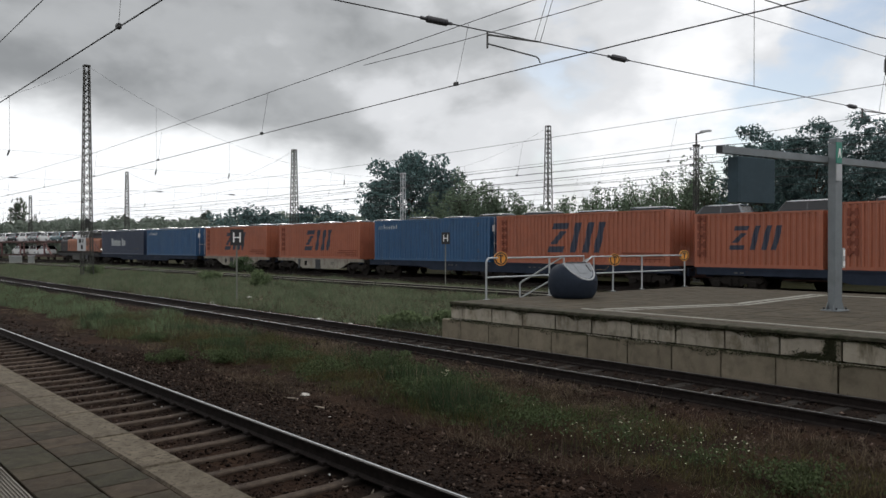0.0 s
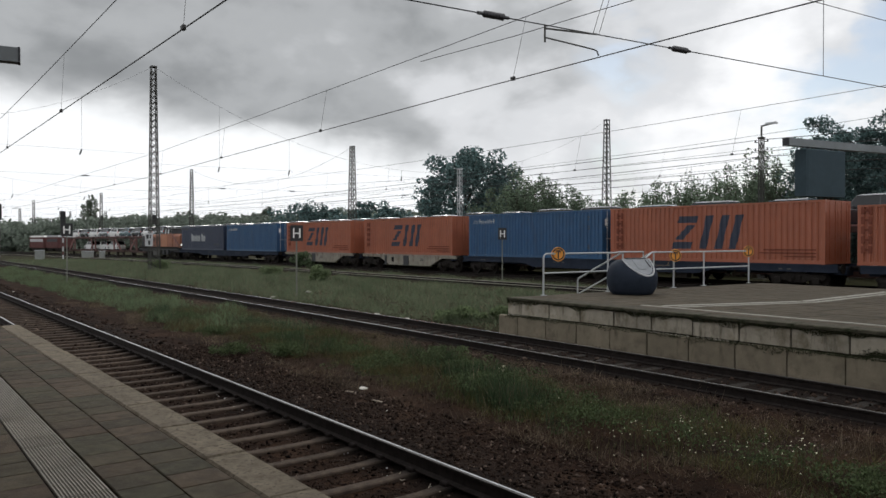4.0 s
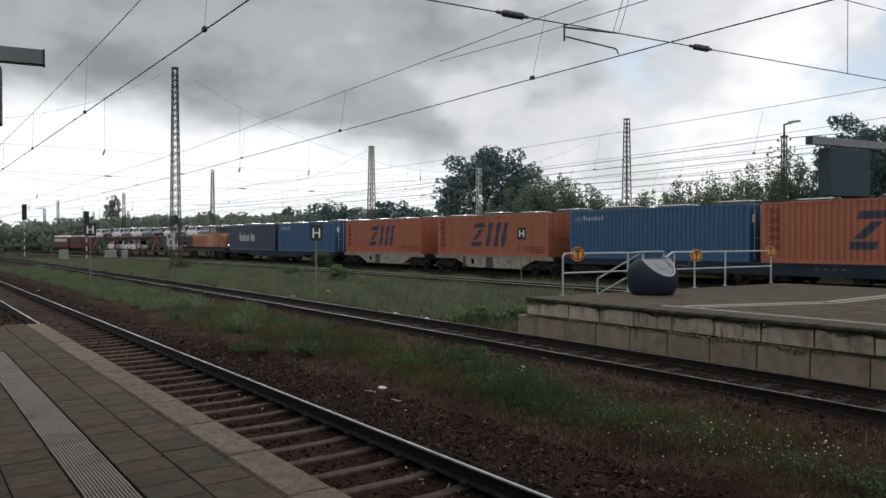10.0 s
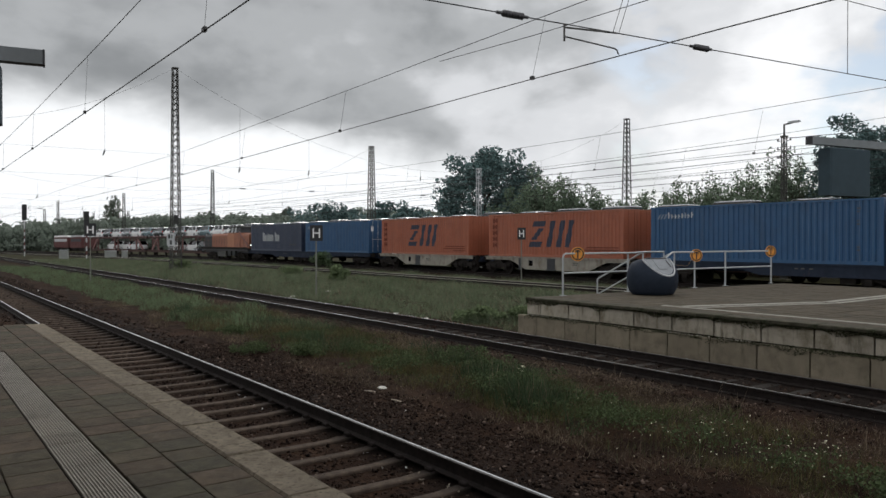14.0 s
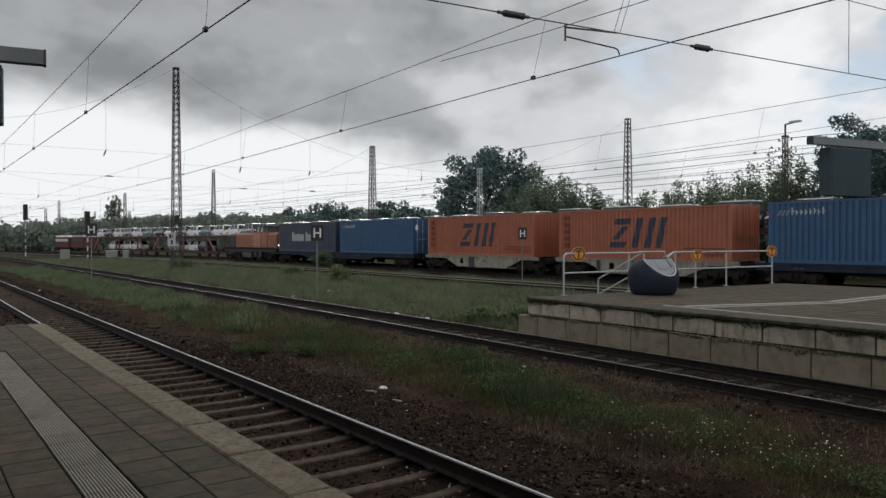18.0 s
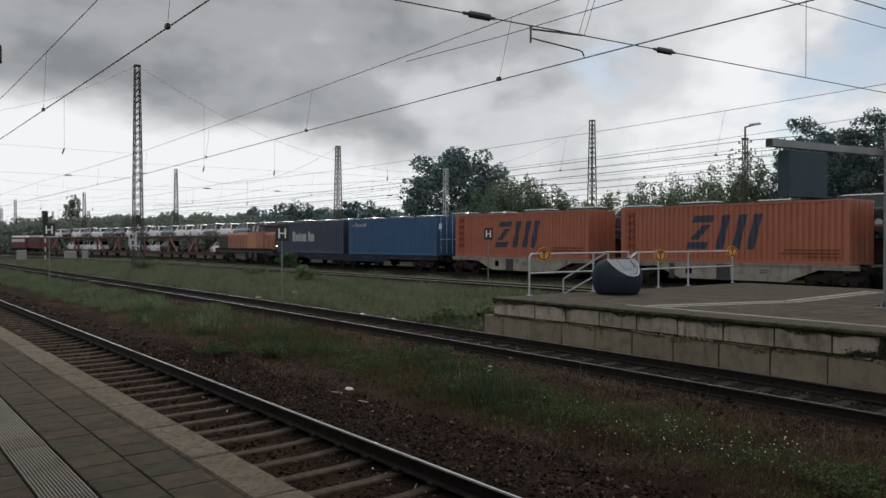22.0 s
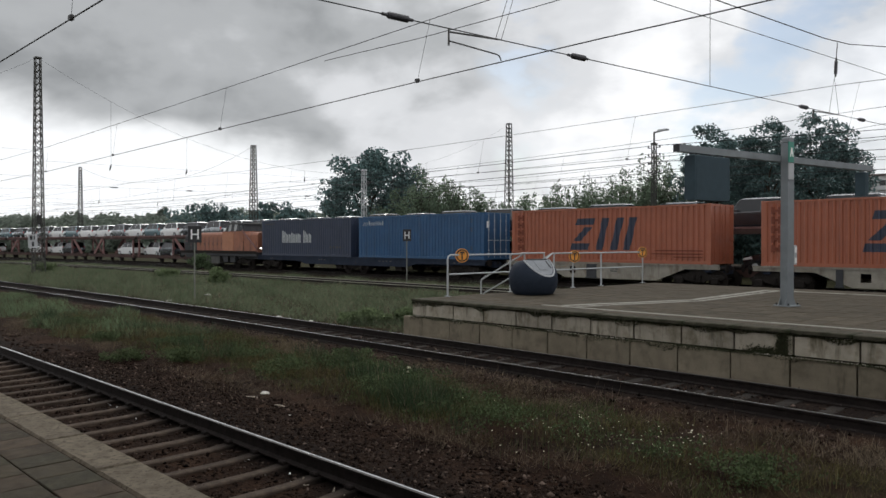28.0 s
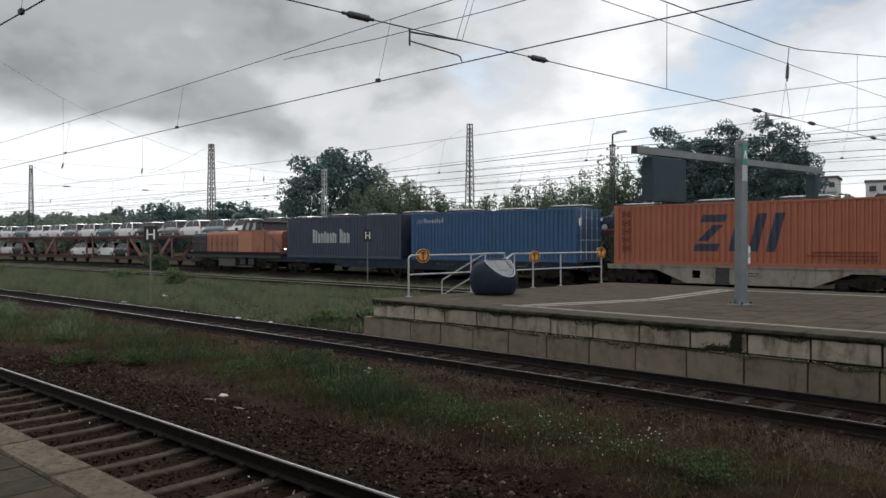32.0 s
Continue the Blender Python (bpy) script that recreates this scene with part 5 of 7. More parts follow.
def make_wagon_pale(posts, text_at, length=13.0):
    """A container flat with pale deep-bellied side sills with openings in them."""
    L = length / 2
    wg = thing("container_wagon", "flat container wagon with pale deep-bellied side sills", "wagon", group="container wagons")
    for s in (-1, 1):
        y = s * 1.13
        sd = MB()
        lo = lambda x: 0.98 if abs(x - 0.45) > 4.3 else (0.98 - 0.60 * min(1.0, (4.3 - abs(x - 0.45)) / 1.5))
        cuts = [-L, -3.85, -2.35, -2.05, -1.65, 0.5, 3.25, 4.75, L]
        for a, c in zip(cuts, cuts[1:]):
            hole = (a, c) == (-2.05, -1.65)
            if hole:
                sd.prism([(a, 0.38), (c, 0.38), (c, 0.62), (a, 0.62)], y - 0.03, y + 0.03)
                sd.prism([(a, 0.98), (c, 0.98), (c, 1.14), (a, 1.14)], y - 0.03, y + 0.03)
            else:
                sd.prism([(a, lo(a)), (c, lo(c)), (c, 1.14), (a, 1.14)], y - 0.03, y + 0.03)
        sd.box(-L, L, y - 0.08, y + 0.05 * s + 0.03, 1.135, 1.218)
        part("side_sill", sd, M["sill"], wg, "pale grey side sill stained with rust")
        for px, pw in posts:
            part("sill_post", MB().block(px - pw, px + pw, min(y + s * 0.03, y + s * 0.07), max(y + s * 0.03, y + s * 0.07), 0.40, 1.13, 0.01), M["dark"], wg, "dark upright on the side sill")
            part("post_foot", MB().block(px - pw - 0.05, px + pw + 0.05, min(y + s * 0.03, y + s * 0.10), max(y + s * 0.03, y + s * 0.10), 0.36, 0.44, 0.01), M["dark"], wg)
    fr = MB().box(-L, L, -0.3, 0.3, 0.75, 1.1)
    for x in (-5.9, -3, 0, 3, 5.9):
        fr.box(x - 0.15, x + 0.15, -1.1, 1.1, 0.85, 1.12)
    part("centre_frame", fr, M["sill_dark"], wg)
    for x in (-5.9, 5.9):
        for y in (-1.06, 1.06):
            part("container_lock", MB().block(x - 0.1, x + 0.1, y - 0.1, y + 0.1, 1.12, 1.219, 0.02), M["white_dim"], wg)
    tagged(part("stencil_mark", MB().box(text_at, text_at + 0.25, -1.164, -1.161, 0.86, 0.93).box(text_at + 0.31, text_at + 0.47, -1.164, -1.161, 0.86, 0.93).box(text_at, text_at + 0.40, -1.164, -1.161, 0.75, 0.81), M["galv_dark"], wg), kind="stuff")
    part("brake_gear", MB().tube((-1.1, 0, 0.6), (-0.3, 0, 0.6), 0.16, n=12).beam((-0.3, 0, 0.6), (3.2, 0, 0.55), 0.05, 0.05).beam((-1.1, 0, 0.6), (-3.4, 0, 0.55), 0.05, 0.05), M["bogie"], wg)
    make_bogie(wg, -5.35)
    make_bogie(wg, 5.35)
    buffers(wg, L - 0.2, M["bogie"])
    return wg


def make_wagon_dark(length=26.2):
    """A long container flat with low dark sills."""
    L = length / 2
    wg = thing("container_wagon", "long flat container wagon with dark grimy sills", "wagon", group="container wagons")
    for s in (-1, 1):
        y = s * 1.15
        part("side_sill", MB().prism([(-L, 0.86), (-6.9, 0.86), (-6.0, 0.62), (6.0, 0.62), (6.9, 0.86), (L, 0.86), (L, 1.14), (-L, 1.14)], y - 0.03, y + 0.03).box(-L, L, y - 0.07, y + 0.07, 1.13, 1.218), M["sill_dark"], wg)
        rows = MB()
        for i, x in enumerate((-11.2, -10.9, -4.2, -3.9, -3.5, 3.0, 3.4, 3.8, 4.2, 10.4, 10.8)):
            rows.box(x, x + 0.18, y + s * 0.031 - 0.002, y + s * 0.031 + 0.002, 0.95, 1.01)
        tagged(part("stencil_mark", rows, M["galv_dark"], wg), kind="stuff")
        for x in (-2.2, 1.0, 4.6):
            part("side_box", MB().block(x, x + 0.7, y - s * 0.35 - 0.2, y - s * 0.35 + 0.2, 0.35, 0.65, 0.03), M["bogie"], wg)
    fr = MB().box(-L, L, -0.3, 0.3, 0.72, 1.1)
    for i in range(9):
        x = -L + 0.6 + i * (length - 1.2) / 8
        fr.box(x - 0.15, x + 0.15, -1.12, 1.12, 0.85, 1.12)
    part("centre_frame", fr, M["sill_dark"], wg)
    for x in (-L + 1.9, L - 1.9, -0.95, 0.95):
        make_bogie(wg, x) if abs(x) > 2 else None
    make_bogie(wg, 0.0)
    buffers(wg, L - 0.35, M["bogie"])
    return wg


def make_loco():
    """Orange bogie diesel: radiator with louvres, long hood, cab with slanted windows, short hood."""
    lo = thing("diesel_locomotive", "faded orange diesel shunting locomotive with a dark frame", "locomotive")
    part("underframe", MB().box(-6.6, 6.95, -1.4, 1.4, 1.10, 1.44).box(-6.4, 6.8, -1.0, 1.0, 0.85, 1.10), M["dark"], lo)
    part("footplate_edge", MB().box(-6.62, 6.98, -1.43, -1.40, 1.30, 1.56).box(-6.62, 6.98, 1.40, 1.43, 1.30, 1.56), M["bogie"], lo)
    W = 1.16

    def loft(x0, x1, top):
        sec = [(-W, 1.444), (-W, top - 0.26), (-W + 0.16, top - 0.06), (-0.5, top), (0.5, top), (W - 0.16, top - 0.06), (W, top - 0.26), (W, 1.444)]
        v = [(x, y, z) for x in (x0, x1) for y, z in sec]
        n = len(sec)
        return MB().add(v, [tuple(range(n)), tuple(range(2 * n - 1, n - 1, -1))] + [(i + 1, i, n + i, n + i + 1) for i in range(n - 1)])
    part("radiator_hood", loft(-6.2, -3.86, 3.14), M["dark"], lo, "dark radiator hood with louvres")
    for k in range(9):
        part("louvre", MB().beam((-6.1, -1.175, 1.70 + k * 0.14), (-3.95, -1.175, 1.70 + k * 0.14), 0.03, 0.05), M["galv_dark" if k in (2, 5, 8) else "dark"], lo)
    part("long_hood", loft(-3.85, 0.95, 3.24), M["locoorange"], lo, "faded stained orange engine hood")
    for i in range(6):
        d = part("hood_door", MB().block(0, 0.72, -0.012, 0.012, 0, 1.28, 0.01), M["locoorange"], lo, at=pose(-3.75 + i * 0.78, -W - 0.012, 1.56))
        part("handle", MB().box(0.60, 0.64, -0.03, -0.01, 0.5, 0.7), M["dark"], d)
    part("hood_vent", MB().box(-2.4, -0.6, -0.35, 0.35, 3.24, 3.34), M["dark"], lo)
    # cab: flush sides below, a narrow glazed top above the hoods
    part("cab", MB().box(0.951, 4.55, -1.22, 1.22, 1.444, 3.28), M["locoorange"], lo)
    part("cab_door", MB().block(0, 1.9, -0.015, 0.015, 0, 1.62, 0.01), M["loco_light"], lo, "lighter orange cab door", at=pose(1.0, -1.236, 1.56))
    part("cab_top", MB().prism([(1.25, 3.281), (4.5, 3.281), (4.3, 3.92), (1.6, 3.92)], -1.10, 1.10), M["dark"], lo)
    for i in range(4):
        x = 1.36 + i * 0.46
        # every second pane is pale: the sky's reflection put into its colour
        part("cab_window", MB().prism([(x, 3.31), (x + 0.40, 3.31), (x + 0.66, 3.90), (x + 0.26, 3.90)], -1.118, -1.102), M["white_dim" if i % 2 else "glass"], lo, "cab window with the sky's reflection painted pale" if i % 2 else "")
    for x in (3.30, 3.85):
        part("cab_window", MB().box(x, x + 0.42, -1.118, -1.102, 3.38, 3.82), M["glass"], lo)
    part("cab_roof", MB().prism([(1.2, 3.921), (4.5, 3.921), (4.42, 4.02), (2.6, 4.06), (1.4, 3.99)], -1.2, 1.2), M["galv_dark"], lo, "thin grey cab roof")
    part("short_hood", loft(4.551, 6.75, 3.20), M["locoorange"], lo, "faded stained orange short hood")
    part("stair_rail", MB().beam((4.5, -1.33, 3.36), (6.9, -1.33, 1.72), 0.06, 0.15), M["carrier"], lo, "brown diagonal rail")
    for x in (4.8, 5.9, 6.85):
        part("stanchion", MB().tube((x, -1.38, 1.44), (x, -1.38, 2.42), 0.018, n=6), M["dark"], lo)
    for x in (-5.9, -4.6, -3.2, -1.8, -0.3):
        part("stanchion", MB().tube((x, -1.38, 1.44), (x, -1.38, 2.42), 0.016, n=6), M["carrier"], lo)
    part("handrail", MB().tube((-6.0, -1.38, 2.42), (0.8, -1.38, 2.42), 0.016, n=6), M["carrier"], lo)
    for y in (-0.98, 0.98):
        part("headlamp", MB().tube((6.751, y, 1.80), (6.95, y, 1.80), 0.10, n=12), M["dark"], lo)
        part("lamp_glass", MB().tube((6.951, y, 1.80), (6.97, y, 1.80), 0.075, n=12), M["lamp_on"], lo, "lit headlamp")
    part("fuel_tank", MB().block(-1.9, 0.5, -1.25, 1.25, 0.40, 1.10, 0.05), M["galv_dark"], lo)
    for x in (1.2, 2.4):
        part("tool_box", MB().block(x, x + 0.8, -1.25, -0.7, 0.55, 1.09, 0.04), M["dark"], lo)
    part("exhaust", MB().tube((-1.2, 0, 3.34), (-1.2, 0, 3.55), 0.12, n=10), M["dark"], lo)
    make_bogie(lo, -4.0, 1.15)
    make_bogie(lo, 4.1, 1.15)
    buffers(lo, 6.96, M["dark"])
    return lo


FLOOR = 1.22                    # wagon floor over the rails
A0 = -45.85                      # left end of the second blue box at the start


def train():
    def box_at(ct, left, length):
        MOVING.append((ct, left + length / 2, FLOOR, length * 0.8))
    or1 = make_container("orange corrugated steel container with dark slanted bars", "orange", 12.19, 2.896, "slanted")
    bl1 = make_container("blue corrugated steel container with a small white wordmark", "blue", 12.19, 2.896, "small")
    nv = make_container("dark navy corrugated container with a pale wordmark", "navy", 12.19, 2.896, "words")
    or20 = make_container("short orange corrugated container with dark slanted bars", "orange", 6.058, 2.591, "slanted")
    cp = lambda ob: copy_thing(ob, Matrix())
    za, zb, zc, ze = or1, cp(or1), cp(or1), cp(or1)
    h1, h2 = bl1, cp(bl1)
    zb_x, za_x = A0 - 14.15, A0 - 28.72
    h1_x = A0 - 43.15
    ws_x = A0 - 56.3
    box_at(h2, A0, 12.19)
    box_at(zc, A0 + 12.82, 12.19)
    box_at(or20, A0 + 26.4, 6.058)
    box_at(ze, A0 + 33.0, 12.19)
    box_at(zb, zb_x, 12.19)
    box_at(za, za_x, 12.19)
    box_at(h1, h1_x, 12.19)
    box_at(nv, ws_x, 12.19)
    wd = make_wagon_dark()
    MOVING.append((wd, A0 + 12.45, 0, 20))
    MOVING.append((copy_wagon(wd), ws_x + 12.3, 0, 20))
    MOVING.append((copy_wagon(wd), A0 + 39.6, 0, 20))
    MOVING.append((make_wagon_pale(((-2.85, 0.14), (0.1, 0.35)), 2.0), zb_x + 6.1, 0, 10))
    MOVING.append((make_wagon_pale(((-0.6, 0.31),), 0.55), za_x + 6.1, 0, 10))
    MOVING.append((make_loco(), A0 - 63.9, 0, 7))


def copy_wagon(ob):
    """A copy whose wheelsets are listed to be turned as well."""
    c = copy_thing(ob, Matrix())
    for o in c.children_recursive:
        if o.name.startswith("wheelset"):
            src = [x for w, x in WHEELS if w.data == o.data]
            WHEELS.append((o, src[0]))
    return c


train()


def motions():
    times = [float(t) for t in range(33)]
    for ob, x0, z, span in MOVING:
        walk(ob, [(t, on_line(x0 + travel(t), z, span)) for t in times])
    steps = [i * 0.25 for i in range(129)]
    for ob, x in WHEELS:
        walk(ob, [(t, pose(x, 0, 0.46, 0, math.degrees(travel(t) / 0.46), 0)) for t in steps])


# ------------------------------------------------------------------ the standing train of car carriers
def car_material(name, c, metal, rough=0.20):
    m = mat(name, c, rough, metal, 0.06, 2, 0)
    m.node_tree.nodes["Principled BSDF"].inputs["Coat Weight"].default_value = 1.0
    m.node_tree.nodes["Principled BSDF"].inputs["Coat Roughness"].default_value = 0.08
    return m


CAR_COLOURS = (("white", (0.80, 0.81, 0.81), 0.0), ("silver", (0.30, 0.32, 0.34), 0.6), ("dark grey", (0.10, 0.11, 0.125), 0.6), ("black", (0.03, 0.03, 0.034), 0.2), ("dull teal", (0.17, 0.25, 0.28), 0.4))


def make_car(colour, m, length=4.05, h=1.62, boxy=0.0):
    """A small hatchback, its nose towards -x."""
    car = thing("car", f"new {colour} hatchback on the deck of a car carrier", "car", group="new cars on the carriers")
    L, W = length / 2, 0.82
    # stations along the car: x, sill height, shoulder height, half width
    st = [(-L, 0.42, 0.62, 0.62), (-L + 0.10, 0.26, 0.74, 0.74), (-L + 0.45, 0.20, 0.86, 0.80), (-L + 1.05, 0.20, 0.98, W), (-0.3, 0.20, 1.00, W), (0.9, 0.20, 1.02, W), (L - 0.35, 0.22, 1.02, 0.80), (L - 0.06, 0.30, 0.96, 0.76), (L, 0.42, 0.80, 0.68)]
    v, n = [], 6
    for x, lo, hi, w in st:
        v += [(x, -w + 0.05, lo), (x, -w, lo + 0.2), (x, -w + 0.03, hi), (x, w - 0.03, hi), (x, w, lo + 0.2), (x, w - 0.05, lo)]
    f = [(i * n + j, (i + 1) * n + j, (i + 1) * n + (j + 1) % n, i * n + (j + 1) % n) for i in range(len(st) - 1) for j in range(n)]
    f += [tuple(range(n)), tuple((len(st) - 1) * n + j for j in range(n - 1, -1, -1))]
    part("body", MB().add(v, f), m, car, smooth=True)
    # cabin: glass house and roof
    a0, a1, b0, b1 = -L + 1.0, -L + 1.62 - boxy, L - 0.12, L - 0.42 + boxy
    zt = h - 0.06
    g = [(a0, -W + 0.045, 0.99), (b0, -W + 0.045, 1.01), (b0, W - 0.045, 1.01), (a0, W - 0.045, 0.99), (a1, -0.62, zt), (b1, -0.62, zt), (b1, 0.62, zt), (a1, 0.62, zt)]
    part("glasshouse", MB().add(g, [(0, 1, 5, 4), (2, 3, 7, 6), (1, 2, 6, 5), (3, 0, 4, 7)]), M["car_window"], car)
    rf = MB()
    rf.add([(a1 - 0.05, -0.65, zt - 0.01), (b1 + 0.06, -0.65, zt - 0.01), (b1 + 0.06, 0.65, zt - 0.01), (a1 - 0.05, 0.65, zt - 0.01), (a1 + 0.2, -0.5, h), (b1 - 0.05, -0.5, h), (b1 - 0.05, 0.5, h), (a1 + 0.2, 0.5, h)], [(0, 1, 5, 4), (1, 2, 6, 5), (2, 3, 7, 6), (3, 0, 4, 7), (4, 5, 6, 7), (3, 2, 1, 0)])
    part("roof", rf, m, car, smooth=True)
    for s in (-1, 1):
        pl = MB()
        pl.beam((a0, s * (W - 0.075), 0.99), (a1, s * 0.63, zt), 0.05, 0.05).beam((b0, s * (W - 0.075), 1.0), (b1, s * 0.63, zt), 0.10, 0.05)
        pl.beam(((a1 + b1) / 2, s * (W - 0.065), 1.0), ((a1 + b1) / 2, s * 0.635, zt), 0.05, 0.03)
        tagged(part("pillars", pl, m, car), kind="stuff")
        part("mirror", MB().block(a0 + 0.35, a0 + 0.5, s * (W + 0.08) - 0.08, s * (W + 0.08) + 0.06, 1.0, 1.14, 0.03), m, car)
        # headlights large and white: the bright highlight of the nose painted in
        part("headlight", MB().prism([(-L + 0.05, 0.62), (-L + 0.55, 0.70), (-L + 0.50, 0.84), (-L + 0.10, 0.74)], s * 0.70 - 0.09, s * 0.70 + 0.09), M["headglass"], car)
        part("rear_light", MB().block(L - 0.14, L - 0.02, s * 0.66 - 0.07, s * 0.66 + 0.07, 0.75, 1.05, 0.02), M["redlamp"], car)
        for x in (-L + 0.72, L - 0.62):
            w = part("wheel", MB().tube((x, s * 0.66, 0.29), (x, s * 0.825, 0.29), 0.29, n=16), M["tyre"], car, smooth=True)
            part("rim", MB().tube((x, s * 0.825, 0.29), (x, s * 0.835, 0.29), 0.19, 0.17, n=10), M["galv"], w)
    part("bumper", MB().block(-L - 0.03, -L + 0.08, -0.66, 0.66, 0.24, 0.46, 0.04), m, car)
    part("number_plate", MB().box(-L - 0.045, -L - 0.032, -0.26, 0.26, 0.33, 0.44), M["white"], car)
    return car


M["headglass"] = mat("headlamp_glass", (0.8, 0.82, 0.84), 0.2, 0.1, 0.05, 4, 0)
M["redlamp"] = mat("rear_lamp_red", (0.30, 0.012, 0.012), 0.3, 0, 0.05, 4, 0)

UNIT = 26.35


def make_carrier():
    """Half-open double-deck wagon in two short sections, with sloping end frames."""
    wg = thing("car_carrier_wagon", "rusty red double-deck car carrier wagon on the goods track", "wagon", group="car carrier wagons")
    for a, b in ((-12.85, -0.25), (0.25, 12.85)):
        part("lower_deck", MB().box(a, b, -1.35, 1.35, 0.62, 0.72), M["deck"], wg)
        part("upper_deck", MB().box(a, b, -1.32, 1.32, 2.80, 2.88), M["deck"], wg)
        for s in (-1, 1):
            part("lower_sill", MB().box(a, b, s * 1.40 - 0.05, s * 1.40 + 0.05, 0.50, 0.86), M["deck"], wg)
            part("upper_sill", MB().box(a, b, s * 1.37 - 0.05, s * 1.37 + 0.05, 2.72, 2.98), M["deck"], wg)
            part("wheel_rail", MB().box(a + 0.2, b - 0.2, s * 1.2 - 0.02, s * 1.2 + 0.02, 3.0, 3.08), M["carrier"], wg)
            k = 1 if a > 0 else -1
            part("end_post", MB().beam((k * 8.7, s * 1.38, 0.86), (k * 8.7, s * 1.38, 2.72), 0.12, 0.42), M["carrier"], wg)
            part("end_brace", MB().beam((k * 11.4, s * 1.38, 0.86), (k * 9.1, s * 1.38, 2.72), 0.1, 0.38), M["carrier"], wg)
            part("hinge_post", MB().beam((k * 0.75, s * 1.38, 0.6), (k * 0.75, s * 1.38, 2.72), 0.12, 0.40), M["carrier"], wg)
    for x in (-11.0, -5.0, 5.0, 11.0):
        ax = part("axle_gear", MB().box(x - 0.7, x + 0.7, -1.02, -0.94, 0.40, 0.62).box(x - 0.7, x + 0.7, 0.94, 1.02, 0.40, 0.62), M["bogie"], wg)
        for s in (-1, 1):
            part("wheel", MB().tube((x, s * 0.70, 0.38), (x, s * 0.84, 0.38), 0.38, n=16), M["bogie"], ax, smooth=True)
    buffers(wg, 12.6, M["bogie"])
    return wg


def car_train():
    rng = random.Random(21)
    wag = make_carrier()
    kinds = [make_car(n, car_material("car_paint_" + n.replace(" ", "_"), c, mt), h=1.64 + 0.07 * (i % 2), boxy=0.1 * (i % 2)) for i, (n, c, mt) in enumerate(CAR_COLOURS)]
    used = set()

    def put(src, m):
        if src.name in used:
            return copy_thing(src, m)
        used.add(src.name)
        src.matrix_basis = m
        return src
    for i in range(7):
        left = -76.2 - UNIT * 3 + UNIT * i
        mid = left + UNIT / 2
        base = on_line(mid, 0, 14, YC)
        put(wag, base)
        for k in range(6):
            x = -10.85 + k * 4.34
            src = kinds[((0, 2, 0, 1, 0, 4)[(k + i) % 6]) if i < 4 else rng.choice((2, 3, 3, 2, 3))]
            put(src, base @ pose(x + rng.uniform(-0.15, 0.15), rng.uniform(-0.06, 0.06), 2.942 - 0.06))
            if k in (1, 3, 4):
                src = kinds[rng.choice((0, 0, 1, 2, 0) if i < 4 else (2, 3, 3))]
                put(src, base @ pose((0, -4.4, 0, 2.2, 5.9)[k] + rng.uniform(-0.3, 0.3), rng.uniform(-0.06, 0.06), 0.722))


car_train()


# ------------------------------------------------------------------ masts, overhead line, cables
def lattice_mast(name, label, x, y, top, w0, w1, turn=0.0, foot=-0.3, steel="lattice"):
    """Four tapering corner angles, cross-braced on every face."""
    ms = thing(name, label, "mast", pose(x, y, 0, 0, 0, turn), "lattice masts")
    cr = lambda sx, sy, z: Vector((sx * (w0 + (w1 - w0) * (z - foot) / (top - foot)) / 2, sy * (w0 + (w1 - w0) * (z - foot) / (top - foot)) / 2, z))
    t = max(0.05, w0 * 0.09)
    for sx, sy in ((-1, -1), (1, -1), (1, 1), (-1, 1)):
        part("leg", MB().beam(cr(sx, sy, foot), cr(sx, sy, top), t, t, up=(1, 0, 0)), M[steel], ms)
    zs, z = [foot], foot
    while z < top - 0.4:
        z += max(0.5, (w0 + (w1 - w0) * (z - foot) / (top - foot)) * 1.05)
        zs.append(min(z, top))
    for a, b in (((-1, -1), (1, -1)), ((1, -1), (1, 1)), ((1, 1), (-1, 1)), ((-1, 1), (-1, -1))):
        br = MB()
        for i, (z0, z1) in enumerate(zip(zs, zs[1:])):
            p, q = (a, b) if i % 2 else (b, a)
            br.beam(cr(*p, z0), cr(*q, z1), t * 0.55, t * 0.55, up=(1, 1, 0))
            if w0 > 0.7:
                br.beam(cr(*q, z0), cr(*p, z1), t * 0.45, t * 0.45, up=(1, 1, 0))
        tagged(part("bracing", br, M[steel], ms), kind="stuff")
    part("cap", MB().block(-w1 / 2 - 0.06, w1 / 2 + 0.06, -w1 / 2 - 0.06, w1 / 2 + 0.06, top, top + 0.12, 0.02), M[steel], ms)
    part("footing", MB().block(-w0 / 2 - 0.25, w0 / 2 + 0.25, -w0 / 2 - 0.25, w0 / 2 + 0.25, -0.6, -0.15, 0.05), M["moss"], ms)
    return ms


H = 15.0
M1, M3, M2, M4 = (-66.2, 19.4), (-61.8, 72.6), (-102.0, 60.0), (-155.0, 53.0)
lattice_mast("lattice_mast", "tall tapering steel lattice mast with a white plate low down", *M1, 17.1, 0.78, 0.38)
lattice_mast("lattice_mast", "tall tapering steel lattice mast beyond the goods tracks", *M3, 17.2, 1.0, 0.46)
lattice_mast("lattice_mast", "tall tapering steel lattice mast beyond the goods tracks", *M2, 17.0, 1.15, 0.55)
lattice_mast("lattice_mast", "distant steel lattice mast among the trees", *M4, 17.0, 0.95, 0.42)
for az, d, z in ((82.0, 260, 12), (79.6, 300, 13), (79.0, 330, 14), (76.8, 240, 11), (83.2, 420, 14), (80.9, 380, 12)):
    lattice_mast("lattice_mast", "distant steel lattice mast above the far tracks", -d * math.sin(radians(az)), d * math.cos(radians(az)), z, 0.9, 0.5)


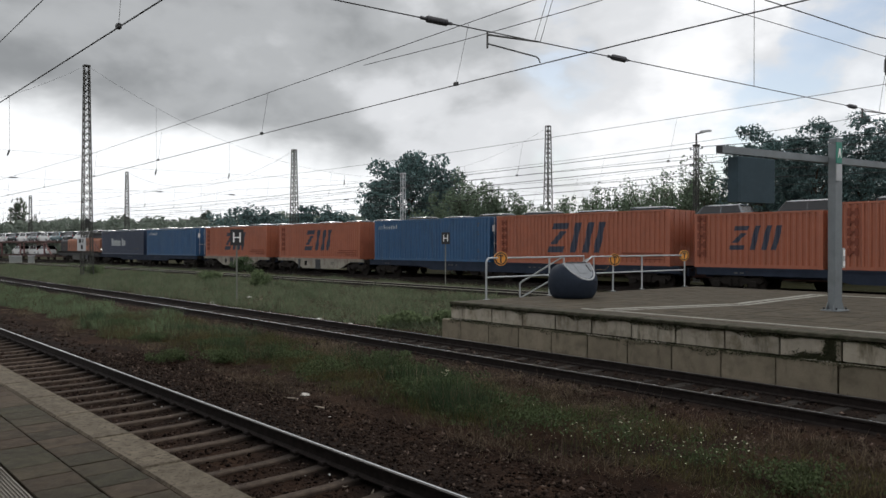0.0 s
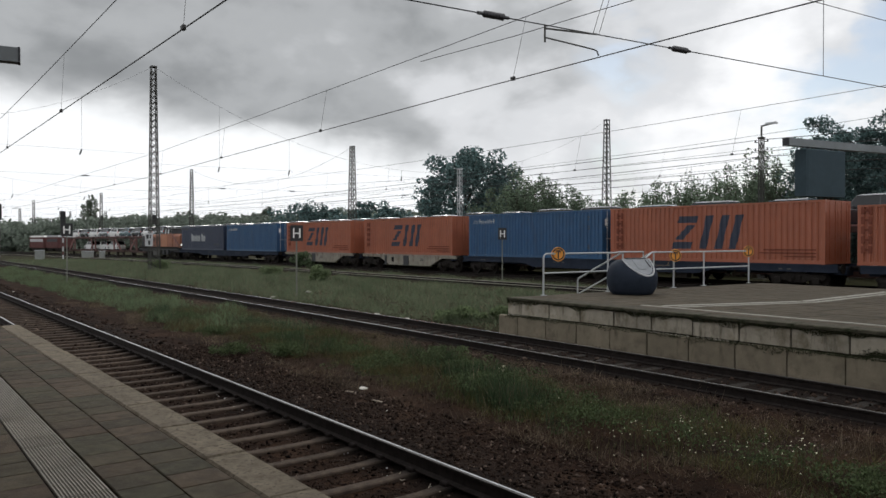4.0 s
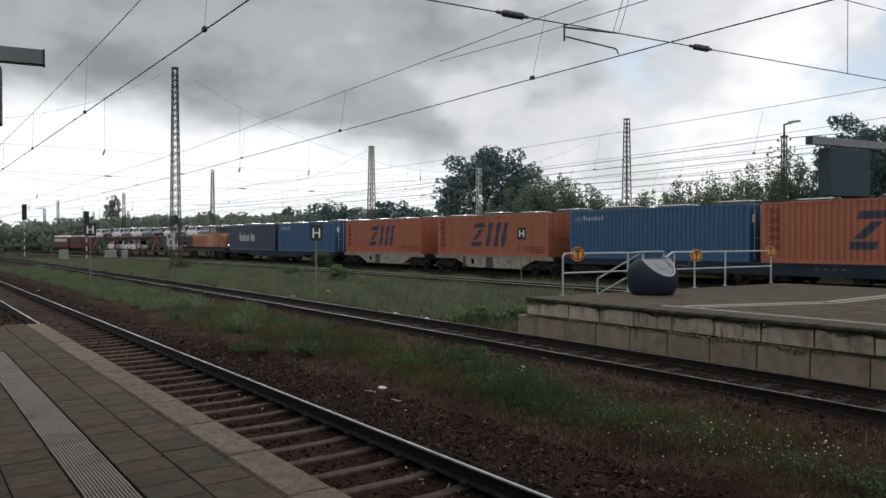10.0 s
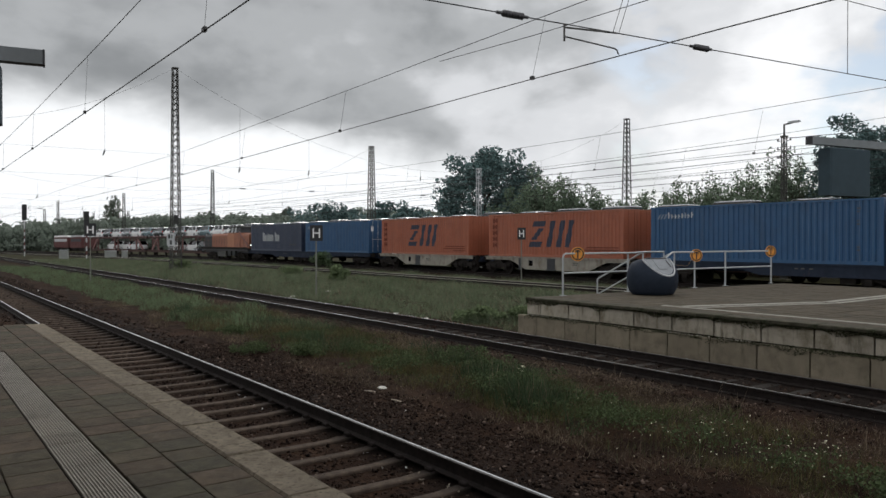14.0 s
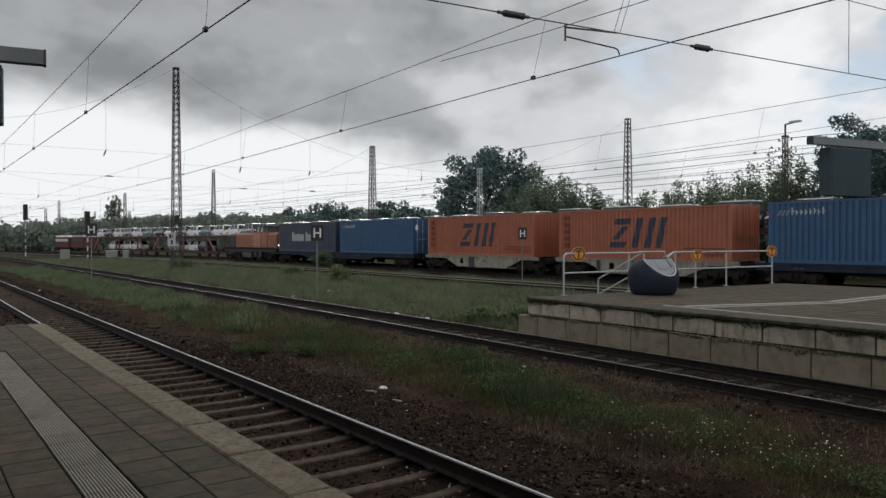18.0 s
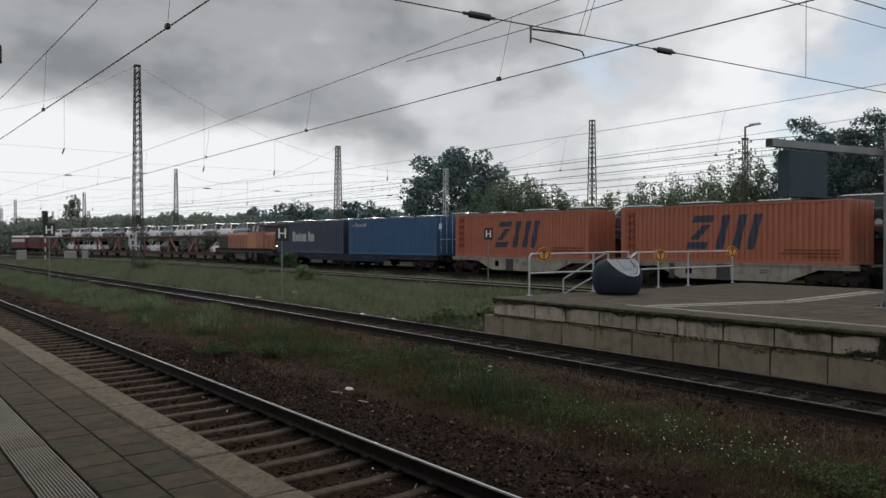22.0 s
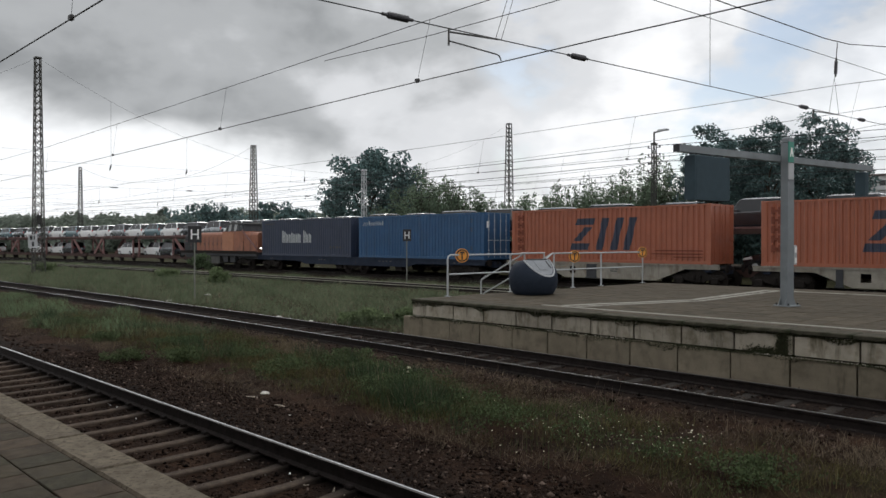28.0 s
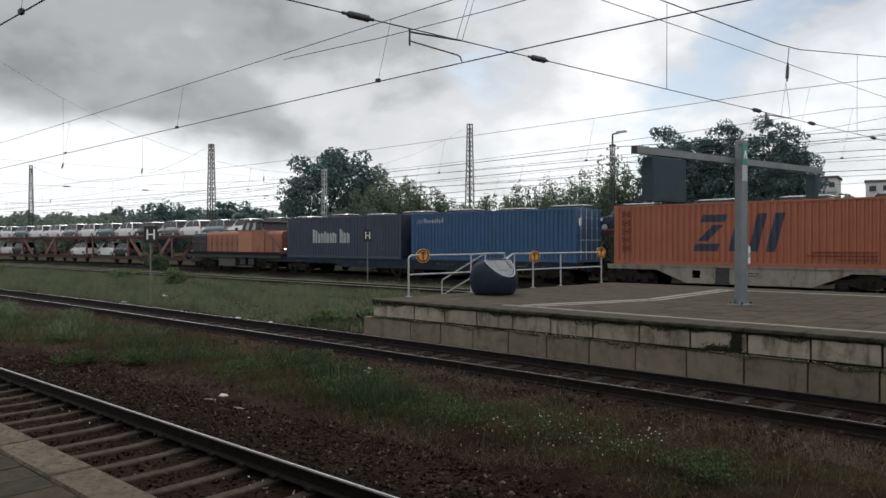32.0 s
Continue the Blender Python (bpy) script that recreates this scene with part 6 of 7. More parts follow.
def wire_pts(a, b, sag=0.0, n=12):
    a, b = Vector(a), Vector(b)
    return [a.lerp(b, i / n) - Vector((0, 0, sag * 4 * (i / n) * (1 - i / n))) for i in range(n + 1)]


def cable(name, label, pts, r, m="wire"):
    return tagged(part(name, MB().chain(pts, r, 5), M[m]), label, "cable", "overhead cables")


def insulator_mesh(length=0.45, r=0.07, sheds=5):
    """A rod with sheds, along x from the origin."""
    prof = [(0.001, -0.08), (r * 0.45, -0.08), (r * 0.45, 0.02), (r * 0.35, 0.03)]
    for i in range(sheds):
        x = length * (0.12 + 0.76 * i / (sheds - 1))
        prof += [(r * 0.35, x - 0.028), (r * 0.72, x - 0.022), (r, x + 0.018), (r * 0.35, x + 0.026)]
    prof += [(r * 0.35, length - 0.03), (r * 0.45, length - 0.02), (r * 0.45, length + 0.08), (0.001, length + 0.08)]
    mb = MB().lathe(prof, 12).moved(pose(0, 0, 0, 0, 90, 0))
    return mb.mesh("insulator", M["insulator"], True)


INS, INS_BIG = insulator_mesh(), insulator_mesh(0.50, 0.064, 7)


def insulator(a, way, big=False, label="dark ribbed insulator on an overhead cable"):
    w = Vector(way).normalized()
    m = Matrix.Translation(a) @ w.to_track_quat("X", "Z").to_matrix().to_4x4()
    ob = new("insulator", INS_BIG if big else INS)
    ob.matrix_basis = m
    return tagged(ob, label, "insulator", "insulators")


def catenary(y_of, x0, x1, zc, zm0, zm1, span, phase, rc, rm, first=None, pitch=8.5):
    """A contact wire with its carrying cable and droppers, along one track."""
    n = 40
    xs = [x0 + (x1 - x0) * i / n for i in range(n + 1)]
    sagz = lambda x: zm0 + (zm1 - zm0) * (2 * (((x - phase) / span) % 1.0) - 1) ** 2
    cw = thing("overhead_line", "contact wire and carrying cable with thin droppers over a track", "overhead line", group="overhead lines")
    part("contact_wire", MB().chain([(x, y_of(x), zc) for x in xs], rc, 6), M["wire"], cw)
    fx = [x0 + (x1 - x0) * i / 160 for i in range(161)]
    part("carrying_cable", MB().chain([(x, y_of(x), sagz(x)) for x in fx], rm, 5), M["wire"], cw)
    x = x0 + ((first if first is not None else phase) - x0) % pitch
    while x < x1:
        part("dropper", MB().tube((x, y_of(x), zc), (x + 0.4, y_of(x), sagz(x + 0.4)), rm * 0.45, n=4), M["wire"], cw)
        part("clamp", MB().block(x - 0.05, x + 0.05, y_of(x) - 0.03, y_of(x) + 0.03, zc - 0.02, zc + 0.06, 0.01), M["wire"], cw)
        x += pitch
    return cw


# the wires over the first and second tracks; both carried by the near cross-span
catenary(lambda x: 3.87, -260, 12, 5.525, 6.74, 7.1, 62.0, -9.5, 0.012, 0.009, -11.67, 9.26)
catenary(lambda x: 10.9 + 0.036 * min(max(0.0, -9.6 - x), 30.0), -245, 12, 5.72, 6.90, 6.97, 58.3, -8.95, 0.011, 0.009, -11.93, 9.26)
catenary(lambda x: bend(x, Y3), -250, 40, 5.75, 7.35, 7.65, 58.0, -8.6, 0.010, 0.010)
catenary(lambda x: bend(x, YT), -250, 40, 5.85, 7.23, 7.95, 61.3, -9.1, 0.010, 0.010)
catenary(lambda x: bend(x, 42.8), -250, 40, 5.7, 7.0, 8.6, 58.0, -8.6, 0.010, 0.010)
catenary(lambda x: bend(x, 48.1), -250, 40, 5.7, 7.1, 8.6, 58.0, -8.6, 0.010, 0.010)


def near_span():
    """The cross-span over the platforms: a taut lower wire with insulators, a middle and an upper carrying wire, hangers."""
    lo = lambda y: Vector((-9.6 + 0.05 * (y - 8.4), y, 6.06 + 0.0255 * (y - 8.4)))
    cable("span_wire", "taut lower wire of the near cross-span", [lo(-14), lo(60)], 0.011)
    for y in (8.14, 12.99, 24.14, 28.9, 36.1):
        insulator(lo(y), lo(y + 1) - lo(y), True)
    # registration arms that hold the contact wires
    for y0, y1, zc in ((9.55, 10.9, 5.72), (25.1, 27.3, 5.75), (2.5, 3.87, 5.55)):
        arm = thing("registration_arm", "bent tubular arm holding a contact wire", "arm", group="registration arms")
        a, b = lo(y0), lo(y1 - 0.06)
        part("arm_tube", MB().tube(a + Vector((0, 0, -0.06)), b + Vector((0, 0, 0.0)), 0.018, n=8), M["galv_dark"], arm)
        part("drop_bracket", MB().beam(a + Vector((0, 0, -0.01)), a + Vector((0, 0, -0.30)), 0.035, 0.05), M["galv_dark"], arm)
        tip = Vector((b.x, y1, zc + 0.01))
        part("steady_arm", MB().chain([a + Vector((0, 0.03, -0.22)), tip + Vector((0, -0.13, 0.10)), tip + Vector((0, -0.05, 0.08)), tip], 0.014, 7), M["galv_dark"], arm)
    mid = lambda y: Vector((-9.6 + 0.05 * (y - 8.4), y, 7.98 + 0.034 * (y - 15.56)))
    cable("span_wire", "middle wire of the near cross-span", [mid(-14), mid(60)], 0.010)
    up = lambda y: Vector((-9.6 + 0.05 * (y - 8.4), y, 8.92 + (0.036 * (y - 27.15) if y < 27.15 else 0.149 * (y - 27.15))))
    cable("span_wire", "sagging upper carrying wire of the near cross-span", [up(y) for y in range(-14, 61, 2)], 0.016)
    for y in (18.7, 34.2):
        cable("hanger", "thin upright hanger of the cross-span", [up(y), lo(y)], 0.008)
    cable("hanger", "thin upright hanger of the cross-span", [up(27.0), up(26.9) - Vector((0, 0, 0.50))], 0.014)
    insulator(up(26.9) - Vector((0, 0, 0.58)), (0, -0.12, -1), True)
    cable("hanger", "thin forked hanger of the cross-span", [up(26.75) - Vector((0, 0, 1.18)), lo(26.35)], 0.006)
    cable("hanger", "thin forked hanger of the cross-span", [up(26.75) - Vector((0, 0, 1.18)), lo(27.15)], 0.006)
    cable("hanger", "thin forked hanger of the cross-span", [up(11.55) - Vector((0, 0, 0.2)), lo(10.75)], 0.006)
    cable("hanger", "thin forked hanger of the cross-span", [up(11.7) - Vector((0, 0, 0.2)), lo(10.9)], 0.006)


near_span()
cable("stitch_wire", "short carrying wire under the main cable", [(-15.2, 10.9, 6.71), (-11.8, 10.9, 6.60), (-8.7, 10.9, 6.57), (-5.6, 10.9, 6.60), (-2.4, 10.9, 6.71)], 0.008)


def far_span(pa, pb, za, zmin, z_lo, hangers, n=24):
    """A cross-span between two masts: sagging carrying wire, two taut wires, hangers with slanted insulators."""
    at = lambda k: Vector((pa[0] + (pb[0] - pa[0]) * k, pa[1] + (pb[1] - pa[1]) * k, zmin + (za - zmin) * (2 * k - 1) ** 2))
    cable("span_wire", "sagging carrying wire of a far cross-span", [at(i / n) for i in range(n + 1)], 0.009)
    for z in z_lo:
        cable("span_wire", "taut wire of a far cross-span", [(pa[0], pa[1], z), (pb[0], pb[1], z)], 0.007)
    for k in hangers:
        p = at(k)
        q = Vector((p.x, p.y, z_lo[0]))
        cable("hanger", "thin upright hanger of a far cross-span", [p, q], 0.010)
        insulator(q, (0.5, -0.45, -1), True)
        insulator(Vector((p.x, p.y, z_lo[-1])), (pb[0] - pa[0], pb[1] - pa[1], 0), True)


far_span((M1[0], M1[1], 0), (M3[0], M3[1], 0), 17.2, 9.5, (8.9, 7.0), (0.105, 0.228, 0.455, 0.60, 0.75))
far_span((-66.2, -16, 0), M1, 17.2, 11.2, (9.7, 7.6), (0.25, 0.52, 0.84))
cable("feeder_cable", "thin cable between two far masts", wire_pts((*M2, 17), (*M4, 17), 4.2), 0.018)
for x, zz in ((-112, 12.5), (-150, 12.5), (-190, 12.5), (-235, 12.5)):
    a = (x, bend(x, 4), 0)
    b = (x, bend(x, 58), 0)
    far_span(a, b, 13.5, 9.5, (8.4, 6.6), (0.1, 0.26, 0.42, 0.58, 0.74, 0.9))
    for p in (a, b):
        if x < -180:
            lattice_mast("lattice_mast", "distant steel lattice mast above the far tracks", p[0], p[1], 13.6, 0.8, 0.45)


def telegraph():
    """A lamp standard that also carries five pairs of line wires, and the wires."""
    x0, y0 = -26.3, 46.0
    ms = lattice_mast("lamp_mast", "slender lattice lamp standard with line insulators", x0, y0, 8.9, 0.26, 0.22)
    part("lamp_arm", MB().tube((0, 0, 9.0), (0, 0, 9.75), 0.06, n=8).tube((0, 0, 9.72), (1.1, -0.3, 9.78), 0.05, n=8), M["lattice"], ms)
    part("lamp_head", MB().block(0.5, 1.2, -0.45, -0.18, 9.72, 9.84, 0.03), M["galv"], ms)
    for i in range(5):
        z = 8.7 - i * 0.55
        for s in (-1, 1):
            part("pin", MB().beam((s * 0.2, 0, z), (s * 0.42, 0, z), 0.04, 0.04), M["lattice"], ms)
            part("pin_insulator", MB().tube((s * 0.42, 0, z - 0.02), (s * 0.42, 0, z + 0.16), 0.06, 0.04, n=8), M["insulator"], ms)
        for s in (-0.42, 0.42)[:1 if i % 2 else 2]:
            cable("line_wire", "long line wire along the goods yard", wire_pts((-130, bend(-130, y0) + s, z - 0.4), (x0 + s, y0, z + 0.14), 0.5, 8) + wire_pts((x0 + s, y0, z + 0.14), (45, y0 + 2, z), 0.5, 6)[1:], 0.011)


telegraph()
lattice_mast("lattice_mast", "slim pale grey lattice post before the trees", -52.6, 42.0, 8.65, 0.34, 0.28, steel="galv")


# ------------------------------------------------------------------ trees, shrubs, woods
def tree(label, x, y, h, spread, seed, leaf="leaf_dark", size=0.3, clumps=70, per=90, base=0.2, name="tree", clump_r=0.14, flat=0.8, droop=0.0):
    """A tapered trunk that forks into limbs, and a crown of many leaf clumps on their ends with gaps between."""
    rng = np.random.default_rng(seed)
    tr = thing(name, label, "tree" if name != "shrub" else "shrub", pose(x, y, -0.25))
    tk, tips = MB(), []
    lean = rng.normal(0, 0.03, 2)
    top = Vector((lean[0] * h, lean[1] * h, h * 0.62))
    r0 = max(0.05, h * 0.022)
    tk.tube((0, 0, 0), top * 0.5, r0, r0 * 0.7, n=8).tube(top * 0.5, top, r0 * 0.7, r0 * 0.35, n=7)
    for i in range(11):
        f = 0.32 + 0.62 * i / 10
        o = top * f
        a = i * 2.4 + rng.uniform(-0.4, 0.4)
        out = spread * 0.5 * (0.95 - 0.45 * f) * rng.uniform(0.7, 1.05)
        e = o + Vector((math.cos(a) * out, math.sin(a) * out, h * rng.uniform(0.10, 0.28)))
        m = o.lerp(e, 0.5) + Vector((0, 0, h * 0.03))
        tk.tube(o, m, r0 * 0.42 * (1.1 - f * 0.5), r0 * 0.26, n=6).tube(m, e, r0 * 0.26, r0 * 0.1, n=5)
        tips.append(e)
    part("trunk", tk, M["bark"], tr, smooth=True)
    u = rng.normal(0, 1, (clumps, 3))
    u /= np.linalg.norm(u, axis=1, keepdims=True)
    rad = rng.uniform(0.45, 1.0, clumps) ** 0.6
    cz0, cz1 = h * base, h
    c = u * rad[:, None] * np.array([spread / 2, spread / 2, (cz1 - cz0) / 2]) + np.array([lean[0] * h, lean[1] * h, (cz0 + cz1) / 2])
    # an uneven outline: some bearings reach further than others
    bear = np.arctan2(c[:, 1], c[:, 0])
    grow = 1 + 0.16 * np.sin(3 * bear + seed) + 0.10 * np.sin(5 * bear + 2 * seed)
    c[:, :2] *= grow[:, None]
    c[:, 2] = np.minimum(c[:, 2], h - spread * 0.05)
    rr = spread * clump_r * rng.uniform(0.55, 1.25, clumps)
    v, f = leaf_cloud(rng, c, rr, per, size, flat)
    part("crown", mesh_np("crown", v, f, [M[leaf]]), None, tr)
    return tr


def shrub_tree(label, x, y, h, w, seed, leaf="leaf_mid", size=0.20, stems=46, per=75):
    """Many thin stems fanning from the foot, leaves loose along their upper parts, sky between."""
    rng = np.random.default_rng(seed)
    tr = thing("tree", label, "tree", pose(x, y, -0.25))
    a, r = rng.uniform(0, 6.283, stems), rng.uniform(0, 1, stems) ** 0.5
    lop = 1 + 0.25 * np.sin(2 * a + seed)
    tip = np.stack([np.cos(a) * r * w * 0.5 * lop, np.sin(a) * r * w * 0.5, h * rng.uniform(0.62, 1.02, stems) * (1 - 0.42 * r * r)], -1)
    foot = np.stack([np.cos(a) * r * w * 0.16, np.sin(a) * r * w * 0.16, np.zeros(stems)], -1)
    tk = MB()
    for i in range(stems):
        m = (foot[i] + tip[i]) / 2 + np.array([0, 0, h * 0.05])
        tk.tube(tuple(foot[i]), tuple(m), 0.035, 0.022, n=4).tube(tuple(m), tuple(tip[i]), 0.022, 0.006, n=4)
    part("trunk", tk, M["bark"], tr)
    # short side shoots carry the leaves
    shoots = 7
    k = stems * shoots
    f = rng.uniform(0.22, 1.0, k) ** 0.8
    c = np.repeat(foot, shoots, 0) * (1 - f)[:, None] + np.repeat(tip, shoots, 0) * f[:, None]
    c += rng.normal(0, 1, (k, 3)) * np.array([0.10 * w, 0.10 * w, 0.055 * h]) * (1.15 - f)[:, None]
    v, q = leaf_cloud(rng, c, (0.55 - 0.30 * f) * (h / 7), per // shoots, size, 1.5)
    part("crown", mesh_np("crown", v, q, [M[leaf]]), None, tr)
    return tr


def at_az(az, d):
    return -d * math.sin(radians(az)), d * math.cos(radians(az))


# the broad dark tree beyond the goods tracks and its neighbours
tree("broad dark green deciduous tree behind the goods train", *at_az(51.2, 95), 14.3, 12.2, 11, size=0.40, clumps=230, per=115, base=0.06, clump_r=0.12)
tree("smaller dark tree beside the broad one", *at_az(48.7, 97), 10.6, 7.0, 12, size=0.40, clumps=80, per=100, base=0.08)
for i, (az, d, h, w) in enumerate(((46.6, 70, 7.6, 6.5), (44.9, 72, 7.0, 5.5), (43.2, 70, 6.2, 4.5), (38.9, 66, 5.6, 4.6), (37.4, 64, 6.2, 4.4), (35.9, 62, 6.3, 5.0), (34.2, 62, 6.7, 4.6), (32.8, 60, 7.2, 4.6), (31.2, 58, 8.3, 4.8), (29.9, 57, 8.7, 4.6), (28.6, 57, 8.5, 4.4), (41.6, 72, 5.8, 4.0), (40.2, 70, 5.2, 4.0))):
    shrub_tree("loose light green shrub tree with sky showing through", *at_az(az, d), h * (1.28 if az > 33.5 else 1.08), w * 1.5, 30 + i, size=0.19, stems=100 if az > 43 else 70, per=224 if az > 43 else 150)
# the large dark trees beside the far end of the train
for i, (az, d, h, w, k) in enumerate(((25.4, 56, 10.9, 4.3, 80), (23.4, 58, 10.2, 4.6, 75), (21.6, 57, 11.0, 4.2, 80), (19.5, 56, 11.2, 4.9, 95), (17.8, 57, 9.8, 4.2, 70), (22.4, 62, 8.8, 8.0, 95))):
    tree("large dark chestnut-like tree with dense leaves", *at_az(az, d), h, w, 60 + i, "leaf_dark", 0.17, k * 2, 135, 0.02, clump_r=0.14)
for i, (az, d, h, w) in enumerate(((14.6, 80, 7.2, 6.0), (13.6, 82, 7.4, 6), (11.6, 84, 7.0, 7), (9.5, 80, 7.4, 7), (6.5, 80, 8.5, 8))):
    tree("mid green garden tree", *at_az(az, d), h, w, 80 + i, "leaf_mid", 0.34, 40, 60, 0.08)
# a row of poplars and single trees above the far woods
for i, (az, d, h, w) in enumerate(((78.15, 230, 13.4, 2.6), (77.85, 231, 15.4, 2.4), (77.30, 229, 16.3, 2.6), (77.58, 233, 12.2, 3.6))):
    tree("tall narrow poplar above the far woods", *at_az(az, d), h, w, 90 + i, "leaf_poplar", 0.36, 60, 34, 0.02, clump_r=0.17, flat=1.5)
tree("small dark pointed tree above the far woods", *at_az(59.0, 150), 10.8, 2.6, 97, "leaf_dark", 0.45, 60, 50, 0.05, clump_r=0.2)
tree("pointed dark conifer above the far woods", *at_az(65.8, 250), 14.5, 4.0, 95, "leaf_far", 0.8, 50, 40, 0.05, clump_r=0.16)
for i, (az, d, h, w) in enumerate(((63.2, 150, 10.0, 12), (61.3, 152, 10.8, 10), (59.6, 140, 8.0, 8), (57.8, 132, 9.3, 8.5), (56.6, 130, 8.6, 7), (55.6, 128, 7.6, 7))):
    tree("round dark tree beyond the yard", *at_az(az, d), h, w, 100 + i, "leaf_dark", 0.55, 55, 60, 0.06)


def far_woods():
    """A belt of woods round the yard, clump by clump."""
    rng = np.random.default_rng(40)
    az = np.concatenate([rng.uniform(53, 90, 900), rng.uniform(2, 53, 380), rng.uniform(90, 180, 160)])
    d = rng.uniform(215, 300, len(az))
    el = np.interp(az, [2, 50, 56, 61, 66, 70, 76, 84.6, 90, 180], [1.9, 2.0, 2.35, 2.3, 2.0, 1.95, 1.75, 1.1, 1.2, 1.2]) + 0.16 * np.sin(az * 2.3) + 0.12 * np.sin(az * 5.1 + 1)
    top = 2.25 + d * np.tan(np.radians(el)) * rng.uniform(0.78, 1.0, len(az))
    x, y = -d * np.sin(np.radians(az)), d * np.cos(np.radians(az))
    cs, rs = [], []
    for i in range(3):
        cs.append(np.stack([x + rng.normal(0, 2.5, len(x)), y + rng.normal(0, 2.5, len(x)), np.maximum(0.8, top - 1.8 - i * top * 0.33)], -1))
        rs.append(rng.uniform(1.6, 3.4, len(x)))
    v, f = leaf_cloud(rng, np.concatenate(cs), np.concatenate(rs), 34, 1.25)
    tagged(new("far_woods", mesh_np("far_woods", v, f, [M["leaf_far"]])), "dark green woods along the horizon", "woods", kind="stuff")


far_woods()


def verge_weeds():
    """Loose clumps of taller weeds in the verge, each one its own plant."""
    pick = random.Random(66)
    out = []
    for i in range(14):
        x = -9.0 - 14.5 * pick.random() if i > 4 else -3.0 - 5.0 * pick.random()
        out.append((x, 7.9 + pick.gauss(0, 0.55) + 0.02 * (x + 10), pick.uniform(0.22, 0.44) * (0.8 if x > -6 else 1.0), pick.uniform(0.6, 1.15), "leaf_mid"))
    return out


def weeds():
    """Bushy weeds in the meadow, each one a mound of leaves."""
    for i, (x, y, h, w, lf) in enumerate(((-40.5, 21.6, 1.3, 1.9, "leaf_mid"), (-66.4, 20.0, 0.95, 2.2, "leaf_mid"), (-61.6, 31.0, 1.75, 2.6, "leaf_dark"), (-17.2, 15.6, 0.55, 1.5, "leaf_mid"), (-18.3, 14.6, 0.52, 1.6, "leaf_mid"), (-16.7, 17.2, 0.52, 1.4, "leaf_mid"), (-51, 23, 0.8, 2.0, "leaf_mid"), (-9.4, 7.9, 0.36, 1.5, "leaf_dark"), (-7.9, 7.9, 0.32, 1.2, "leaf_mid"), (-12.2, 7.9, 0.34, 1.6, "leaf_dark"), (-14.3, 8.2, 0.32, 1.6, "leaf_mid"), (-5.6, 7.8, 0.30, 1.3, "leaf_mid"), (-4.3, 7.7, 0.34, 1.1, "leaf_mid"), (-6.6, 7.7, 0.26, 1.2, "leaf_mid"), (-3.2, 7.6, 0.28, 1.2, "leaf_mid"), (-10.9, 9.0, 0.3, 1.0, "leaf_dark"), *verge_weeds())):
        rng = np.random.default_rng(300 + i)
        low = h < 0.5
        k = 34 if low else 18
        w = w * 0.95 if low else w
        c = rng.normal(0, 0.24 if low else 0.17, (k, 3)) * np.array([w, w, 0]) + np.array([0, 0, 0.25 * h])
        c[:, 2] += rng.uniform(0, 0.55, k) * h
        v, f = leaf_cloud(rng, c, w * rng.uniform(0.10, 0.2, k), (70 if x < -8.5 else 18) if low else 150, 0.034 if low else 0.085 + 0.025 * h, min(1.0, h / w * 1.3))
        v[:, 2] = np.maximum(v[:, 2], 0.01)
        zz = float(height_of(np.array(x), np.array(y)))
        ob = new("weed_bush", mesh_np("weed_bush", v, f, [M["weed" if low else "weed_lit" if lf == "leaf_mid" else "weed_far"]]))
        ob.matrix_basis = pose(x, y, zz - 0.02)
        tagged(ob, "low bushy green weeds growing between the tracks", "weeds", "weed bushes")


weeds()


def flowers():
    """Small white and yellow flower heads on thin stalks, scattered in two patches."""
    rng = np.random.default_rng(9)
    n = 110
    where = np.array([(-4.15, 7.55, 0.36), (-4.25, 8.05, 0.22), (-5.45, 7.95, 0.42), (-6.0, 6.9, 0.35), (-4.95, 7.2, 0.35), (-5.9, 8.0, 0.6)])
    pick = where[rng.choice(6, n, p=[0.22, 0.2, 0.18, 0.10, 0.16, 0.14])]
    x, y = pick[:, 0] + rng.normal(0, 1, n) * pick[:, 2], pick[:, 1] + rng.normal(0, 0.7, n) * pick[:, 2]
    z = height_of(x, y)
    h = rng.uniform(0.14, 0.34, n)
    s = rng.uniform(0.0035, 0.0105, n)
    v, f, mi = [], [], []
    for i in range(n):
        o = len(v)
        for k in range(6):
            a = k * 1.047
            v.append((x[i] + s[i] * math.cos(a), y[i] + s[i] * math.sin(a) * 0.7, z[i] + h[i] + 0.5 * s[i] * math.sin(a)))
        v.append((x[i], y[i], z[i] + h[i] + s[i] * 0.6))
        f += [(o + k, o + (k + 1) % 6, o + 6) for k in range(6)]
        mi += [0] * 6
        b = len(v)
        v += [(x[i] - 0.003, y[i], z[i]), (x[i] + 0.003, y[i], z[i]), (x[i], y[i], z[i] + h[i])]
        f.append((b, b + 1, b + 2))
        mi.append(1)
    tagged(new("wild_flowers", mesh_np("wild_flowers", np.array(v), np.array(f), [M["petal"], M["weed"]], np.array(mi))), "small pale wild flowers among the weeds", "flowers", kind="stuff")


flowers()


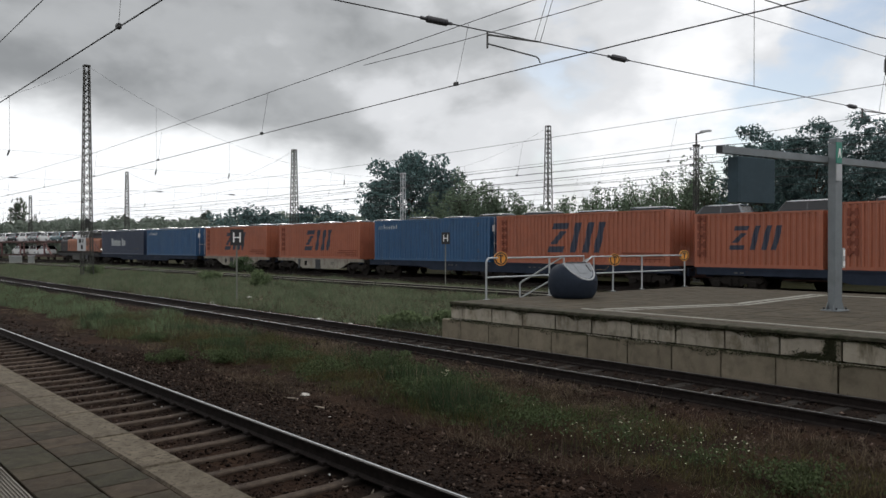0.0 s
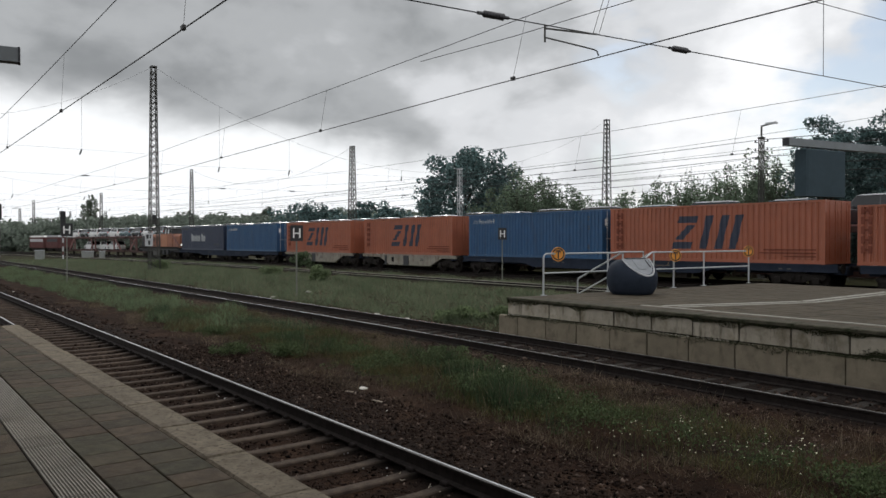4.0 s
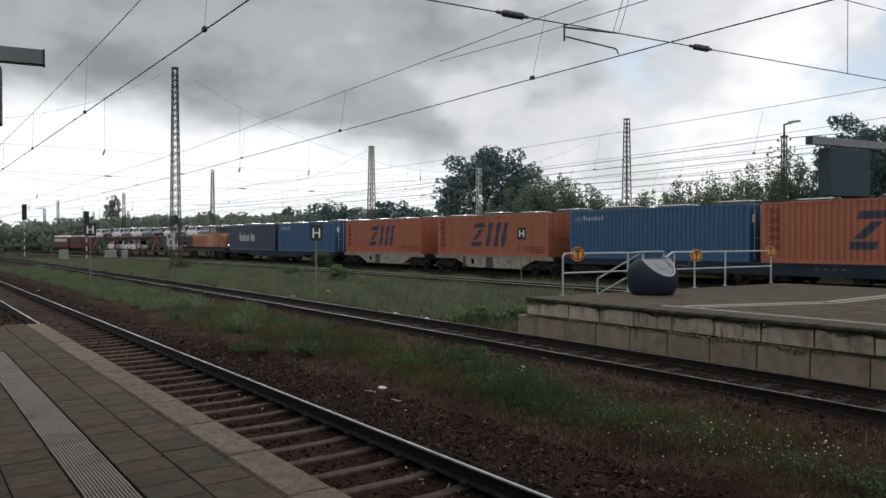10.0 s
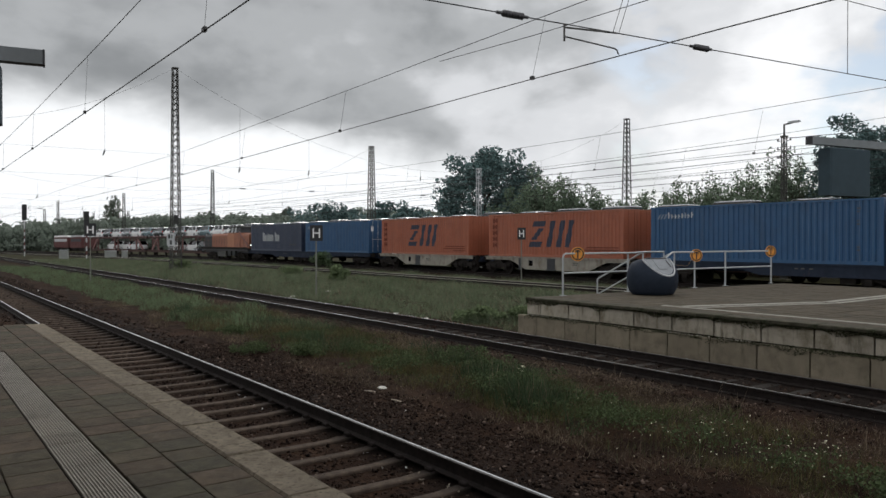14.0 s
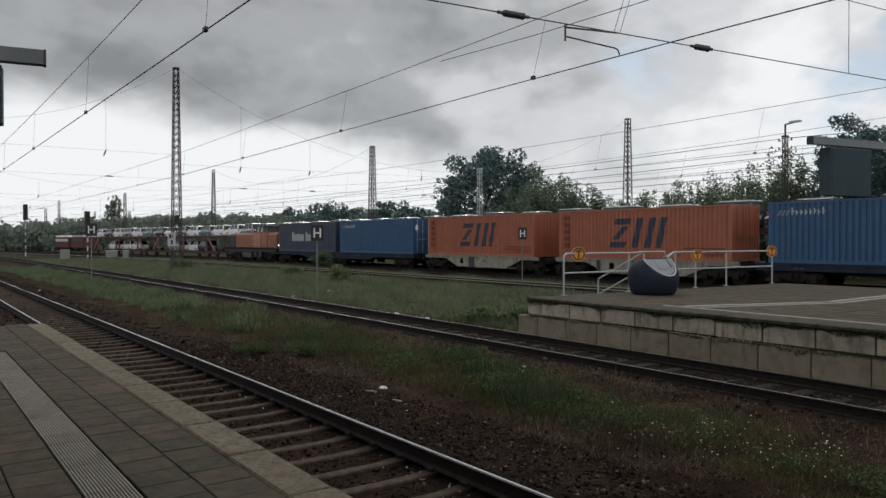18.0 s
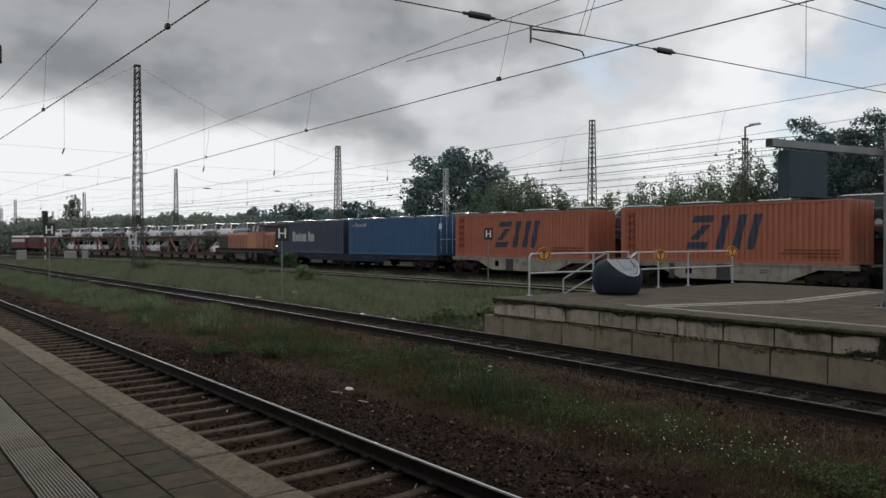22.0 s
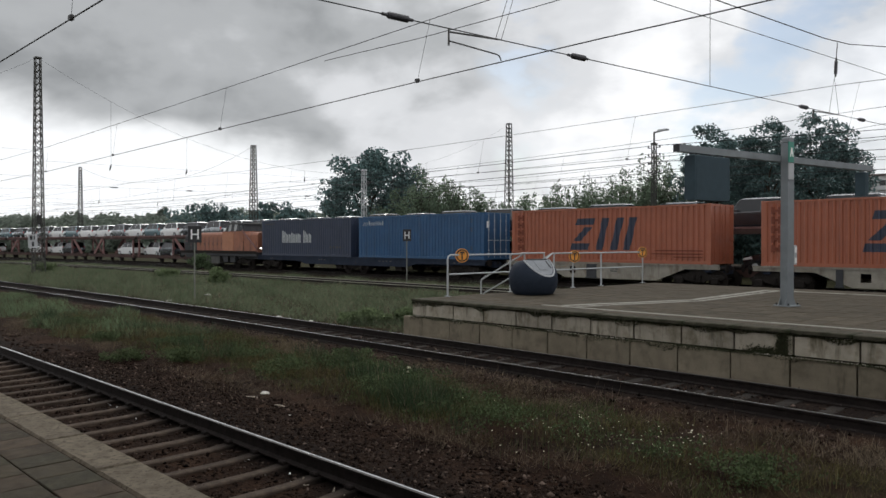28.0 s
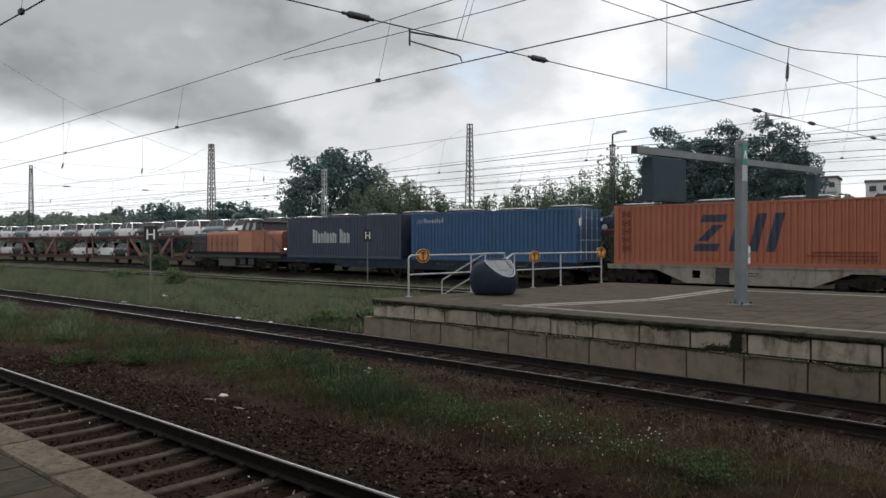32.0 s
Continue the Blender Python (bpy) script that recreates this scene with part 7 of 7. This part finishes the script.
# ------------------------------------------------------------------ things on the platforms
def disc_sign(parent, x, y, z):
    """A round orange disc with a dark ring and an upright bar with arms, facing along +x."""
    d = part("disc", MB().tube((-0.012, 0, 0), (0.012, 0, 0), 0.20, n=28), M["yellow"], parent, "round orange warning disc", at=pose(x, y, z, 0, 0, -28), smooth=True)
    ring = MB()
    n = 28
    for i in range(n):
        a, b = 2 * math.pi * i / n, 2 * math.pi * (i + 1) / n
        q = [(0.014, r * math.cos(t), r * math.sin(t)) for t in (a, b) for r in (0.140, 0.178)]
        ring.add(q, [(0, 1, 3, 2)])
    part("ring", ring, M["black"], d)
    part("letter_T", MB().box(0.0125, 0.016, -0.020, 0.020, -0.128, 0.115).box(0.0125, 0.016, -0.072, -0.020, 0.066, 0.110).box(0.0125, 0.016, 0.020, 0.072, 0.066, 0.110).box(0.0125, 0.016, -0.072, -0.050, 0.030, 0.066).box(0.0125, 0.016, 0.050, 0.072, 0.030, 0.066), M["black"], d)
    return d


M["straw_cord"] = mat("tan_cord", (0.22, 0.15, 0.08), 0.8, 0, 0.1, 5, 0)


def make_railing():
    X = -14.86
    rl = thing("railing", "galvanised tubular railing with round orange discs at the platform end", "railing")
    R, top, midz = 0.027, 1.91, 1.37
    g = M["galv"]
    for y in (14.83, 17.52, 18.20, 19.70, 20.74, 22.41, 25.17):
        part("post", MB().tube((X, y, PLAT), (X, y, top - (0.1 if y in (14.83, 25.17) else 0)), R, n=10), g, rl, smooth=True)
        part("foot_plate", MB().block(X - 0.07, X + 0.07, y - 0.07, y + 0.07, PLAT, PLAT + 0.012, 0.004), g, rl)
    a = [(X, 14.83, top - 0.12), (X, 14.86, top - 0.04), (X, 14.94, top), (X, 17.8, top), (X, 18.1, top + 0.02), (X, 19.19, top + 0.02), (X, 19.19, 1.68), (X, 19.62, top), (X, 25.06, top), (X, 25.15, top - 0.04), (X, 25.17, top - 0.12)]
    part("top_rail", MB().chain(a, R, 10), g, rl, smooth=True)
    part("middle_rail", MB().tube((X, 14.83, midz), (X, 17.52, midz), R * 0.9, n=8), g, rl, smooth=True)
    part("middle_rail", MB().tube((X, 19.70, midz), (X, 25.17, midz), R * 0.9, n=8), g, rl, smooth=True)
    for y in (18.15, 19.62):
        part("stair_rail", MB().chain([(X, y, top), (X - 1.75, y, 1.06), (X - 1.78, y, 1.0), (X - 1.78, y, -0.2)], R, 8), g, rl, smooth=True)
        part("stair_rail", MB().tube((X - 0.4, y, 1.22), (X - 1.78, y, 0.55), R * 0.9, n=8), g, rl, smooth=True)
    cord = [(X + 0.03, 19.8 + 0.08 * i, 1.47 + 0.035 * (i / 5 - 1) ** 2 * i) for i in range(11)]
    part("cord", MB().chain(cord, 0.006, 5), M["straw_cord"], rl, "slack tan cord")
    for y, z in ((15.355, 1.895), (20.76, 1.80), (25.06, 1.90)):
        disc_sign(rl, X + 0.05, y, z)


make_railing()


def make_steps():
    st = thing("concrete_steps", "short flight of concrete steps at the platform end", "steps")
    for i in range(5):
        part("step", MB().block(-15.05 - 0.30 * (i + 1), -15.05 - 0.30 * i, 18.3, 19.65, -0.35, PLAT - 0.17 * (i + 1), 0.01), M["block"], st)


make_steps()


def make_bin():
    b = thing("grit_bin", "round dark grey plastic grit bin with a pale slanted lid", "bin", pose(-13.74, 17.23, PLAT))
    prof = [(0.53, 0.0), (0.575, 0.02), (0.64, 0.12), (0.685, 0.26), (0.708, 0.40), (0.705, 0.53), (0.68, 0.66), (0.635, 0.78), (0.56, 0.88), (0.46, 0.945), (0.34, 0.985), (0.22, 1.0), (0.10, 1.004), (0.001, 1.005)]
    mb = MB().lathe(prof, 60)
    # the lid lies in a slanted cut through the shell, straight along its upper edge
    nrm = Vector((0.635, -0.123, 0.762)).normalized()
    dist = 0.845
    cut = [Vector(p) for p in mb.v if Vector(p).dot(nrm) > dist]
    mb.v = [tuple(p - nrm * max(0.0, p.dot(nrm) - dist)) for p in map(Vector, mb.v)]
    mb.add([(0.53 * math.cos(k * 0.10472), 0.53 * math.sin(k * 0.10472), 0.0) for k in range(60)], [tuple(range(59, -1, -1))])
    part("body", mb, M["bin"], b, smooth=True)
    lie = [p - nrm * (p.dot(nrm) - dist) for p in cut]
    mid = Vector([(min(p[i] for p in lie) + max(p[i] for p in lie)) / 2 for i in range(3)])
    side = nrm.cross(Vector((0, 0, 1))).normalized()
    fall = nrm.cross(side)
    ra = max(abs((p - mid).dot(fall)) for p in lie)
    rb = max(abs((p - mid).dot(side)) for p in lie)
    m = Matrix.Translation(mid - fall * ra + nrm * 0.004) @ Matrix((fall, side, nrm)).transposed().to_4x4() @ Matrix.Diagonal((2 * ra, rb, 1, 1))

    def half(prof):
        q = MB().lathe(prof, 44)
        q.v = [(max(p[0], 0.03), p[1], p[2]) for p in q.v]
        return q.moved(m)
    part("lid", half([(0.001, 0.016), (0.84, 0.016), (0.88, 0.010), (0.89, 0.0)]), M["binlid"], b, "pale scuffed lid")
    part("lid_rim", half([(0.92, 0.0), (0.93, 0.022), (0.985, 0.024), (1.0, 0.0)]), M["white_dim"], b, "pale worn rim")
    part("hatch", MB().block(0.10, 0.62, -0.25, 0.35, 0.017, 0.03, 0.006).moved(m), M["binlid"], b)
    part("slot", MB().block(0.12, 0.52, -0.62, -0.54, 0.017, 0.024, 0.003).moved(m), M["black"], b, "dark slot in the lid")
    part("hinge", MB().block(-0.02, 0.05, -0.72, 0.72, -0.005, 0.03, 0.006).moved(m), M["black"], b)
    hd = MB()
    for k in range(9):
        a0, a1 = 3.5 + k * 0.06, 3.5 + (k + 1) * 0.06
        hd.tube((0.62 * math.cos(a0), 0.62 * math.sin(a0), 0.60), (0.62 * math.cos(a1), 0.62 * math.sin(a1), 0.60), 0.022, n=6)
    part("handle", hd, M["black"], b)


make_bin()


def t_pole(x, y, ends, full=True, panel_w=1.2, panel_h=0.95, gap=0.42):
    """A steel post with a long cross-beam that carries passenger displays; ends are the beam's two ends."""
    tp = thing("display_post", "grey steel post with a cross-beam carrying dark displays", "post", group="display posts")
    g = M["post_grey"]
    a, b = Vector(ends[0]), Vector(ends[1])
    way = (b - a).normalized()
    ang = math.degrees(math.atan2(way.y, way.x))
    m = pose(x, y, PLAT, 0, 0, ang)
    top = 3.84
    ps = MB().box(-0.13, 0.13, -0.09, -0.06, 0, top).box(-0.13, 0.13, 0.06, 0.09, 0, top).box(-0.02, 0.02, -0.06, 0.06, 0, top)
    ps.box(-0.13, -0.115, -0.06, 0.06, 0, top).box(0.115, 0.13, -0.06, 0.06, 0, top)
    part("post", ps, g, tp, at=m)
    part("base_plate", MB().block(-0.24, 0.24, -0.2, 0.2, 0, 0.03, 0.01), g, tp, at=m)
    for sx, sy in itertools.product((-1, 1), (-1, 1)):
        part("bolt", MB().tube((sx * 0.19, sy * 0.15, 0.03), (sx * 0.19, sy * 0.15, 0.08), 0.02, n=6), M["dark"], tp, at=m)
        part("gusset", MB().prism([(sx * 0.13, 0.03), (sx * 0.23, 0.03), (sx * 0.13, 0.22)], sy * 0.08 - 0.008, sy * 0.08 + 0.008), g, tp, at=m)
    part("cross_beam", MB().beam(a, b, 0.14, 0.15), g, tp)
    for p in (a, b):
        part("end_cap", MB().beam(p, p + way * (0.02 if p is b else -0.02), 0.15, 0.16), M["dark"], tp)
    zc = a.z - 0.075
    for p, k, w, h in ((a, 1, panel_w, panel_h), (b, -1, 0.18, 0.62)):
        c = p + way * k * (w / 2 + (gap if k > 0 else 0.30))
        q = Matrix.Translation((c.x, c.y, zc)) @ pose(0, 0, 0, 0, 0, ang)
        ds = part("display", MB().block(-w / 2, w / 2, -0.13, 0.13, -h - 0.05, -0.05, 0.015), M["display"], tp, "dark passenger display housing", at=q)
        part("screen", MB().box(-w / 2 + 0.05, w / 2 - 0.05, -0.136, -0.131, -h, -0.10), M["screen"], ds)
        for s in (-1, 1):
            part("hanger_strap", MB().box(s * w * 0.3 - 0.03, s * w * 0.3 + 0.03, -0.03, 0.03, -0.05, 0.02), g, ds)
    if full:
        sg = part("direction_sign", MB().box(-0.145, 0.06, -0.125, -0.105, top - 0.46, top + 0.02), M["green"], tp, "green way-out sign", at=m)
        part("pictogram", MB().prism([(-0.10, top - 0.33), (-0.07, top - 0.33), (-0.03, top - 0.22), (0.01, top - 0.33), (0.04, top - 0.33), (-0.01, top - 0.12), (-0.05, top - 0.12)], -0.129, -0.1255), M["white"], sg)
        part("notice_plate", MB().box(-0.145, 0.06, -0.125, -0.105, top - 0.86, top - 0.48), M["white_dim"], tp, "pale notice plate", at=m)
        bx = part("call_box", MB().block(0.135, 0.24, -0.10, 0.06, 0.98, 1.44, 0.02), M["galv"], tp, "small grey call box with white labels", at=m)
        part("box_label", MB().box(0.15, 0.23, -0.106, -0.101, 1.26, 1.40), M["white"], bx)
        part("box_label", MB().box(0.15, 0.23, -0.106, -0.101, 1.02, 1.14), M["white"], bx)
        part("loudspeaker", MB().block(-0.1, 0.1, -0.1, 0.1, 3.86, 3.98, 0.03), g, tp, at=m)
    return tp


M["post_grey"] = mat("post_grey", (0.175, 0.195, 0.205), 0.6, 0.2, 0.18, 2, 0.1, 60, alt=(0.10, 0.105, 0.10), alt_at=0.60, alt_scale=1.6, alt_w=0.2)
M["post_dull"] = mat("dull_post", (0.19, 0.195, 0.172), 0.7, 0.2, 0.2, 3, 0.1, 60)
M["display"] = mat("display_housing", (0.048, 0.072, 0.086), 0.75, 0.1, 0.15, 3, 0.05)
M["screen"] = mat("display_screen", (0.045, 0.068, 0.082), 0.72, 0, 0.1, 3, 0)

t_pole(-6.95, 18.26, ((-7.8, 14.56, 4.24), (-6.35, 22.3, 4.24)))
t_pole(-9.55, -2.5, ((-8.95, 1.25, 4.185), (-10.2, -6.3, 4.185)), True, 1.0, 0.60, 0.38)


# ------------------------------------------------------------------ lineside signs, signals, small things
def halt_board(x, y, base, z0, z1, w, turn=0.0, extra=""):
    hb = thing("halt_board", "black halt board with a white letter on a thin post" + extra, "sign", pose(x, y, 0, 0, 0, turn), "halt boards")
    part("post", MB().tube((0, 0, base - 0.2), (0, 0, z1 - 0.05), 0.033, n=10), M["post_dull"], hb, smooth=True)
    b = part("board", MB().block(0.045, 0.065, -w / 2, w / 2, z0, z1, 0.004), M["black"], hb)
    h = z1 - z0
    s = w * 0.11
    part("letter_H", MB().box(0.066, 0.07, -w * 0.24 - s / 2, -w * 0.24 + s / 2, z0 + h * 0.2, z1 - h * 0.2).box(0.066, 0.07, w * 0.24 - s / 2, w * 0.24 + s / 2, z0 + h * 0.2, z1 - h * 0.2).box(0.066, 0.07, -w * 0.24 + s / 2, w * 0.24 - s / 2, (z0 + z1) / 2 - s * 0.45, (z0 + z1) / 2 + s * 0.45), M["white"], b, "white letter H")
    for z in (z0 + h * 0.25, z1 - h * 0.25):
        part("bracket", MB().box(0.03, 0.045, -0.06, 0.06, z - 0.02, z + 0.02), M["galv"], hb)
    return hb


halt_board(-30.4, 15.04, -0.25, 2.27, 2.97, 0.56, -18)
halt_board(-33.4, 29.9, -0.25, 2.36, 3.06, 0.50, -30)
halt_board(-49.1, 9.35, -0.25, 2.57, 3.33, 0.633, -8)


def mast_plate():
    mp = thing("kilometre_plate", "white plate with dark figures fixed low on the mast", "sign", pose(-65.4, 18.75, 0, 0, 0, -14))
    pl = part("plate", MB().block(0, 0.02, -0.32, 0.32, 1.86, 2.94, 0.005), M["white_dim"], mp)
    fig = MB().box(0.021, 0.024, -0.20, -0.02, 2.50, 2.84).box(0.021, 0.024, 0.06, 0.14, 2.50, 2.84).box(0.021, 0.024, -0.06, 0.10, 1.98, 2.34)
    tagged(part("figure_bar", fig, M["black"], pl, "dark figure bars"), kind="stuff")
    part("bracket", MB().box(-0.35, 0.0, -0.05, 0.05, 2.2, 2.3), M["galv"], mp)


mast_plate()


# red with less saturation: distance haze put into the colour
M["van_red"] = mat("van_red", (0.115, 0.052, 0.050), 0.75, 0, 0.2, 1.5, 0.1)
M["cabinet_grey"] = mat("cabinet_grey", (0.24, 0.25, 0.24), 0.7, 0, 0.15, 3, 0.05)


def light_signal(x, y, h, head_h, w, label, stripes=True):
    sg = thing("light_signal", label, "signal", pose(x, y, 0), "light signals")
    part("post", MB().tube((0, 0, -0.3), (0, 0, h - head_h), 0.09, n=10), M["white_dim"], sg)
    if stripes:
        for i in range(4):
            z = 0.5 + i * 1.1
            part("red_band", MB().tube((0, 0, z), (0, 0, z + 0.5), 0.094, n=10), M["van_red"], sg)
    hd = part("signal_head", MB().block(-0.12, 0.12, -w / 2, w / 2, h - head_h, h, 0.05), M["black"], sg)
    for k in range(3):
        part("lens_hood", MB().tube((0.12, 0, h - head_h * (0.2 + 0.28 * k)), (0.38, 0, h - head_h * (0.2 + 0.28 * k)), w * 0.17, n=10, cap=False), M["black"], hd)
    part("ladder", MB().beam((-0.2, -0.2, 0), (-0.2, -0.2, h - head_h), 0.03, 0.03).beam((-0.2, 0.2, 0), (-0.2, 0.2, h - head_h), 0.03, 0.03), M["galv_dark"], sg)
    return sg


light_signal(-142.3, 17.0, 8.4, 2.6, 0.72, "light signal with a dark head on a banded post")
light_signal(-107.4, 20.0, 6.2, 2.3, 0.60, "light signal with a dark head on a banded post")
light_signal(-126.0, 37.0, 6.6, 1.5, 0.7, "distant light signal beyond the carriers", False)


def relay_box(x, y, w, h):
    rb = thing("relay_box", "pale grey lineside equipment cabinet", "cabinet", pose(x, y, -0.25, 0, 0, -20), "lineside cabinets")
    part("body", MB().block(-0.4, 0.4, -w / 2, w / 2, 0, h, 0.03), M["cabinet_grey"], rb)
    part("cabinet_roof", MB().block(-0.46, 0.46, -w / 2 - 0.06, w / 2 + 0.06, h, h + 0.06, 0.02), M["galv"], rb)
    part("door", MB().box(0.401, 0.415, -w / 2 + 0.05, w / 2 - 0.05, 0.1, h - 0.08), M["cabinet_grey"], rb)


relay_box(-118.0, 19.0, 1.1, 1.25)
relay_box(-117.0, 25.0, 1.5, 1.1)
relay_box(-112.0, 25.8, 0.7, 1.15)


def red_wagon(x, label, roof, length=13.5, y0=YC):
    """A standing railway vehicle far down the yard."""
    rw = thing("railway_van", label, "wagon", on_line(x, 0, 9, y0), "standing vehicles")
    L = length / 2
    part("body", MB().box(-L, L, -1.4, 1.4, 1.0, 3.1), M["van_red"], rw)
    rf = MB()
    rf.prism([(-L - 0.1, 3.1), (L + 0.1, 3.1), (L - 0.2, 3.45), (-L + 0.2, 3.45)], -1.3, 1.3)
    part("roof", rf, M[roof], rw)
    part("band", MB().box(-L * 0.9, L * 0.9, -1.412, -1.401, 2.2, 2.75), M["white_dim" if roof == "white" else "dark"], rw)
    part("underframe", MB().box(-L, L, -1.2, 1.2, 0.75, 1.0), M["bogie"], rw)
    for k in (-L * 0.62, L * 0.62):
        part("bogie", MB().box(k - 1.2, k + 1.2, -1.05, 1.05, 0.3, 0.75), M["bogie"], rw)
    return rw


red_wagon(-162, "dull red railway vehicle standing beyond the carriers", "galv", 6)
red_wagon(-170.5, "dull red railway vehicle with a pale roof in the yard", "white", 8)


def rock(x, y, s, label, seed):
    rng = random.Random(seed)
    mb = MB().lathe([(0.02, 0), (0.7, 0.05), (1.0, 0.25), (0.75, 0.5), (0.25, 0.62), (0.01, 0.64)], 9)
    mb.v = [(a * s * rng.uniform(0.75, 1.25) * 1.3, b * s * rng.uniform(0.75, 1.25), c * s * rng.uniform(0.8, 1.2)) for a, b, c in mb.v]
    zz = float(height_of(np.array(x), np.array(y)))
    ob = part("pale_stone", mb, M["rock"], at=pose(x, y, zz - 0.01, 0, 0, rng.uniform(0, 180)))
    return tagged(ob, label, "stone", "pale stones")


M["rock"] = mat("pale_rock", (0.62, 0.60, 0.55), 0.85, 0, 0.15, 9, 0.3, 60)
for i, (x, y, s) in enumerate(((-10.85, 6.59, 0.075), (-9.9, 6.2, 0.03), (-9.2, 6.0, 0.03), (-8.7, 5.75, 0.028), (-21.5, 13.6, 0.09), (-19.4, 13.4, 0.08), (-31.0, 14.2, 0.1), (-33.4, 17.2, 0.12), (-42.0, 5.6, 0.05))):
    rock(x, y, s, "pale stone lying on the cinders" if i else "white lump of stone on the brown soil", 50 + i)



def sliver(x, y, length, turn):
    """A thin splintered strip of pale wood lying on the soil."""
    zz = float(height_of(np.array(x), np.array(y)))
    mb = MB().prism([(-length / 2, 0.0), (length * 0.42, 0.004), (length / 2, 0.012), (length * 0.1, 0.022), (-length * 0.46, 0.016)], -0.014, 0.014)
    tagged(part("wood_sliver", mb, M["sliver"], at=pose(x, y, zz + 0.004, 0, 0, turn)), "pale splintered strip of wood on the cinders", "wood", "wood slivers")


def bent_wire(x, y, turn):
    """A short pale wire, bent to a hook, left in the ballast."""
    zz = float(height_of(np.array(x), np.array(y)))
    pts = [(-0.10, 0.03, 0.05), (-0.085, 0.0, 0.02), (-0.04, -0.012, 0.012), (0.02, 0.0, 0.010), (0.07, 0.015, 0.014), (0.10, 0.04, 0.03)]
    tagged(part("bent_wire", MB().chain(pts, 0.006, 6), M["sliver"], at=pose(x, y, zz + 0.015, 0, 0, turn), smooth=True), "short pale wire bent to a hook in the ballast", "wire", "bent wires")


def white_umbels(x, y, seed):
    """A low plant with flat heads of tiny white flowers on thin stalks."""
    rng = np.random.default_rng(seed)
    zz = float(height_of(np.array(x), np.array(y)))
    pl = thing("flowering_plant", "low plant with flat heads of tiny white flowers", "plant", pose(x, y, zz))
    st, heads = MB(), []
    for k in range(9):
        a, r, h = rng.uniform(0, 6.28), rng.uniform(0.02, 0.12), rng.uniform(0.12, 0.24)
        tip = (r * math.cos(a), r * math.sin(a), h)
        st.tube((tip[0] * 0.3, tip[1] * 0.3, -0.02), tip, 0.003, 0.002, n=4)
        heads.append(tip)
    part("stalk", st, M["weed"], pl)
    v, f = leaf_cloud(rng, np.array(heads), np.full(9, 0.035), 22, 0.014, 0.3)
    part("flower_heads", mesh_np("flower_heads", v, f, [M["petal"]]), None, pl, "tiny white flowers")


M["sliver"] = mat("pale_wood", (0.34, 0.29, 0.235), 0.85, 0, 0.2, 20, 0.2)
sliver(-10.75, 6.30, 0.28, 20)
sliver(-9.80, 6.20, 0.24, 12)
sliver(-8.1, 7.6, 0.20, 40)
bent_wire(-6.46, 4.36, -25)
bent_wire(-5.94, 4.40, -10)
white_umbels(-10.0, 8.93, 71)

# ------------------------------------------------------------------ buildings beyond the trees
def block_of_flats(az, d, w, depth, h, turn, floors, bays, label):
    x, y = at_az(az, d)
    bd = thing("apartment_building", label, "building", pose(x, y, -0.3, 0, 0, turn), "far buildings")
    part("wall", MB().box(-w / 2, w / 2, 0, depth, 0, h), M["facade"], bd)
    part("roof", MB().box(-w / 2 - 0.3, w / 2 + 0.3, -0.3, depth + 0.3, h, h + 0.5), M["roofing"], bd)
    for i, j in itertools.product(range(bays), range(floors)):
        x0, z0 = -w / 2 + w * (i + 0.28) / bays, 1.0 + (h - 1.0) * (j + 0.15) / floors
        wn = part("window", MB().box(0, w / bays * 0.5, -0.06, -0.01, 0, (h - 1) / floors * 0.5), M["glass"], bd, at=pose(x0, 0, z0))
        part("sill", MB().box(-0.1, w / bays * 0.5 + 0.1, -0.16, -0.02, -0.1, -0.01), M["white_dim"], wn)
        if i % 2:
            part("balcony", MB().box(-0.4, w / bays * 0.6, -1.0, -0.02, -0.9, 0.1), M["white_dim"], bd, at=pose(x0, 0, z0))


block_of_flats(16.2, 205, 10, 10, 18.3, 10, 6, 4, "pale grey block of flats behind the trees")
block_of_flats(10.4, 230, 22, 12, 18.8, 12, 6, 7, "white block of flats with balconies behind the trees")

motions()
